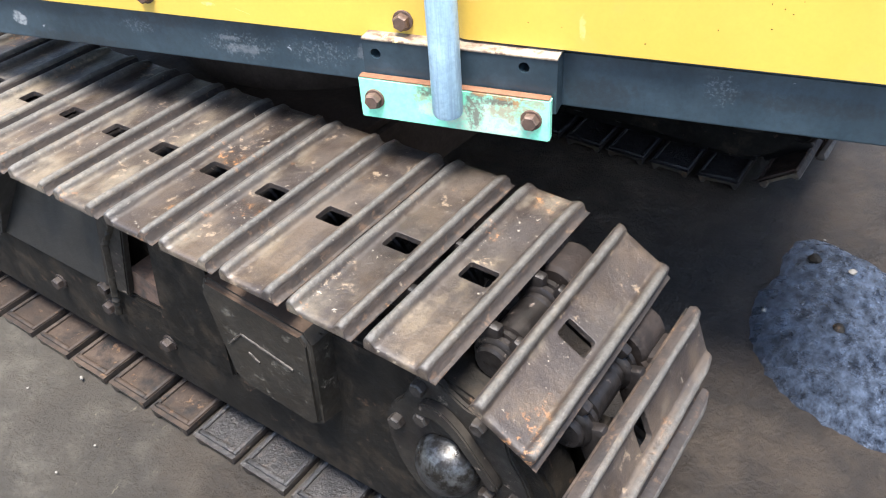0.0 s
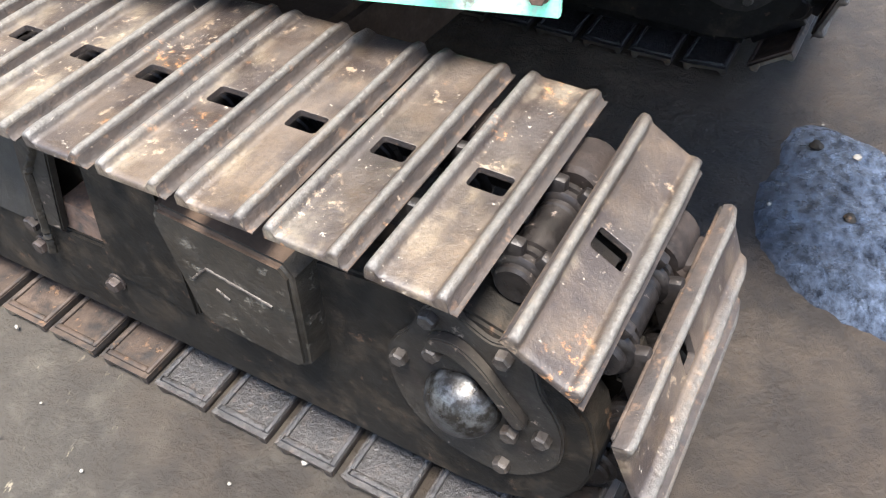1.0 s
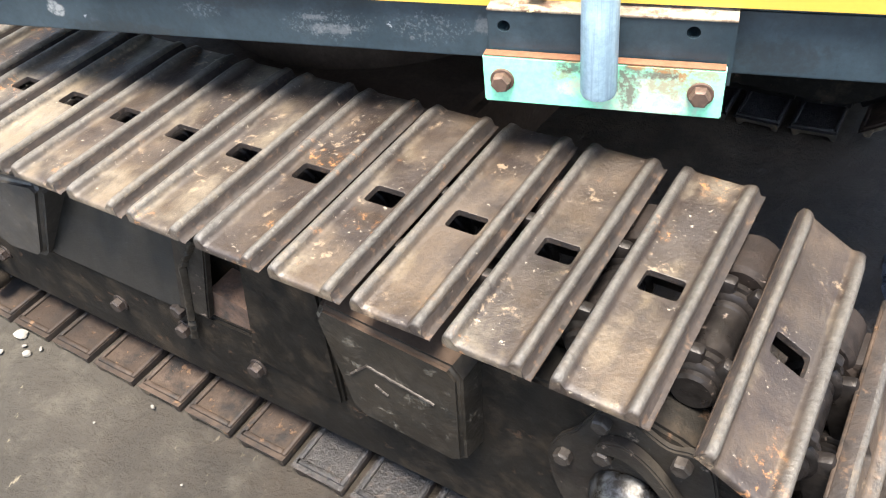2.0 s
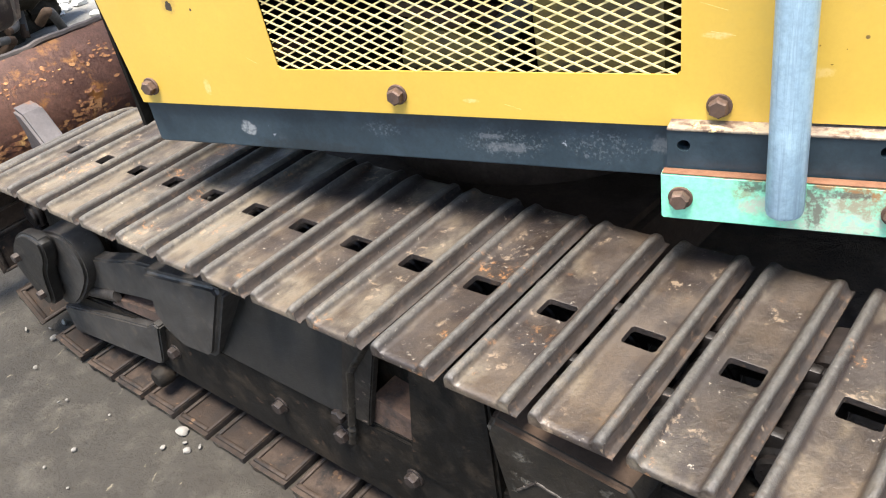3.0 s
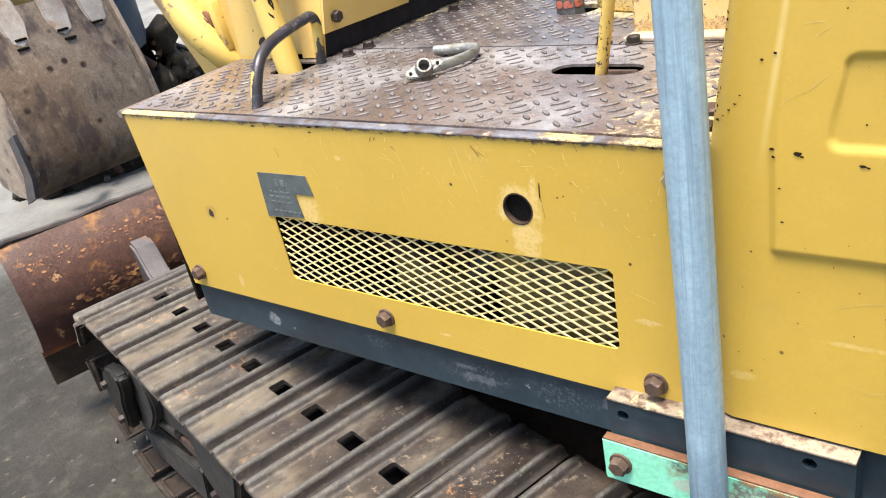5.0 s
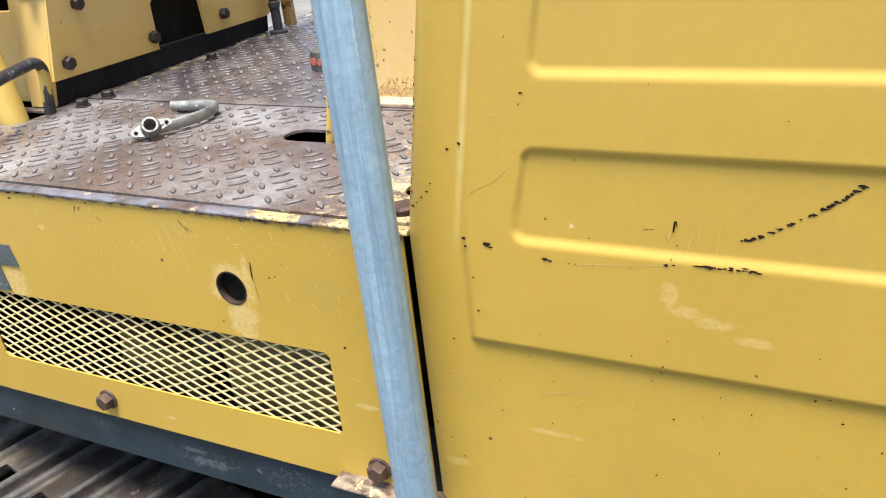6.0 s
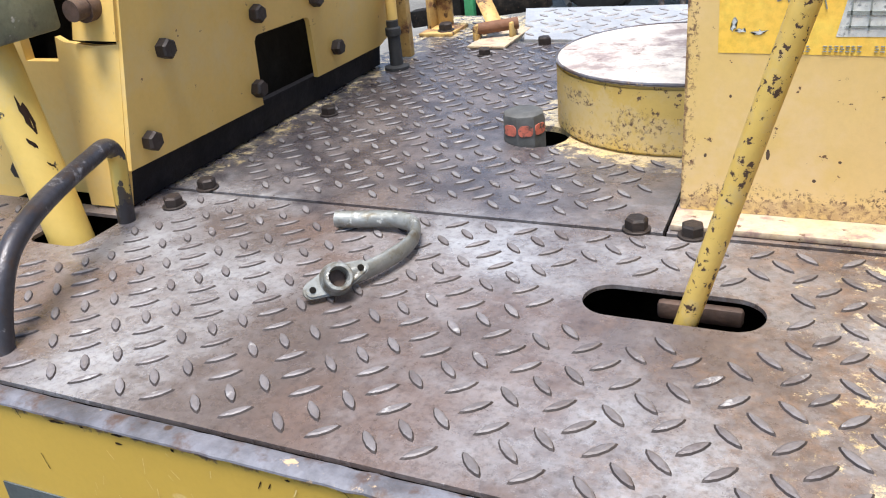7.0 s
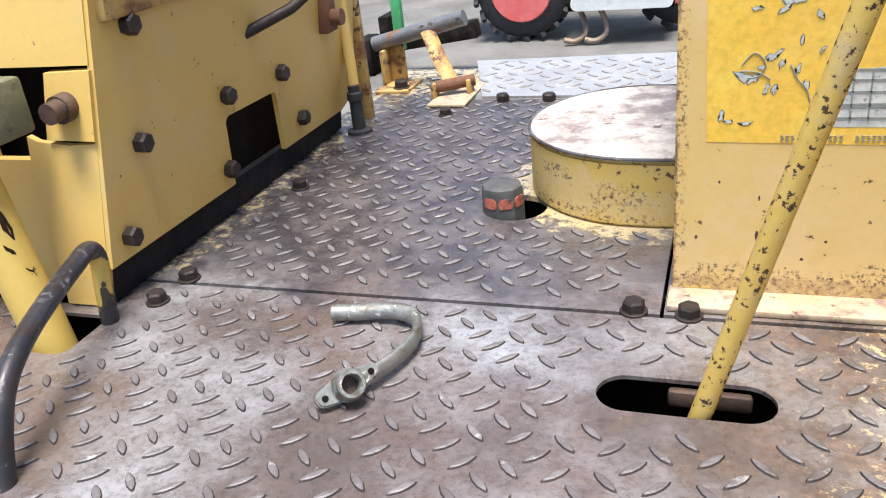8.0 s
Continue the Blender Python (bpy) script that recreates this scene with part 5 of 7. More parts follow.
grille_hole = [(-0.851, 0.625), (-0.372, 0.628), (-0.368, 0.632), (-0.367, 0.716), (-0.372, 0.721), (-0.856, 0.719), (-0.859, 0.715), (-0.856, 0.63)]
slab(bm, panel_out, [grille_hole, ring(-0.466, 0.7745, 0.0165)], at_y(PY), 0.0018)
side_panel = part("side_panel", bm, PANELY, body, "scratched yellow side panel with a grille opening", smooth=0)
bm = bmesh.new()
slab(bm, ring(-0.466, 0.7745, 0.0178), [ring(-0.466, 0.7745, 0.0162)], at_y(PY - 0.0005), 0.006)
part("hole_rim", bm, BROWN, side_panel, "bare rusty rim of the round hole", smooth=0)
# Black lining added so the round hole's shade is in its colour.
bm = bmesh.new()
lathe(bm, (-0.466, PY + 0.006, 0.7745), (-0.466, 9, 0.7745), [(0, 0.024), (0.05, 0.024), (0.05, 0.022), (0.052, 0.002)], 24)
part("hole_sleeve", bm, DARKIN, side_panel, "near-black lining for the shade in the round hole")
# expanded metal
bm = bmesh.new()
gx0, gx1, gz0, gz1 = -0.858, -0.364, 0.622, 0.722
px, pz = 0.0268, 0.0118


def clipped(x, z, dx, dz):
    """The stretch of a line through (x, z) within the opening."""
    lo, hi = -1e9, 1e9
    for p, d, a, b in ((x, dx, gx0, gx1), (z, dz, gz0, gz1)):
        t0, t1 = sorted(((a - p) / d, (b - p) / d))
        lo, hi = max(lo, t0), min(hi, t1)
    return (lo, hi) if hi - lo > 0.02 else None


for s in (1, -1):
    for k in range(-14, 34):
        x = gx0 + k * px
        z = gz0 if s == 1 else gz1
        got = clipped(x, z, px / 2, s * pz / 2)
        if got:
            a = Vector((x + got[0] * px / 2, PY + 0.0042 + 0.0007 * s, z + s * got[0] * pz / 2))
            b = Vector((x + got[1] * px / 2, PY + 0.0042 + 0.0007 * s, z + s * got[1] * pz / 2))
            d = b - a
            mid = (a + b) / 2
            ang = math.atan2(d.z, d.x)
            bmesh.ops.create_cube(bm, size=1, matrix=Matrix.Translation(mid) @ Matrix.Rotation(-ang, 4, "Y") @ Matrix.Diagonal((d.length, 0.0013, 0.00185, 1)))
part("grille", bm, GRILLEP, side_panel, "expanded metal grille in yellow paint", smooth=0)
for bx in (-1.080, -0.693, -0.331):
    piece("bolt", HEX, Matrix.Translation((bx, PY, 0.597)) @ TO_Y @ spin(rng.uniform(0, 60)), side_panel)
piece("bolt", HEXB, Matrix.Translation((-0.297, PY, 0.824)) @ TO_Y @ spin(20), side_panel, False, "bright brass-toned bolt")
# foil patch with unreadable print
bm = bmesh.new()
slab(bm, [(-0.866, 0.782), (-0.775, 0.784), (-0.769, 0.758), (-0.803, 0.757), (-0.798, 0.724), (-0.868, 0.719)], [], at_y(PY - 0.0012), 0.001)
foil = part("foil_patch", bm, STICKG, side_panel, "torn dark grey foil label", smooth=0)
bm = bmesh.new()
for r in range(3):
    for c in range(4):
        box(bm, (-0.852 + 0.011 * c, PY - 0.0017, 0.742 + 0.007 * r), (-0.846 + 0.011 * c, PY - 0.0011, 0.7440 + 0.007 * r))
for c in range(6):
    box(bm, (-0.85 + 0.009 * c, PY - 0.0017, 0.729), (-0.845 + 0.009 * c, PY - 0.0011, 0.7312))
box(bm, (-0.836, PY - 0.0017, 0.766), (-0.829, PY - 0.0011, 0.775))
box(bm, (-0.825, PY - 0.0017, 0.766), (-0.818, PY - 0.0011, 0.775))
part("print_block", bm, FAINT, foil, smooth=0)

# lower beam
bm = bmesh.new()
slab(bm, rounded(-1.110, 0.508, 0.30, 0.578, 0.006), [], at_y(0.957), 0.09)
bmesh.ops.bevel(bm, geom=[e for e in bm.edges if e.calc_face_angle(0) > 0.9], offset=0.003, segments=2, affect="EDGES")
beam = part("lower_beam", bm, BEAMW, body, "scuffed dark blue-grey lower beam")
bm = bmesh.new()
slab(bm, [(-0.378, 0.512), (-0.142, 0.512), (-0.142, 0.578), (-0.378, 0.578)], [ring(-0.3615, 0.561, 0.0065, 16), ring(-0.180, 0.565, 0.0065, 16)], at_y(0.930), 0.027)
part("mount_plate", bm, BEAM, beam, "dark mounting plate with bolt holes", smooth=0)
bm = bmesh.new()
box(bm, (-0.378, 0.9285, 0.5775), (-0.142, 0.957, 0.5805), 0.001)
part("plate_edge", bm, EDGE, beam, "rusty paint-chipped plate edge")


def marks(name, outlines, y, material, parent, label=""):
    """Flat marks of a shape of their own on a wall that faces -y."""
    bm = bmesh.new()
    for n, o in enumerate(outlines):
        bm.faces.new([bm.verts.new((x, y - 0.000004 * n, z)) for x, z in o])
    bmesh.ops.triangulate(bm, faces=bm.faces)
    return tagged(part(name, bm, material, parent, label, smooth=0), kind="stuff")


def blot(cx, cz, rx, rz, seed, n=13, rag=0.45):
    g = random.Random(seed)
    return [(cx + rx * g.uniform(1 - rag, 1 + rag) * math.cos(2 * math.pi * k / n), cz + rz * g.uniform(1 - rag, 1 + rag) * math.sin(2 * math.pi * k / n)) for k in range(n)]


def streak(x0, z0, x1, z1, w, seed, n=7):
    """A narrow ragged line."""
    g = random.Random(seed)
    dx, dz = x1 - x0, z1 - z0
    d = math.hypot(dx, dz)
    nx, nz_ = -dz / d, dx / d
    up = [(x0 + dx * k / n + nx * w * g.uniform(0.2, 1.0), z0 + dz * k / n + nz_ * w * g.uniform(0.2, 1.0)) for k in range(n + 1)]
    dn = [(x0 + dx * k / n - nx * w * g.uniform(0.2, 1.0), z0 + dz * k / n - nz_ * w * g.uniform(0.2, 1.0)) for k in range(n, -1, -1)]
    return up + dn


g = random.Random(11)
marks("paint_wear", [blot(g.uniform(-1.13, -0.28), 0.8500 - abs(g.gauss(0, 0.0035)), g.uniform(0.001, 0.004), g.uniform(0.0004, 0.0012), k) for k in range(26)]
      + [streak(x, 0.850, x + g.uniform(-0.004, 0.004), 0.850 - g.uniform(0.003, 0.009), 0.0003, k) for k, x in enumerate([g.uniform(-1.0, -0.3) for _ in range(9)])]
      + [streak(-0.620, 0.833, -0.616, 0.828, 0.0007, 31), streak(-0.651, 0.836, -0.648, 0.842, 0.0006, 32), streak(-0.644, 0.838, -0.642, 0.842, 0.0006, 33), streak(-0.512, 0.840, -0.503, 0.829, 0.0005, 34), streak(-0.505, 0.834, -0.498, 0.830, 0.0004, 35), streak(-0.4365, 0.806, -0.4375, 0.790, 0.0009, 37), streak(-0.4372, 0.790, -0.4345, 0.768, 0.0003, 38), streak(-0.817, 0.818, -0.814, 0.806, 0.0005, 36)], PY - 0.0003, DARKCHIP, side_panel)
marks("scratch_wear", [streak(*q, 0.0003, k) for k, q in enumerate([(-0.62, 0.835, -0.605, 0.80), (-0.52, 0.81, -0.512, 0.785), (-0.76, 0.80, -0.752, 0.786), (-0.70, 0.74, -0.693, 0.731), (-0.35, 0.70, -0.325, 0.692),
                                                                       (-0.34, 0.672, -0.318, 0.668), (-0.90, 0.64, -0.885, 0.632), (-0.56, 0.59, -0.54, 0.584), (-0.96, 0.80, -0.953, 0.785), (-0.30, 0.76, -0.292, 0.74),
                                                                       (-0.533, 0.837, -0.523, 0.798), (-0.641, 0.818, -0.628, 0.816), (-0.543, 0.819, -0.538, 0.810), (-0.619, 0.779, -0.617, 0.766), (-0.565, 0.792, -0.558, 0.789), (-0.730, 0.836, -0.732, 0.824),
                                                                       (-0.453, 0.822, -0.441, 0.823), (-0.441, 0.808, -0.441, 0.800), (-0.636, 0.824, -0.622, 0.812), (-0.68, 0.80, -0.676, 0.793), (-0.57, 0.775, -0.563, 0.772), (-0.37, 0.80, -0.366, 0.79)])]
      + [blot(x, z, g.uniform(0.0004, 0.0011), g.uniform(0.0003, 0.0006), 700 + k, 8) for k, (x, z) in enumerate([(g.uniform(-0.75, -0.32), g.uniform(0.76, 0.835)) for _ in range(28)]) if math.hypot(x + 0.466, z - 0.7745) > 0.022]
      + [streak(x, z, x + g.uniform(-0.003, 0.006), z - g.uniform(0.001, 0.008), g.uniform(0.0002, 0.0005), 800 + k) for k, (x, z) in enumerate([(g.uniform(-0.80, -0.30), 0.845 - 0.075 * g.random() ** 1.4) for _ in range(60)]) if math.hypot(x + 0.466, z - 0.7745) > 0.024]
      + [streak(x, z, x + g.uniform(-0.002, 0.004), z - g.uniform(0.001, 0.004), g.uniform(0.0002, 0.0004), 740 + k, 4) for k, (x, z) in enumerate([(-0.503 + g.gauss(0, 0.006), 0.832 + g.gauss(0, 0.006)) for _ in range(26)])], PY - 0.0004, SCRATCHP, side_panel)
# deck plates
TOP = 0.855


def lugs(bm, inside, keep_out, lift, x0=-0.5985, y0=1.038, step=0.01425, half=0.0108, wide=0.0033):
    """Raised lens-shaped bars in threes, turned against one another, on a plate."""
    for p in range(-45, 60):
        for q in range(-60, 45):
            if q % 2 == 0 and (p - (1 if q % 4 == 0 else 3)) % 4 in (3, 0, 1):
                turn = -45
            elif p % 2 == 1 and (q - (0 if p % 4 == 3 else 2)) % 4 in (3, 0, 1):
                turn = 45
            else:
                continue
            x, y = x0 + step * (p + q), y0 + step * (p - q)
            if not inside(x, y) or keep_out(x, y):
                continue
            c, s = math.cos(radians(turn)), math.sin(radians(turn))
            rings = []
            for f, h in ((1.0, 0.0), (0.80, 0.0012), (0.45, 0.0017)):
                row = []
                for k in range(10):
                    a = 2 * math.pi * k / 10
                    u, w = half * (0.25 + 0.75 * f) * math.cos(a), wide * f * math.sin(a) * (1 - 0.35 * math.cos(a) ** 2)
                    row.append(bm.verts.new((x + c * u - s * w, y + s * u + c * w, lift + h)))
                rings.append(row)
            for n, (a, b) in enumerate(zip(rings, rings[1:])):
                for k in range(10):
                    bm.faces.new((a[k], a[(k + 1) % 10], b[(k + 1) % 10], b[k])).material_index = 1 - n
            bm.faces.new(rings[-1])


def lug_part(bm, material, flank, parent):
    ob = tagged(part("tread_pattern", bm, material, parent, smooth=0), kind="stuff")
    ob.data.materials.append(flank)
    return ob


SLOT = rounded(-0.531, 1.1345, -0.418, 1.174, 0.0195, 8)
FLAT = Matrix.Translation((0, 0, TOP))
bm = bmesh.new()
front_out = [(-1.143, 0.9644), (-0.2685, 0.9644), (-0.2685, 0.9646), (-0.236, 0.9647), (-0.236, 1.2525), (-0.985, 1.2525), (-0.985, 1.205), (-1.165, 1.205)]
slab(bm, front_out, [SLOT, ring(-0.293, 1.035, 0.0185, 20), ring(-0.291, 0.9915, 0.0185, 20), rounded(-1.015, 1.128, -0.955, 1.19, 0.012)], FLAT, 0.0032)


def in_front(x, y):
    return -1.128 < x < -0.278 and 0.972 < y < 1.240 and not (x < -0.94 and y > 1.19)


def out_front(x, y):
    return (-0.545 < x < -0.404 and 1.12 < y < 1.19) or math.hypot(x + 0.293, y - 1.0) < 0.055 or math.hypot(x + 0.985, y - 1.157) < 0.052 \
        or math.hypot(x + 0.928, y - 1.22) < 0.022 or math.hypot(x + 0.88, y - 0.988) < 0.02


deck_front = part("deck_plate", bm, TREAD, body, "rusted chequered steel deck plate", smooth=0)
bm = bmesh.new()
lugs(bm, in_front, out_front, TOP)
lug_part(bm, LUG, LUGSIDE, deck_front)
bm = bmesh.new()
back_out = [(-0.990, 1.2575), (-0.4985, 1.2575), (-0.4985, 1.836), (-0.815, 1.836), (-0.84, 2.02), (-0.995, 2.025)]
slab(bm, back_out, [ring(-0.657, 1.450, 0.033, 24)], FLAT, 0.006)


def in_back(x, y):
    return -0.93 < x < -0.515 and 1.272 < y < 1.825 or (-0.93 < x < -0.875 and 1.8 < y < 2.0)


def out_back(x, y):
    return math.hypot(x + 0.657, y - 1.45) < 0.045 or (x > -0.665 and y > 1.405 and math.hypot(x + 0.53, y - 1.54) < 0.15) or math.hypot(x + 0.513, y - 1.262) < 0.026 \
        or (x < -0.90 and y < 1.30)


bm3 = bmesh.new()
lugs(bm3, in_back, out_back, TOP)
bm2 = bmesh.new()
slab(bm2, [(-0.4955, 1.2575), (-0.20, 1.2575), (-0.20, 1.836), (-0.4955, 1.836)], [], FLAT, 0.006)
part("deck_plate", bm2, TREAD, body, smooth=0)
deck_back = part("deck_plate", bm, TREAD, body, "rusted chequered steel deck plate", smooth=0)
lug_part(bm3, LUGB, LUGSIDE, deck_back)
bm = bmesh.new()
slab(bm, [(-0.80, 1.84), (-0.35, 1.84), (-0.35, 2.09), (-0.87, 2.06)], [], Matrix.Translation((0, 0, TOP + 0.004)), 0.004)


def in_alu(x, y):
    return -0.80 - (y - 1.84) * 0.25 < x < -0.37 and 1.855 < y < 2.05


alu = part("bright_plate", bm, ALU, body, "bright bare tread plate strip", smooth=0)
bm = bmesh.new()
lugs(bm, in_alu, lambda x, y: False, TOP + 0.004, step=0.0185, half=0.0140, wide=0.0042)
lug_part(bm, ALULUG, ALUSIDE, alu)
for bx in (-0.766, -0.698, -0.612, -0.540):
    piece("bolt", HEXP, Matrix.Translation((bx, 1.829, TOP)) @ spin(rng.uniform(0, 60)), deck_back)
for bx, by, p in ((-0.513, 1.259, deck_back), (-0.923, 1.262, deck_back), (-0.921, 1.486, deck_back), (-0.832, 1.762, deck_back), (-0.927, 1.219, deck_front)):
    piece("bolt", HEXD, Matrix.Translation((bx - (0.005 if bx > -0.6 else 0), by, TOP)) @ spin(rng.uniform(0, 60)) @ Matrix.Diagonal((0.8, 0.8, 0.8, 1)), p)
for bx, by in ((-0.293, 1.035), (-0.291, 0.9915)):
    piece("bolt", HEX, Matrix.Translation((bx, by, TOP - 0.010)) @ spin(rng.uniform(0, 60)) @ Matrix.Diagonal((1.28, 1.28, 1.15, 1)), deck_front)
# Flat dark disc in place of a small hole and its shade.
bm = bmesh.new()
lathe(bm, (-1.042, 0.984, TOP - 0.001), (-1.042, 0.984, 2), [(0, 0.0065), (0.0016, 0.0062), (0.0018, 0.004)], 14)
part("hole_plug", bm, BOLTD, deck_front, "dark disc standing for a small hole")
# folded lip of the side panel along the deck's front edge
bm = bmesh.new()
runs = []
for k in range(89):
    x = -1.143 + 0.876 * k / 88
    w1, w2 = 0.0007 * noise.noise(Vector((k * 0.9, 0, 0))), 0.0007 * noise.noise(Vector((k * 0.7, 3, 0)))
    runs.append([bm.verts.new((x, y + w1, TOP + z + w2)) for y, z in ((0.9500, -0.0044), (0.9486, -0.0041), (0.9478, -0.0032), (0.9482, -0.0020), (0.9498, -0.0010), (0.9540, -0.0004), (0.9600, -0.0006), (0.9622, -0.0016), (0.9624, -0.0065))])
for a, b in zip(runs, runs[1:]):
    for k in range(9):
        bm.faces.new((a[k], a[(k + 1) % 9], b[(k + 1) % 9], b[k]))
bm.faces.new(runs[0])
bm.faces.new(runs[-1][::-1])
part("folded_lip", bm, LIPW, deck_front, "worn rusty folded lip")
# Black strip laid under the gap, standing for the groove's shade.
bm = bmesh.new()
box(bm, (-1.14, 0.958, TOP - 0.012), (-0.27, 0.9665, TOP - 0.0075))
part("edge_groove", bm, DARKIN, deck_front, smooth=0)
bm = bmesh.new()
sweep(bm, [(-1.141, 0.947, TOP - 0.004), (-1.165, 1.205, TOP - 0.004)], 0.0055, 8)
part("rolled_edge", bm, TREAD, deck_front)

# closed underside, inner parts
# Near-black walls: shade behind the grille put into their colour.
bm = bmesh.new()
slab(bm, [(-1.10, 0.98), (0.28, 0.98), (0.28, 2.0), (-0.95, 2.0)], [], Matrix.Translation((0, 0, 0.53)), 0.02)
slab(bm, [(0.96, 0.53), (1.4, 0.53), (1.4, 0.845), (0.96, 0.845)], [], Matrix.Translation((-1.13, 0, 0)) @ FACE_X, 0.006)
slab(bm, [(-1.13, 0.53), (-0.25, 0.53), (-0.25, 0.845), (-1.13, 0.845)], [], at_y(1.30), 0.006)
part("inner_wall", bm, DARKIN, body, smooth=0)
bm = bmesh.new()
box(bm, (-0.53, 0.972, 0.575), (-0.385, 1.10, 0.715), 0.015)
part("inner_tank", bm, OLIVE, body, "dusty olive tank behind the grille")
bm = bmesh.new()
box(bm, (-0.70, 0.970, 0.676), (-0.60, 0.982, 0.694), 0.003, Matrix.Rotation(radians(12), 4, "Y"))
part("inner_bar", bm, BROWN, body, "brown bar behind the grille")
bm = bmesh.new()
box(bm, (-0.70, 0.985, 0.60), (-0.575, 1.06, 0.66), 0.01, Matrix.Rotation(radians(14), 4, "Y"))
part("inner_block", bm, OLIVE, body)
bm = bmesh.new()
sweep(bm, curve_pts([(-0.74, 1.02, 0.70), (-0.66, 1.0, 0.685), (-0.58, 1.02, 0.665), (-0.55, 1.1, 0.64)]), 0.012)
part("inner_hose", bm, BROWN, body)
bm = bmesh.new()
sweep(bm, curve_pts([(-0.56, 0.985, 0.73), (-0.535, 0.985, 0.70), (-0.56, 0.99, 0.665), (-0.60, 1.05, 0.64)]), 0.016)
part("inner_hose", bm, RUBBER, body)

# engine cover (door) with pressed panels
DY = 0.945


def pressed(bm, u0, u1, z0, z1, nu, nz_, shape, to_world):
    """A sheet of many quads pressed to the depth that shape gives."""
    vs = [[bm.verts.new(to_world(u0 + (u1 - u0) * i / nu, z0 + (z1 - z0) * j / nz_, shape(u0 + (u1 - u0) * i / nu, z0 + (z1 - z0) * j / nz_))) for i in range(nu + 1)] for j in range(nz_ + 1)]
    for a, b in zip(vs, vs[1:]):
        for k in range(nu):
            bm.faces.new((a[k], a[k + 1], b[k + 1], b[k]))


def soft_box(x, z, x0, x1, z0, z1, r, w):
    dx, dz = max(x0 + r - x, 0, x - x1 + r), max(z0 + r - z, 0, z - z1 + r)
    d = math.hypot(dx, dz) - r
    t = min(1.0, max(0.0, (w - d) / w))
    return t * t * (3 - 2 * t)


def pressing(x, z, x0, z0, z1):
    """A pressed rib: a steep upper edge, a longer slope below."""
    t = min(1.0, max(0.0, ((z - z0) / (z1 - z0) - 0.2) / 0.6))
    return soft_box(x, z, x0, 0.9, z0, z1, 0.006, 0.0070 - 0.0045 * t * t * (3 - 2 * t))


def door_depth(x, z):
    w = 0.0090 + 0.09 * min(0.12, max(0.0, z - 0.84))
    left = soft_box(x, z, -0.212 - 0.035 * max(0.0, z - 0.86) + (w - 0.0045) / 2, 2.0, 0.0, 1.6, 0.001, w)
    fold = soft_box(x, z, -2.0, 2.0, 0.7690, 1.6, 0.001, 0.0022)
    dip = pressing(x, z, -0.170 + (z - 0.86) * 0.02, 0.865, 0.930) + pressing(x, z, -0.164, 0.989, 1.055) + pressing(x, z, -0.138, 1.115, 1.18)
    edge = max(0.0, 1 - (x + 0.2655) / 0.014)
    return -0.0034 * left * fold + 0.0028 * dip + 0.006 * edge * edge


bm = bmesh.new()
pressed(bm, -0.2655, 0.30, 0.584, 1.32, 300, 320, door_depth, lambda x, z, d: Vector((x + max(0.0, z - 0.855) * 0.165 * max(0.0, 1 - (x + 0.2655) / 0.3), DY + d, z)))
cover = part("engine_cover", bm, COVERY, body, "yellow pressed steel engine cover", smooth=60)


def door_marks(name, outlines, material):
    bm = bmesh.new()
    for n, o in enumerate(outlines):
        vs = []
        for x, z in o:
            vs.append(bm.verts.new((x, DY + door_depth(x - max(0.0, z - 0.855) * 0.165 * max(0.0, 1 - (x + 0.2655) / 0.3), z) - 0.0003 - 0.000003 * n, z)))
        bm.faces.new(vs)
    bmesh.ops.triangulate(bm, faces=bm.faces)
    return tagged(part(name, bm, material, cover, smooth=0), kind="stuff")


g = random.Random(21)
arc = [(-0.015, 0.877), (-0.004, 0.8815), (0.006, 0.887), (0.021, 0.897), (0.038, 0.909), (0.054, 0.9225)]
arc_bits = []
for k in range(60):
    f = g.random() ** 0.9 * 4.999
    a, b = arc[int(f)], arc[int(f) + 1]
    q = f - int(f)
    if 1.2 < f < 1.5 or 2.6 < f < 2.8:
        continue
    arc_bits.append(blot(a[0] + (b[0] - a[0]) * q + g.gauss(0, 0.0004), a[1] + (b[1] - a[1]) * q + g.gauss(0, 0.0005), g.uniform(0.0008, 0.0022), g.uniform(0.0004, 0.0010), 300 + k, 8))
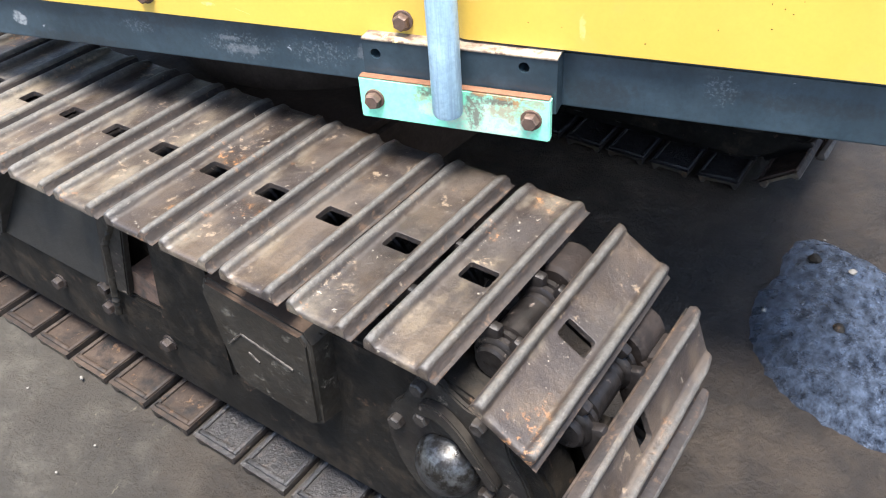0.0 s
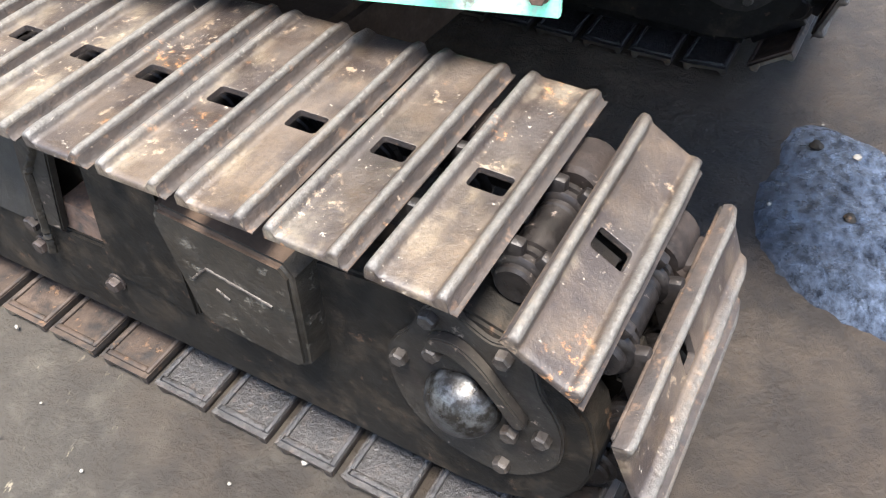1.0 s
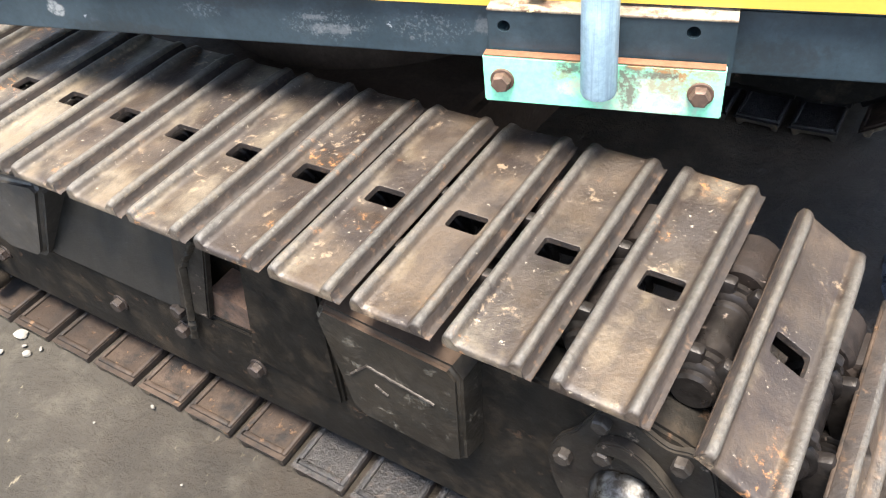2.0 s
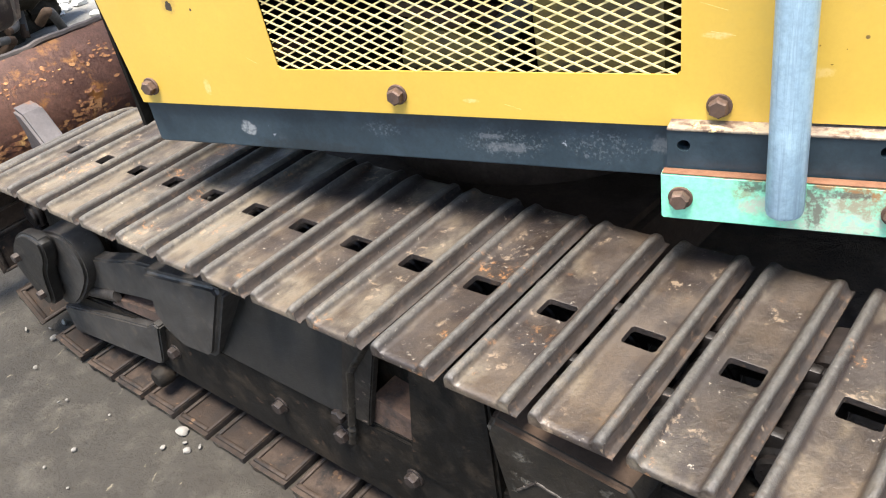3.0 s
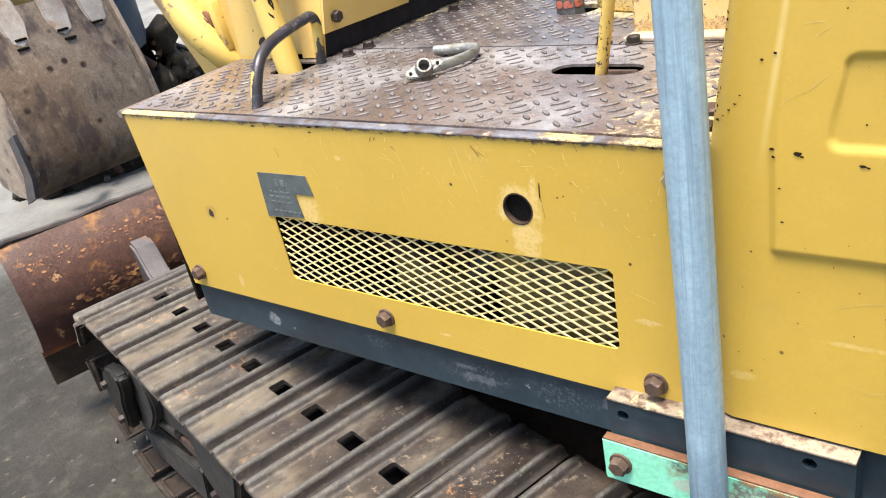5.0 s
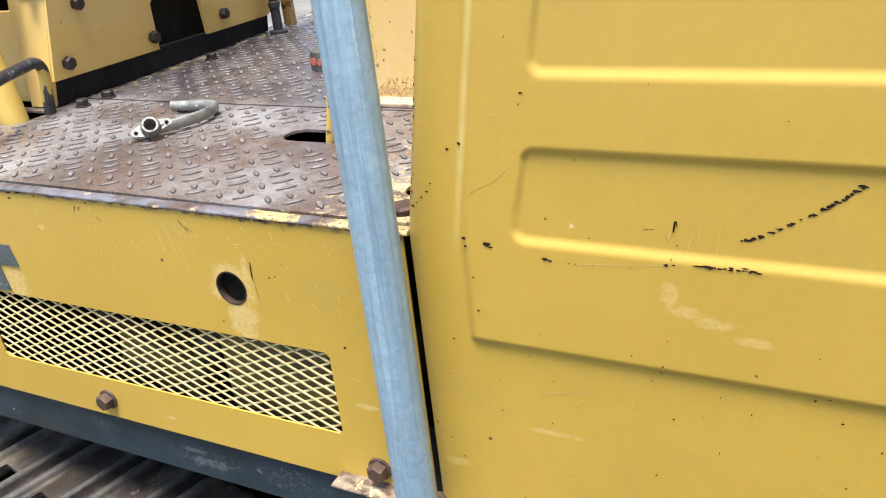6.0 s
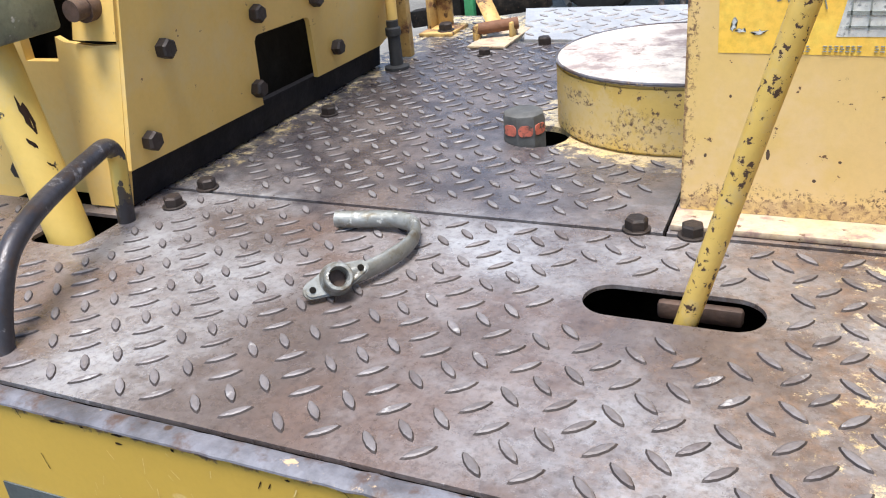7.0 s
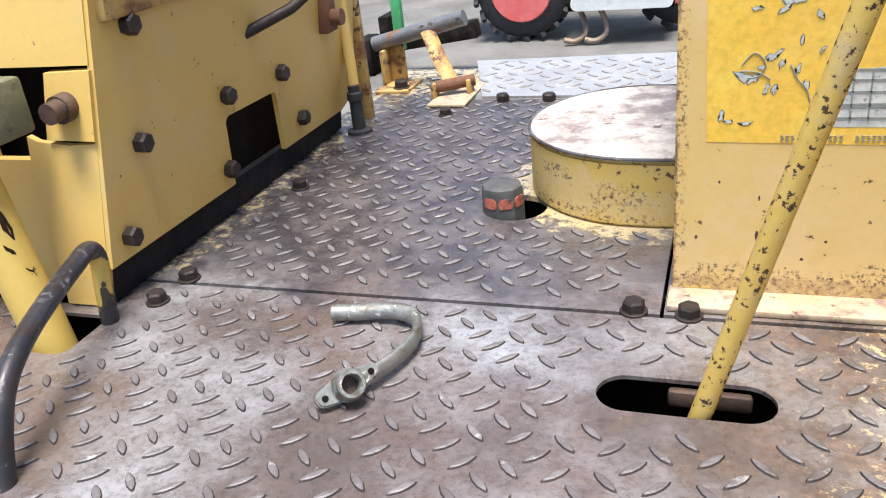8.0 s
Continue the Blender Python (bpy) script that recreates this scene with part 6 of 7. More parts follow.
door_marks("paint_wear", arc_bits
           + [blot(-0.043 + 0.043 * g.random(), 0.8575 + g.gauss(0, 0.0005), g.uniform(0.0008, 0.0026), g.uniform(0.0003, 0.0008), 400 + k, 8) for k in range(34)]
           + [blot(x, z, r, r * 0.6, 500 + k, 9) for k, (x, z, r) in enumerate([(-0.149, 0.849, 0.0026), (-0.145, 0.8482, 0.0014), (-0.126, 0.848, 0.0007), (-0.131, 0.848, 0.0007), (-0.113, 0.8485, 0.0006), (-0.062, 0.8555, 0.0016), (-0.057, 0.856, 0.001),
                                                                                (-0.194, 0.856, 0.0028), (-0.191, 0.854, 0.0014), (-0.238, 0.900, 0.001), (-0.242, 0.893, 0.0012), (-0.247, 0.888, 0.0014), (-0.252, 0.883, 0.001), (-0.257, 0.879, 0.002),
                                                                                (-0.221, 0.928, 0.0018), (-0.211, 0.933, 0.0016), (-0.214, 0.858, 0.0022), (-0.213, 0.852, 0.0016), (-0.208, 0.826, 0.0012), (-0.206, 0.797, 0.0013), (-0.16, 0.972, 0.0014)])]
           + [streak(-0.0585, 0.879, -0.0572, 0.8875, 0.0008, 3), streak(-0.056, 0.883, -0.0565, 0.8875, 0.0005, 4), streak(-0.078, 0.879, -0.071, 0.880, 0.0003, 5)]
           + [blot(g.uniform(-0.25, 0.25), g.uniform(0.60, 0.80), g.uniform(0.0003, 0.0011), g.uniform(0.0003, 0.0011), 50 + k, 7) for k in range(60)]
           + [blot(g.uniform(-0.2, 0.25), g.uniform(0.80, 1.03), g.uniform(0.0003, 0.0008), g.uniform(0.0003, 0.0008), 150 + k, 7) for k in range(26)], DARKCHIP)
door_marks("edge_rust", [blot(-0.2648 + (z - 0.855) * 0.165 + abs(g.gauss(0, 0.0012)), z, g.uniform(0.0004, 0.0010), g.uniform(0.0005, 0.0016), 900 + k, 8) for k, z in enumerate([0.865 + 0.16 * g.random() ** 1.3 for _ in range(13)])], DARKCHIP)
door_marks("scratch_wear", [streak(*q, 0.00035, k) for k, q in enumerate([(-0.190, 0.955, -0.178, 0.956), (-0.178, 0.956, -0.173, 0.952), (-0.173, 0.952, -0.182, 0.946), (-0.209, 0.893, -0.197, 0.902), (-0.197, 0.902, -0.186, 0.906), (-0.186, 0.906, -0.174, 0.918),
                                                                            (-0.205, 0.918, -0.199, 0.912), (-0.167, 0.722, -0.145, 0.730), (-0.145, 0.730, -0.120, 0.735), (-0.155, 0.649, -0.139, 0.646), (-0.156, 0.638, -0.120, 0.650), (-0.110, 0.664, -0.063, 0.675),
                                                                            (-0.05, 0.86, -0.046, 0.88), (-0.03, 0.865, -0.028, 0.89), (-0.19, 0.70, -0.205, 0.694), (0.02, 0.70, 0.05, 0.69)])]
           + [streak(-0.127, 0.8475, -0.060, 0.8555, 0.0003, 71), streak(-0.062, 0.873, -0.0605, 0.879, 0.0007, 74), streak(-0.042, 0.873, -0.0405, 0.893, 0.0003, 75)], PRIMER)
bm = bmesh.new()
slab(bm, [(0.952, 0.584), (1.31, 0.584), (1.31, 0.855), (1.31, 1.32), (0.952, 1.32), (0.952, 0.855)], [], Matrix.Translation((-0.2645, 0, 0)) @ Matrix(((0, 0, -1, 0), (1, 0, 0, 0), (0, 1, 0, 0), (0, 0, 0, 1))), 0.003)
bm.verts.ensure_lookup_table()
for q in bm.verts:
    q.co.x += max(0.0, q.co.z - 0.855) * 0.165
part("cover_side", bm, YELLOW, cover)
bm = bmesh.new()
slab(bm, [(-0.21, 0.95), (0.30, 0.95), (0.30, 2.0), (-0.21, 2.0)], [], Matrix.Translation((0, 0, 1.33)), 0.01)
part("cover_top", bm, YELLOW, cover)
bm = bmesh.new()
slab(bm, [(0.95, 0.57), (1.99, 0.57), (1.99, 1.32), (0.95, 1.32)], [], Matrix.Translation((0.302, 0, 0)) @ FACE_X, 0.005)
part("cover_end", bm, YELLOW, cover)

# console with torn sticker
bm = bmesh.new()
slab(bm, rounded(-0.4915, 0.8608, -0.215, 1.30, 0.002), [], at_y(1.292), 0.004)
slab(bm, [(1.2965, 0.862), (1.78, 0.862), (1.78, 1.29), (1.2965, 1.29)], [], Matrix.Translation((-0.4915, 0, 0)) @ Matrix(((0, 0, -1, 0), (1, 0, 0, 0), (0, 1, 0, 0), (0, 0, 0, 1))), 0.003)
console = part("console", bm, CONSOLE, body, "faded yellow console with rusty foot", smooth=0)
bm = bmesh.new()
box(bm, (-0.494, 1.262, 0.8555), (-0.215, 1.296, 0.8605), 0.001)
foot = part("console_flange", bm, FLANGE, console, "rust-speckled flange")
for bx, by in ((-0.472, 1.257), (-0.285, 1.275), (-0.285, 1.236)):
    piece("bolt", HEXD, Matrix.Translation((bx - 0.005, by, TOP)) @ spin(rng.uniform(0, 60)) @ Matrix.Diagonal((0.78, 0.78, 0.78, 1)), foot)
bm = bmesh.new()
slab(bm, [(-0.470, 0.981), (-0.342, 0.979), (-0.25, 0.98), (-0.25, 1.14), (-0.474, 1.14)], [], at_y(1.2917), 0.0003)
sticker = part("warning_sticker", bm, STICKY, console, "torn orange-yellow warning sticker", smooth=0)


def shred(cx, cz, r, n, seed):
    """A jagged torn outline."""
    g = random.Random(seed)
    return [(cx + r * f * math.cos(2 * math.pi * (k + g.uniform(-0.3, 0.3)) / n), cz + r * 0.7 * f * math.sin(2 * math.pi * (k + g.uniform(-0.3, 0.3)) / n)) for k, f in enumerate([g.uniform(0.3, 1.3) for _ in range(n)])]


def torn(name, outline, y, material, m):
    bm = bmesh.new()
    bm.faces.new([bm.verts.new(m @ Vector((x, y, z))) for x, z in outline])
    bmesh.ops.triangulate(bm, faces=bm.faces)
    return part(name, bm, material, sticker, smooth=0)


for k, (cx, cz, r, a) in enumerate(((-0.447, 1.028, 0.0065, -20), (-0.441, 1.026, 0.0040, 40), (-0.429, 1.042, 0.0048, 30), (-0.424, 1.036, 0.0036, 70), (-0.432, 1.021, 0.0042, 70), (-0.427, 1.019, 0.0032, 60), (-0.461, 1.0, 0.0036, 80), (-0.456, 0.996, 0.0040, 0),
                                    (-0.444, 0.995, 0.0036, 5), (-0.413, 1.033, 0.0036, 80), (-0.412, 1.052, 0.0028, 100), (-0.419, 1.078, 0.0075, -15), (-0.424, 1.073, 0.0042, 30), (-0.402, 1.068, 0.0040, 100), (-0.407, 1.022, 0.0034, 95), (-0.441, 1.074, 0.0028, 0), (-0.399, 1.045, 0.0030, 60), (-0.436, 1.034, 0.0028, 10))):
    m = Matrix.Translation((cx, 0, cz)) @ Matrix.Rotation(radians(-a), 4, "Y") @ Matrix.Diagonal((1.15, 1, 0.75, 1))
    torn("torn_edge", shred(0, 0, r * 1.18, 13, k), 1.29158 - 0.00001 * k, INKG, m)
    torn("torn_scrap", shred(0, 0, r * 0.95, 13, k), 1.29125 - 0.00001 * k, STICKW, m)
for k, run in enumerate((((-0.449, 1.036), (-0.441, 1.0445), (-0.434, 1.0375), (-0.4365, 1.029), (-0.445, 1.027)), ((-0.418, 1.036), (-0.413, 1.026), (-0.407, 1.019), (-0.404, 1.010)), ((-0.449, 1.032), (-0.438, 1.031), (-0.430, 1.026)))):
    bm = bmesh.new()
    sweep(bm, curve_pts([(x, 1.2912, z) for x, z in run], 3), 0.00045, 6)
    part("curled_edge", bm, INKG, sticker, smooth=0)
bm = bmesh.new()
slab(bm, [(-0.397, 0.992), (-0.33, 0.992), (-0.33, 1.036), (-0.39, 1.03)], [], at_y(1.29145), 0.0002)
picture = part("printed_drawing", bm, STICKW, sticker, "grey line drawing of machine parts", smooth=0)
bm = bmesh.new()
for z in (0.998, 1.006, 1.0075, 1.016, 1.024, 1.031):
    box(bm, (-0.392, 1.2909, z), (-0.335, 1.2914, z + 0.0012))
for x in (-0.39, -0.379, -0.368, -0.352, -0.341):
    box(bm, (x, 1.2909, 0.996), (x + 0.0011, 1.2914, 1.030))
tagged(part("drawing_line_work", bm, INKG, picture, smooth=0), kind="stuff")
bm = bmesh.new()
for k in range(26):
    x = -0.421 + 0.0034 * k
    if k % 9 in (3, 4):
        continue
    for q in range(3):
        box(bm, (x + 0.0005 * (q % 2), 1.2909, 0.9822 + 0.0017 * q), (x + 0.0018 + 0.0007 * ((k * 7 + q) % 2), 1.2916, 0.9828 + 0.0017 * q))
part("print_block", bm, INKG, sticker, "small dark characters", smooth=0)

# round-ended tank cover and filler cap
bm = bmesh.new()
dee = [(-0.42, 1.411)] + [(-0.532 + 0.122 * math.cos(radians(270 - a)), 1.533 + 0.122 * math.sin(radians(270 - a))) for a in range(0, 181, 8)] + [(-0.42, 1.655)]
slab(bm, dee, [], Matrix.Translation((0, 0, 0.920)), 0.0648)
bmesh.ops.bevel(bm, geom=[e for e in bm.edges if e.calc_face_angle(0) > 1.2], offset=0.003, segments=2, affect="EDGES")
tank = part("tank_cover", bm, TANKW, body, "round-ended yellow tank cover with bare top", smooth=40)
bm = bmesh.new()
slab(bm, dee, [], Matrix.Translation((0, 0, 0.9225)), 0.0022)
part("tank_lid", bm, LID, tank, "worn bare metal lid")
bm = bmesh.new()
sweep(bm, [(x, y, 0.9222) for x, y in dee], 0.0016, 8)
part("lid_rim", bm, LIPM, tank, "dark rubbed rim")
bm = bmesh.new()
lathe(bm, (-0.668, 1.445, 0.830), (-0.668, 1.445, 2), [(0, 0.0222), (0.046, 0.0218), (0.0515, 0.0205), (0.0540, 0.0165), (0.0545, 0.006)], 8)
cap = part("filler_cap", bm, DARKCAP, body, "dark filler cap with faded red band")
for a in (-112.5, -67.5, -22.5):
    bm = bmesh.new()
    slab(bm, rounded(-0.0072, 0.8625, 0.0072, 0.8735, 0.004), [], Matrix.Translation((-0.668, 1.445, 0)) @ Matrix.Rotation(radians(a + 90), 4, "Z") @ at_y(-0.0208), 0.0016)
    part("red_mark", bm, ORANGE, cap, "faded red mark", smooth=0)

# control lever in the slot
bm = bmesh.new()
sweep(bm, [(-0.478, 1.1485, 0.79), (-0.468, 1.1455, 0.835), (-0.4615, 1.1435, 0.86), (-0.4285, 1.134, 0.99), (-0.3945, 1.124, 1.12), (-0.361, 1.114, 1.25)], 0.0070, 16)
lever = part("control_lever", bm, CHIPPED, body, "chipped yellow control lever")
bm = bmesh.new()
box(bm, (-0.486, 1.168, 0.836), (-0.432, 1.176, 0.849), 0.003)
part("lever_stop", bm, BOLT, body)
# Black sheet added below the rear deck, for the filler hole's shade.
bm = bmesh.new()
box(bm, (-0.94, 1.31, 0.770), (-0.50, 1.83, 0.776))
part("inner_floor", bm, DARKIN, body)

# swing-post box with bolted plate and window; the whole box leans outwards
BX = -0.9525


def lean(bm, back=0.0):
    for q in bm.verts:
        q.co.x += (q.co.z - 0.905) * 0.135
        q.co.y += (q.co.z - 0.87) * back
    return bm


bm = bmesh.new()
slab(bm, [(1.207, 0.892), (1.412, 0.8893), (1.4045, 0.960), (1.4075, 0.9645), (1.412, 0.9657), (1.505, 0.9632), (1.510, 0.9615), (1.513, 0.957), (1.527, 0.8880), (1.69, 0.886), (1.735, 0.90), (1.735, 1.35), (1.262, 1.35), (1.229, 1.085)], [], at_x(BX), 0.006)
wall = part("post_plate", lean(bm), PALE, body, "bolted yellow plate with a square window", smooth=0)
for by, bz in ((1.233, 0.912), (1.266, 0.987), (1.400, 0.911), (1.568, 0.914), (1.407, 0.988), (1.522, 0.981), (1.272, 1.087), (1.45, 1.11)):
    piece("bolt", HEXP, Matrix.Translation((BX + (bz - 0.905) * 0.135, by, bz)) @ TO_X @ spin(rng.uniform(0, 60)), wall)
bm = bmesh.new()
slab(bm, [(1.205, 0.857), (1.70, 0.857), (1.70, 0.887), (1.205, 0.894)], [], at_x(BX - 0.006), 0.01)
part("kick_strip", lean(bm), KICK, wall, "dark strip along the foot", smooth=0)
bm = bmesh.new()
box(bm, (-0.958, 1.24, 1.094), (-0.944, 1.44, 1.15), 0.004)
part("top_rail", lean(bm), RUSTY, wall, "grimy rail along the plate's top")
bm = bmesh.new()
slab(bm, [(-1.004, 0.857), (-0.958, 0.857), (-0.9565, 1.002), (-0.985, 1.0005), (-1.018, 1.0035), (-1.0285, 1.008), (-1.0275, 0.99), (-1.016, 0.925)], [], at_y(1.2035), 0.006)
part("front_flap", lean(bm, 0.12), PALE, wall, "dented yellow front flap", smooth=0)
bm = bmesh.new()
slab(bm, [(-1.004, 1.006), (-0.9555, 1.005), (-0.9550, 1.0615), (-1.000, 1.0605)], [], at_y(1.200), 0.010)
slab(bm, [(-1.25, 1.065), (-0.9565, 1.065), (-0.9575, 1.35), (-1.25, 1.35)], [], at_y(1.202), 0.008)
part("front_plate", lean(bm, 0.12), PALE, wall, "yellow front plate", smooth=0)
bm = bmesh.new()
slab(bm, [(-1.19, 0.857), (-0.975, 0.857), (-0.975, 0.985), (-1.065, 0.985), (-1.065, 1.30), (-1.17, 1.30)], [], at_y(1.225), 0.01)
part("back_plate", bm, PALE, wall, smooth=0)
piece("bolt", HEXP, Matrix.Translation((-1.114, 1.225, 0.878)) @ TO_Y @ spin(20), wall)
# Black box added behind the window in place of the hollow's shade.
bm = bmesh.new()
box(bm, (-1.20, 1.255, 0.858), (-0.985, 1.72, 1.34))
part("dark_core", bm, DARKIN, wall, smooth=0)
bm = bmesh.new()
rod(bm, (-0.962, 1.221, 1.034), (-0.962, 1.209, 1.0335), 0.0118, seg=24)
rod(bm, (-0.9605, 1.211, 1.0345), (-0.9605, 1.196, 1.034), 0.0088, seg=20)
part("pivot_pin", bm, BOLT, wall, "rusty pivot pin")
bm = bmesh.new()
box(bm, (-1.13, 1.140, 1.018), (-0.985, 1.206, 1.064), 0.004)
part("tie_bar", bm, TIEBAR, wall, "paint-worn grey-green bar")
bm = bmesh.new()
sweep(bm, [(-0.988, 1.157, 0.80), (-1.022, 1.163, 0.99), (-1.026, 1.163, 1.012)], 0.0190, 24)
cylinder = part("hydraulic_cylinder", bm, CYLP, body, "yellow hydraulic cylinder through the deck")
bm = bmesh.new()
g = random.Random(5)
for z0, turn, tall, wide in ((0.958, -20, 0.016, 11), (0.936, -34, 0.005, 6), (0.915, -10, 0.004, 4)):
    rim = []
    for k in range(16):
        a = 2 * math.pi * k / 16
        z = z0 + tall * g.uniform(0.6, 1.2) * math.sin(a)
        b = radians(turn + wide * g.uniform(0.5, 1.2) * math.cos(a) - 8 * math.sin(a))
        f = (z - 0.80) / 0.19
        rim.append(bm.verts.new((-0.988 - 0.034 * f + 0.01935 * math.cos(b), 1.157 + 0.006 * f + 0.01935 * math.sin(b), z)))
    bm.faces.new(rim)
bmesh.ops.triangulate(bm, faces=bm.faces)
part("black_scuff", bm, DARKCHIP, cylinder, "black scuffed bare patch", smooth=0)
# strut and hoses at the far corner of the post
bm = bmesh.new()
sweep(bm, [(-0.932, 1.688, 0.862), (-0.936, 1.698, 0.94), (-0.948, 1.72, 1.20)], 0.0075, 12)
strut = part("gas_strut", bm, PALE, body, "rust-stained yellow strut")
bm = bmesh.new()
lathe(bm, (-0.932, 1.688, 0.855), (-0.932, 1.69, 2), [(0, 0.017), (0.004, 0.017), (0.006, 0.009), (0.044, 0.0085), (0.046, 0.0105), (0.055, 0.0105), (0.057, 0.008), (0.065, 0.008)], 18)
part("rubber_boot", bm, RUBBER, strut, "black rubber boot")
bm = bmesh.new()
box(bm, (-0.956, 1.738, 0.857), (-0.934, 1.752, 1.30), 0.003)
part("corner_post", bm, RUSTY, body, "yellow corner post")
bm = bmesh.new()
sweep(bm, [(-0.945, 1.455, 1.035), (-0.90, 1.50, 1.055), (-0.86, 1.60, 1.10)], 0.0062, 12)
sweep(bm, [(-0.945, 1.452, 1.045), (-0.943, 1.455, 1.015)], 0.005, 8)
part("linkage_rod", bm, BOLTD, body, "rusty linkage rod")
bm = bmesh.new()
box(bm, (-0.945, 1.63, 1.0), (-0.925, 1.66, 1.06), 0.004)
rod(bm, (-0.93, 1.645, 1.018), (-0.912, 1.645, 1.018), 0.010)
part("linkage_lug", bm, RUSTM, body)

# deck handle
bm = bmesh.new()
sweep(bm, curve_pts([(-0.880, 0.989, 0.852), (-0.8825, 1.001, 0.882), (-0.8875, 1.020, 0.907), (-0.897, 1.049, 0.9195), (-0.914, 1.094, 0.9245), (-0.934, 1.149, 0.9265), (-0.944, 1.177, 0.926), (-0.9505, 1.191, 0.912), (-0.9505, 1.187, 0.885), (-0.950, 1.182, 0.852)]), 0.0077, 16)
handle = part("grab_handle", bm, HANDLEW, body, "dark worn bent-bar grab handle")

# far corner: tube step on brackets
bm = bmesh.new()
sweep(bm, [(-1.00, 1.93, 0.921), (-0.845, 1.93, 0.957)], 0.0120, 18)
stepr = part("tube_rest", bm, TUBEM, body, "worn grey tube on rusty brackets")
bm = bmesh.new()
box(bm, (-0.872, 1.795, TOP + 0.001), (-0.814, 1.915, TOP + 0.005), 0.001)
part("base_plate", bm, FLANGE, stepr, "rust-stained base plate")
bm = bmesh.new()
sweep(bm, [(-0.902, 1.918, 0.940), (-0.876, 1.885, 0.905), (-0.853, 1.862, 0.878)], 0.0095, 10, [(1.3, 0.45)] * 3)
part("strut", bm, RUSTY, stepr, "rusty flat strut with yellow paint left")
bm = bmesh.new()
rod(bm, (-0.873, 1.842, 0.873), (-0.818, 1.868, 0.877), 0.0088, seg=16)
part("cross_pin", bm, RUSTM, stepr, "rusty cross pin")
for x, y in ((-0.872, 1.838), (-0.824, 1.862)):
    bm = bmesh.new()
    box(bm, (x - 0.003, y - 0.012, TOP + 0.004), (x + 0.003, y + 0.012, TOP + 0.026), 0.002)
    part("ear", bm, RUSTY, stepr)
bm = bmesh.new()
box(bm, (-0.985, 1.872, TOP), (-0.930, 1.945, TOP + 0.005), 0.001)
box(bm, (-0.984, 1.905, TOP + 0.004), (-0.978, 1.940, 0.914), 0.002)
box(bm, (-0.979, 1.934, TOP + 0.004), (-0.952, 1.940, 0.918), 0.002)
bracket = part("tube_bracket", bm, RUSTY, stepr, "rusty angle bracket")
piece("bolt", HEXD, Matrix.Translation((-0.947, 1.893, TOP + 0.004)) @ spin(15), bracket)

# boom arm in front of the post
bm = bmesh.new()
slab(bm, [(-1.30, 0.60), (-1.17, 0.60), (-1.17, 1.6), (-1.95, 1.6), (-1.57, 1.02)], [], at_y(1.30), 0.10)
bmesh.ops.bevel(bm, geom=[e for e in bm.edges if e.calc_face_angle(0) > 0.5], offset=0.012, segments=3, affect="EDGES")
boom = thing("boom_foot", (-1.3, 1.35, 0.6), "yellow boom foot with a rusty pin bracket", "boom")
part("casting", bm, PALE, boom)
bm = bmesh.new()
box(bm, (-1.322, 1.284, 0.846), (-1.304, 1.302, 0.938), 0.003, Matrix.Rotation(radians(-8), 4, "Y"))
box(bm, (-1.362, 1.290, 0.880), (-1.318, 1.302, 0.944), 0.005)
br = part("pin_bracket", bm, RAMPAINT, boom, "rust-stained pin bracket")
bm = bmesh.new()
lathe(bm, (-1.342, 1.291, 0.902), (-1.342, 0, 0.902), [(0, 0.0195), (0.004, 0.0195), (0.006, 0.017), (0.007, 0.010), (0.011, 0.009), (0.012, 0.004)], 18)
part("pin", bm, RUSTM, br, "rusty pin")
bm = bmesh.new()
sweep(bm, [(-1.617, 1.275, 1.266), (-1.507, 1.275, 1.086), (-1.377, 1.275, 0.911), (-1.352, 1.280, 0.876), (-1.322, 1.29, 0.836), (-1.302, 1.31, 0.806)], 0.031, 20, [(1, 1), (1, 1), (1, 1), (0.97, 0.97), (0.85, 0.85), (0.5, 0.5)])
part("boom_cylinder", bm, RAMPAINT, boom, "yellow ram")

# ---- steel post on a green bracket ----
post = thing("steel_post", (-0.255, 0.905, 0.485), "galvanised steel post bolted by a green bracket", "post")
bm = bmesh.new()
sweep(bm, [(-0.2615, 0.900, 0.512), (-0.2615, 0.900, 0.516), (-0.262, 0.900, 0.60), (-0.2652, 0.900, 1.0), (-0.272, 0.900, 1.85)], 0.0176, 28, [(0.93, 0.93), (1, 1), (1, 1), (1, 1), (1, 1)])
part("pipe", bm, PIPE, post, "galvanised pipe")
bm = bmesh.new()
slab(bm, [(-0.382, 0.482), (-0.146, 0.482), (-0.146, 0.535), (-0.382, 0.535)], [], at_y(0.9165), 0.0125)
bmesh.ops.bevel(bm, geom=[e for e in bm.edges if e.calc_face_angle(0) > 0.9], offset=0.0015, segments=2, affect="EDGES")
gp = part("green_bracket", bm, GREEN, post, "mint green bracket with rusty edges")
bm = bmesh.new()
box(bm, (-0.381, 0.9172, 0.5345), (-0.147, 0.928, 0.5362), 0.0006)
part("rust_edge", bm, RUSTM, gp)
for bx in (-0.362, -0.167):
    piece("bolt", HEX, Matrix.Translation((bx, 0.9165, 0.509)) @ TO_Y @ spin(rng.uniform(0, 60)), gp)

# ---- lever tool on the deck ----
wrench = thing("lever_tool", (-0.70, 1.16, TOP), "cast grey lever with a socket boss lying on the deck", "tool")
bm = bmesh.new()
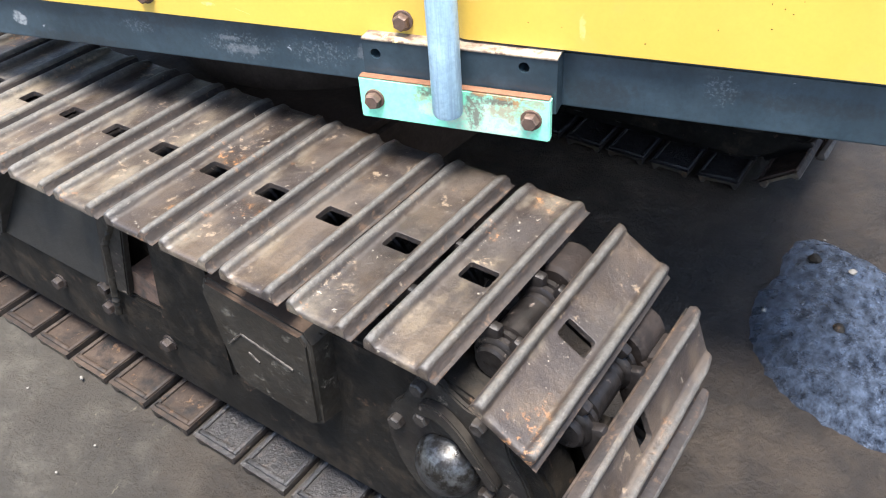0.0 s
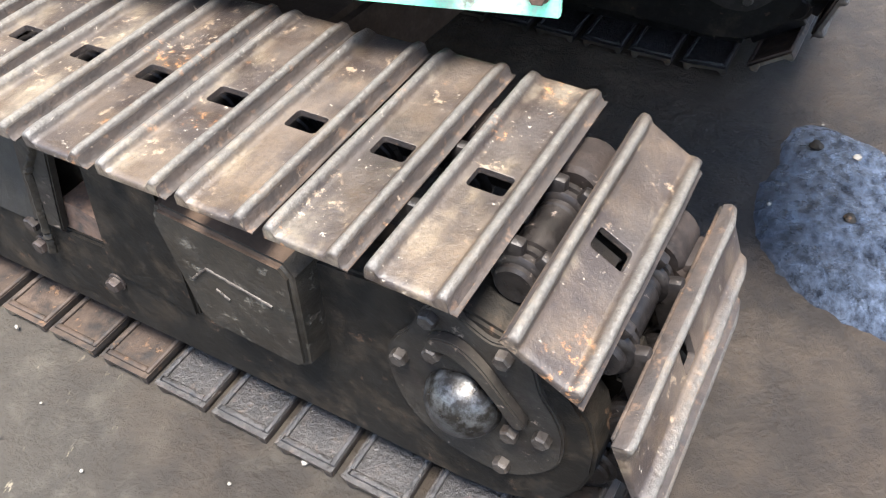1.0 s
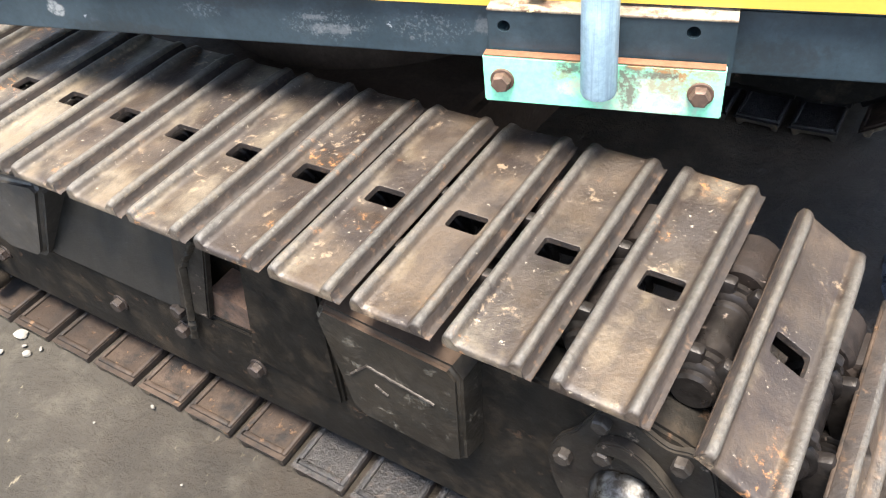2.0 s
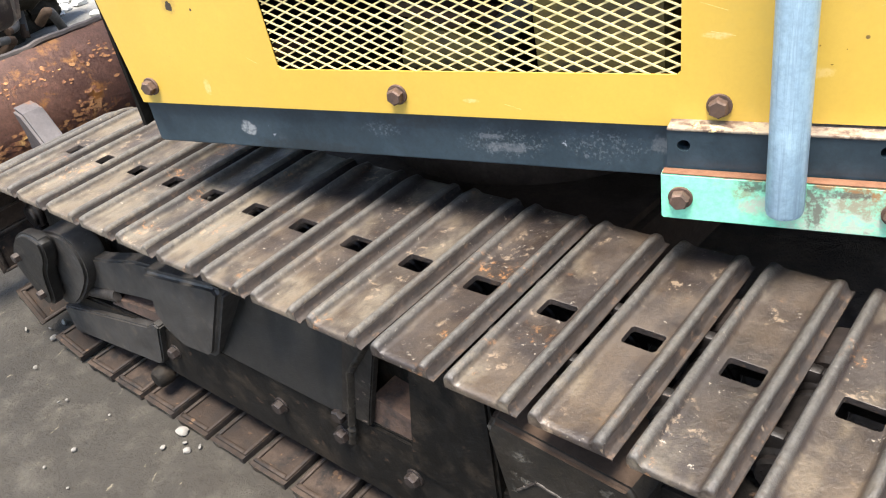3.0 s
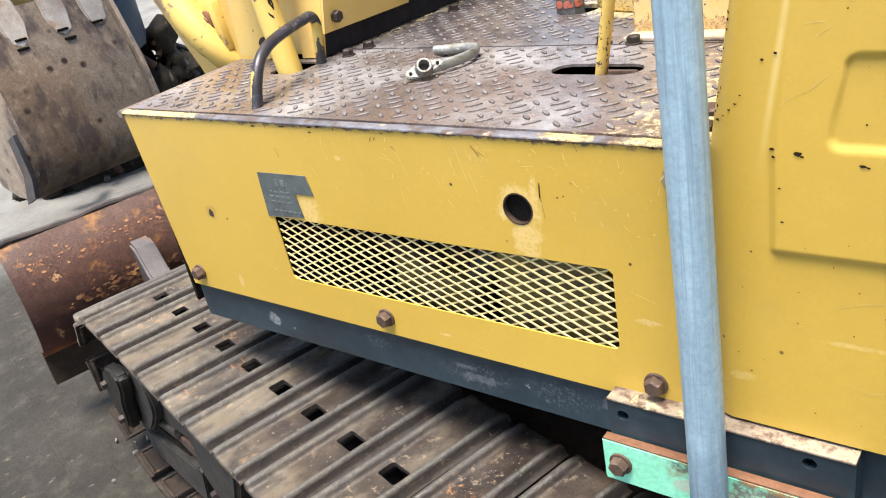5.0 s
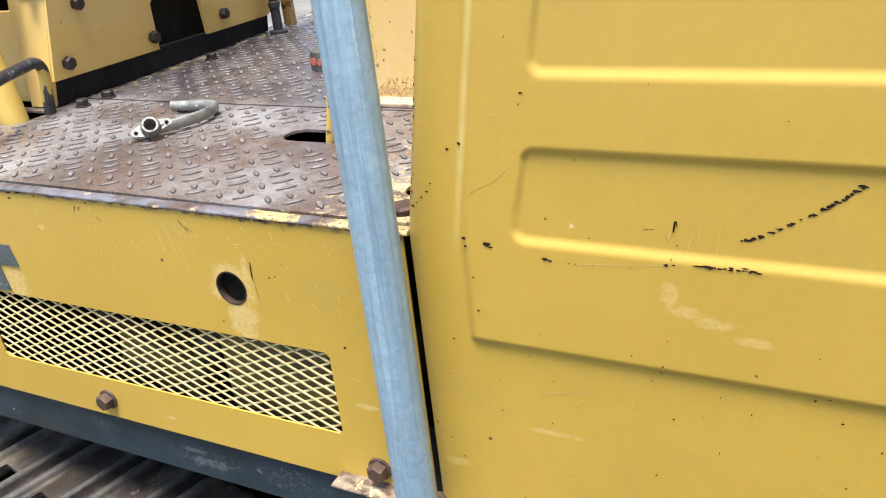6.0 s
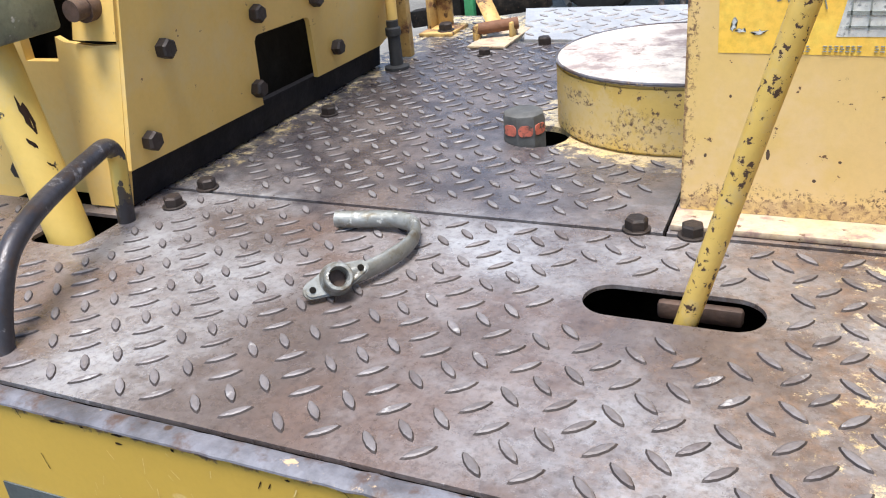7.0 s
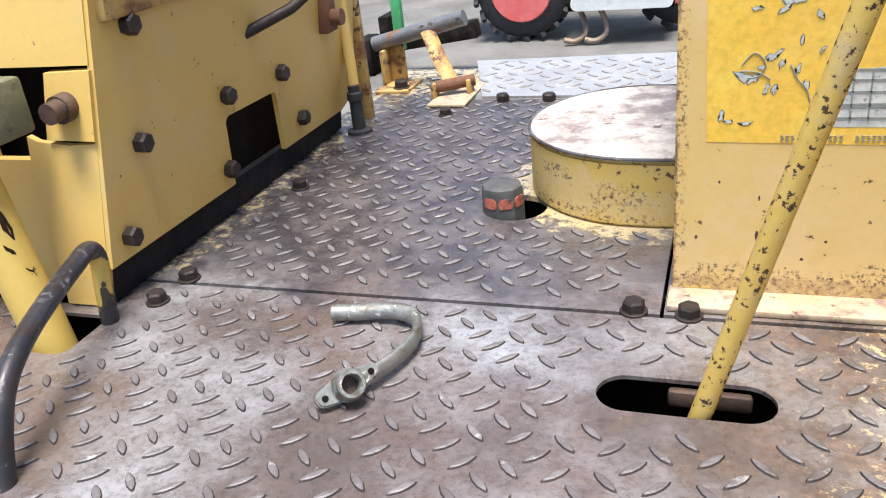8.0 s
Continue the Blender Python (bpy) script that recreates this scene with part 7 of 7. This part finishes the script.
run = curve_pts([(-0.688, 1.121, 0.866), (-0.681, 1.133, 0.866), (-0.674, 1.150, 0.866), (-0.669, 1.171, 0.866),
                 (-0.6705, 1.192, 0.866), (-0.680, 1.210, 0.8655), (-0.695, 1.2175, 0.865), (-0.712, 1.217, 0.8645), (-0.730, 1.2135, 0.864), (-0.7495, 1.2095, 0.864)], 5)
flat = []
for k in range(len(run)):
    f = k / (len(run) - 1)
    flat.append((0.50, 0.88) if f < 0.5 else (0.50 + 0.42 * min(1, (f - 0.5) / 0.12), 0.88))
sweep(bm, run, 0.0078, 16, flat)
part("arm", bm, ZINC, wrench)
face = Vector((0.60, -0.58, 0.55)).normalized()
along = Vector((0.43, 0.90, 0.0))
along = (along - face * along.dot(face)).normalized()
EYE_M = Matrix.Translation((-0.6925, 1.1125, 0.8685)) @ Matrix((along, face.cross(along), face)).transposed().to_4x4() @ Matrix.Diagonal((0.80, 0.74, 0.85, 1))
oval = []
for cu, r, a0, a1 in ((0.024, 0.0072, -70, 70), (0.0, 0.0138, 70, 110), (-0.022, 0.0085, 110, 250), (0.0, 0.0138, 250, 290)):
    oval += [(cu + r * math.cos(radians(a0 + (a1 - a0) * k / 7)), r * math.sin(radians(a0 + (a1 - a0) * k / 7))) for k in range(8)]
bm = bmesh.new()
slab(bm, oval, [], EYE_M, 0.007)
bmesh.ops.bevel(bm, geom=[e for e in bm.edges if e.calc_face_angle(0) > 0.9], offset=0.0014, segments=2, affect="EDGES")
part("eye_plate", bm, ZINC, wrench, "cast oval eye plate")
bm = bmesh.new()
lathe(bm, EYE_M @ Vector((0, 0, -0.001)), EYE_M @ Vector((0, 0, 1)), [(0, 0.0118), (0.004, 0.0115), (0.0055, 0.0104), (0.0125, 0.0100), (0.0135, 0.0092), (0.0135, 0.0072), (0.0120, 0.0066), (0.0012, 0.0062), (0.0012, 0.001)], 28)
part("socket_boss", bm, ZINC, wrench, "bright machined socket boss")
bm = bmesh.new()
lathe(bm, EYE_M @ Vector((0, 0, 0.0004)), EYE_M @ Vector((0, 0, 1)), [(0, 0.0062), (0.0006, 0.0062), (0.0008, 0.003)], 20)
part("socket_bottom", bm, BOLT, wrench, "rust-brown socket bottom")
# Black discs stand for the small holes' inner shade.
for cu in (-0.0225, 0.0235):
    bm = bmesh.new()
    lathe(bm, EYE_M @ Vector((cu, 0, -0.002)), EYE_M @ Vector((cu, 0, 1)), [(0, 0.0023), (0.0024, 0.0023), (0.0026, 0.0014)], 14)
    part("rivet_hole", bm, DARKIN, wrench, "small dark hole")

# ---- bucket on its arm beyond the blade ----
bk = thing("digging_arm", (-2.9, 1.65, 0.33), "brown steel bucket curled up on the yellow digging arm", "digging arm")
BM = pose(-2.62, 1.655, 0.325, 0, 0, -4)
prof = [(-0.34, 0.02), (-0.22, -0.005), (-0.10, 0.0), (-0.03, 0.030), (0.0, 0.10), (0.0, 0.19), (-0.030, 0.34), (-0.085, 0.48), (-0.13, 0.585)]
sheet = curve_pts([(p, 0, q) for p, q in prof], 4)
bm = bmesh.new()
cols2 = [[bm.verts.new(BM @ Vector((p.x + 0.005 * noise.noise(Vector((p.z * 7, w * 7, 0))), w, p.z))) for p in sheet] for w in [-0.235 + 0.47 * k / 14 for k in range(15)]]
for a, b in zip(cols2, cols2[1:]):
    for j in range(len(sheet) - 1):
        bm.faces.new((a[j], a[j + 1], b[j + 1], b[j]))
bmesh.ops.solidify(bm, geom=bm.faces[:], thickness=0.014)
shell = part("bucket_shell", bm, BUCKET, bk, "worn brown steel bucket shell")
for w in (-0.236, 0.250):
    bm = bmesh.new()
    slab(bm, [(-0.34, 0.02), (-0.22, -0.005), (-0.10, 0.0), (-0.03, 0.030), (0.002, 0.10), (0.002, 0.19), (-0.028, 0.34), (-0.083, 0.48), (-0.128, 0.585), (-0.26, 0.60), (-0.36, 0.30)], [], BM @ at_y(w), 0.016)
    part("side_plate", bm, BUCKET, bk)
bm = bmesh.new()
slab(bm, [(-0.12, -0.012), (-0.03, 0.022), (0.012, 0.10), (0.006, 0.24), (-0.05, 0.22), (-0.05, 0.10)], [], BM @ at_y(-0.252), 0.014)
part("wear_plate", bm, ARMST, bk, "pale wear plate on the bucket side")
for k in range(4):
    w = (-0.215, -0.085, 0.060, 0.185)[k]
    bm = bmesh.new()
    slab(bm, [(w - 0.030, 0.500), (w, 0.484), (w + 0.030, 0.500), (w + 0.041, 0.56), (w + 0.036, 0.62), (w + 0.024, 0.68), (w + 0.013, 0.755), (w - 0.013, 0.755), (w - 0.024, 0.68), (w - 0.036, 0.62), (w - 0.041, 0.56)], [], BM @ Matrix.Translation((0.066, 0, 0)) @ Matrix.Rotation(radians(-17), 4, "Y") @ FACE_X, 0.03)
    bmesh.ops.bevel(bm, geom=[e for e in bm.edges if e.calc_face_angle(0) > 0.9], offset=0.005, segments=2, affect="EDGES")
    part("tooth", bm, TOOTH, shell, "scoured pale tooth")
# Black blocks stand for the slots and the shade in them.
for w, z in ((-0.21, 0.485), (-0.21, 0.458), (-0.083, 0.485), (-0.090, 0.458), (0.055, 0.480), (0.066, 0.450), (0.177, 0.474)):
    bm = bmesh.new()
    box(bm, (-0.110, w - 0.019, z), (-0.064 - (z - 0.45) * 0.4, w + 0.019, z + 0.008), 0.003)
    bm.transform(BM)
    part("bolt_slot", bm, DARKIN, shell)
bm = bmesh.new()
box(bm, (-3.02, 1.57, 0.62), (-2.86, 1.74, 2.05), 0.02)
part("dipper", bm, PALE, bk, "yellow dipper arm")
bm = bmesh.new()
sweep(bm, [(-2.80, 1.60, 0.80), (-2.80, 1.60, 1.5)], 0.035, 16)
part("bucket_ram", bm, BLUE, bk, "dark bucket ram")
bm = bmesh.new()
slab(bm, [(-3.1, 1.95), (-2.8, 1.85), (-1.95, 1.52), (-1.45, 1.45), (-1.45, 1.62), (-2.1, 1.75), (-3.05, 2.15)], [], at_y(1.57), 0.13)
part("boom", bm, PALE, bk, "yellow boom")
bm = bmesh.new()
box(bm, (-2.0, 1.30, 1.50), (-1.75, 1.60, 1.62), 0.01)
part("knuckle", bm, PALE, bk)

heap = bmesh.new()
g = random.Random(77)
for q in bmesh.ops.create_icosphere(heap, subdivisions=5, radius=1.0)["verts"]:
    q.co *= 1 + 0.25 * noise.noise(q.co * 3.0) + 0.12 * noise.noise(q.co * 9.0)
    q.co = Vector((-3.86 + 0.20 * q.co.x, 2.43 + 0.47 * q.co.y, max(-0.02, 0.46 * q.co.z)))
for k in range(110):
    c = Vector((g.uniform(-3.95, -3.62), g.uniform(1.95, 2.90), g.uniform(0.02, 0.56)))
    if c.y > 2.74:
        c.z *= 0.66
    made = bmesh.ops.create_icosphere(heap, subdivisions=3, radius=g.uniform(0.05, 0.11), matrix=Matrix.Translation(c))["verts"]
    axis = Vector((g.uniform(-1, 1), g.uniform(-1, 1), g.uniform(-1, 1))).normalized()
    for q in made:
        q.co += (q.co - c) * (0.7 * noise.noise(q.co * 9) + 0.35 * noise.noise(q.co * 26)) - axis * (q.co - c).dot(axis) * 0.4
        q.co.z = max(-0.02, q.co.z)
tone = len(heap.faces)
for k in range(26):
    a = Vector((g.uniform(-3.75, -3.52), g.uniform(2.0, 2.82), g.uniform(0.0, 0.45)))
    b = a + Vector((g.uniform(-0.1, 0.1), g.uniform(-0.15, 0.12), g.uniform(-0.1, 0.22)))
    c = b + Vector((g.uniform(-0.1, 0.1), g.uniform(-0.10, 0.10), g.uniform(-0.25, 0.05)))
    sweep(heap, curve_pts([[q.x, min(q.y, 2.88), max(0.0, q.z)] for q in (a, b, c)], 6), g.uniform(0.010, 0.026), 8)
for k in range(16):
    c = Vector((g.uniform(-3.75, -3.55), g.uniform(2.05, 2.82), g.uniform(0.06, 0.42)))
    turn = Euler((g.uniform(0, 3), g.uniform(0, 3), g.uniform(0, 3))).to_matrix().to_4x4()
    bmesh.ops.create_cube(heap, size=1, matrix=Matrix.Translation(c) @ turn @ Matrix.Diagonal((g.uniform(0.06, 0.16), g.uniform(0.03, 0.09), 0.008, 1)))
heap.faces.ensure_lookup_table()
for n in range(tone, len(heap.faces)):
    heap.faces[n].material_index = 1 + (n // 96) % 2
pile = single("scrap_heap", heap, SCRAP, "dark heap of oily scrap, hoses and plates on the ground", "scrap heap", "stuff", 60)
pile.data.materials.append(BROWN)
pile.data.materials.append(RUBBER)

# ---- tractor and implements across the yard ----
tractor = thing("tractor", (-1.75, 6.2, 0.0), "small tractor with red wheel rims parked across the yard", "tractor")


def tyre_bm(x, y, r, wide):
    bm = bmesh.new()
    lathe(bm, (x, y - wide / 2, r), (x, y + 9, r), [(0, r * 0.58), (0.015, r * 0.80), (0.04, r * 0.93), (wide / 2, r * 0.95), (wide - 0.04, r * 0.93), (wide - 0.015, r * 0.80), (wide, r * 0.58)], 40)
    return bm


def tread_bm(x, y, r, wide):
    bm = bmesh.new()
    for k in range(18):
        a = 2 * math.pi * k / 18
        m = Matrix.Translation((x, y, r)) @ Matrix.Rotation(a, 4, "Y")
        for s in (-1, 1):
            bmesh.ops.create_cube(bm, size=1, matrix=m @ Matrix.Translation((0, s * wide * 0.26, r * 0.965)) @ Matrix.Rotation(radians(38 * s), 4, "Z") @ Matrix.Diagonal((0.03, wide * 0.55, r * 0.09, 1)))
    return bm


for wx, wy, wr in ((-1.77, 6.2, 0.33), (-0.72, 6.35, 0.42)):
    wheel = part("tyre", tyre_bm(wx, wy, wr, 0.18), RUBBER, tractor, "dusty black lugged tyre")
    tagged(part("tyre_tread", tread_bm(wx, wy, wr, 0.18), RUBBER, wheel), kind="stuff")
    bm = bmesh.new()
    lathe(bm, (wx, wy - 0.10, wr), (wx, wy + 9, wr), [(0, wr * 0.60), (0.01, wr * 0.62), (0.012, wr * 0.56), (0.05, wr * 0.45), (0.055, wr * 0.2), (0.03, wr * 0.18), (0.03, 0.01)], 36)
    part("rim", bm, RED, wheel, "red wheel rim")
bm = bmesh.new()
box(bm, (-2.3, 6.25, 0.42), (-0.9, 6.75, 0.95), 0.06)
part("hood", bm, GREENT, tractor, "green hood")
bm = bmesh.new()
slab(bm, rounded(-1.42, 0.21, -0.80, 0.30, 0.04), [], at_y(5.95), 0.45)
tiller = thing("rotary_tiller", (-1.1, 6.1, 0.0), "pale rotary tiller with curved steel tines", "tiller")
part("hood", bm, WHITE, tiller, "pale green-white hood")
for k in range(2):
    tx = -1.40 + 0.13 * k
    bm = bmesh.new()
    sweep(bm, curve_pts([(tx, 6.05, 0.24), (tx + 0.05, 6.03, 0.14), (tx + 0.06, 6.0, 0.06), (tx + 0.0, 5.98, 0.02), (tx - 0.07, 5.97, 0.03)], 5), 0.018, 10)
    part("tine", bm, BUCKET, tiller, "curved tine")
bm = bmesh.new()
rod(bm, (-1.45, 6.06, 0.24), (-0.8, 6.06, 0.24), 0.05)
part("shaft", bm, DARKIN, tiller)
trail = thing("implement_frame", (-2.4, 5.4, 0.0), "dark steel implement frame with a green bracket", "implement")
bm = bmesh.new()
box(bm, (-2.75, 5.35, 0.14), (-1.86, 5.45, 0.24), 0.01, Matrix.Rotation(radians(-7), 4, "Y"))
part("bar", bm, FRAME, trail)
bm = bmesh.new()
box(bm, (-2.45, 5.3, 0.0), (-2.38, 5.5, 0.35), 0.01)
box(bm, (-2.62, 5.3, 0.0), (-2.52, 5.5, 0.22), 0.02)
part("stand", bm, FRAME, trail)
bm = bmesh.new()
box(bm, (-2.34, 5.25, 0.16), (-2.28, 5.3, 0.5), 0.01)
part("green_bracket", bm, GREENT, trail)

# ---- oil skin, stones, rubble ----
bm = bmesh.new()
nr_, na = 40, 110
PX, PYY = 0.352, 1.232
centre = bm.verts.new((PX, PYY, 0.014))
rings = []
for i in range(1, nr_ + 1):
    f = i / nr_
    row = []
    for k in range(na):
        a = 2 * math.pi * k / na
        lobe = 0.062 * math.exp(-((math.degrees(a) - 121) / 15) ** 2) - 0.055 * math.exp(-((math.degrees(a) - 85) / 16) ** 2)
        rad = (0.225 + lobe + 0.008 * noise.noise(Vector((math.cos(a) * 5, math.sin(a) * 5, 2.0))) + 0.007 * noise.noise(Vector((math.cos(a) * 14, math.sin(a) * 14, 5.0)))) * f
        x, y = PX + rad * math.cos(a), PYY + rad * math.sin(a)
        z = 0.010 + (0.0035 * noise.noise(Vector((x * 22, y * 22, 0))) + 0.0022 * noise.noise(Vector((x * 70, y * 70, 4)))) * (1 - f ** 6) + 0.006 * (1 - f ** 2) - 0.016 * f ** 12
        row.append(bm.verts.new((x, y, z)))
    rings.append(row)
for k in range(na):
    bm.faces.new((centre, rings[0][k], rings[0][(k + 1) % na]))
for a, b in zip(rings, rings[1:]):
    for k in range(na):
        bm.faces.new((a[k], b[k], b[(k + 1) % na], a[(k + 1) % na]))
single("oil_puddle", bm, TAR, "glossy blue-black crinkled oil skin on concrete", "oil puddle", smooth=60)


def stone_bm(size, seed):
    bm = bmesh.new()
    bmesh.ops.create_icosphere(bm, subdivisions=2, radius=size)
    for q in bm.verts:
        q.co *= 1 + 0.35 * noise.noise(q.co / size * 1.3 + Vector((seed, 0, 0)))
        q.co.z *= 0.6
    return bm


for k, (x, y, r, mat, what) in enumerate(((0.264, 1.226, 0.010, FRAME, "dark"), (0.222, 1.398, 0.011, FRAME, "dark"), (0.284, 1.379, 0.007, CHIPST, "pale"), (0.147, 1.236, 0.004, CHIPST, "pale"))):
    bm = stone_bm(r, k * 1.9)
    bm.transform(Matrix.Translation((x, y, 0.016)))
    single("stone", bm, mat, what + " pebble stuck in the oil skin", "stone", group="pebbles in the oil")
kinds = [mesh_of("stone", stone_bm(0.010, k * 3.3), CHIPST, 30) for k in range(4)]
for k in range(44):
    if k < 18:
        x, y = rng.uniform(-1.7, -0.2), rng.uniform(0.3, 0.62)
        y += -0.23 * (x + 0.17)
    else:
        x, y = rng.uniform(0.15, 0.9), rng.uniform(0.9, 2.4)
    s = rng.choice((0.2, 0.25, 0.3, 0.4, 0.5))
    ob = new("stone", kinds[k % 4])
    ob.matrix_basis = Matrix.LocRotScale((x, y, -0.002 + 0.003 * s), Euler((0, 0, rng.uniform(0, 6))), (s, s, s))
    tagged(ob, "small pale stone chip on the ground", "stone", "stone chips")
for k, (x, y, r) in enumerate(((-1.191, 0.838, 1.5), (-1.202, 0.799, 0.7), (-1.170, 0.819, 0.6), (-1.137, 0.819, 0.6), (-1.153, 0.805, 0.9), (-0.885, 0.760, 0.6), (-1.491, 0.830, 0.45), (-1.755, 0.982, 0.8), (-1.663, 0.977, 1.0), (-1.684, 1.024, 1.1), (-1.627, 0.893, 0.6), (-1.70, 1.00, 0.6))):
    ob = new("stone", kinds[k % 4])
    ob.matrix_basis = Matrix.LocRotScale((x, y, 0.001 + 0.002 * r), Euler((0.2 * k, 0.1, 1.7 * k)), (0.8 * r, 0.6 * r, 0.6 * r))
    tagged(ob, "broken grey concrete crumb beside the track", "stone", "concrete crumbs")
big = [mesh_of("rubble", stone_bm(0.09, 20 + k * 2.7), STONE, 30) for k in range(4)]
for k in range(110):
    x, y = rng.uniform(-4.7, -3.3), rng.uniform(2.86, 4.2)
    s = rng.uniform(0.15, 0.62)
    ob = new("rubble", big[k % 4])
    ob.matrix_basis = Matrix.LocRotScale((x, y, 0.02 * s), Euler((rng.uniform(-0.3, 0.3), rng.uniform(-0.3, 0.3), rng.uniform(0, 6))), (s, s, s))
    tagged(ob, "pale broken concrete rubble on the ground", "rubble", "rubble pile")
drum = thing("blue_canister", (-3.72, 2.31, 0.50), "blue-grey canister standing in dark scrap", "canister")
bm = bmesh.new()
lathe(bm, (-3.72, 2.31, 0.50), (-3.72, 2.31, 1.7), [(0, 0.10), (0.015, 0.20), (0.05, 0.27), (0.10, 0.285), (0.30, 0.285), (0.305, 0.292), (0.325, 0.292), (0.33, 0.285), (0.62, 0.285), (0.66, 0.25), (0.67, 0.05)], 40)
part("shell", bm, BLUE, drum)
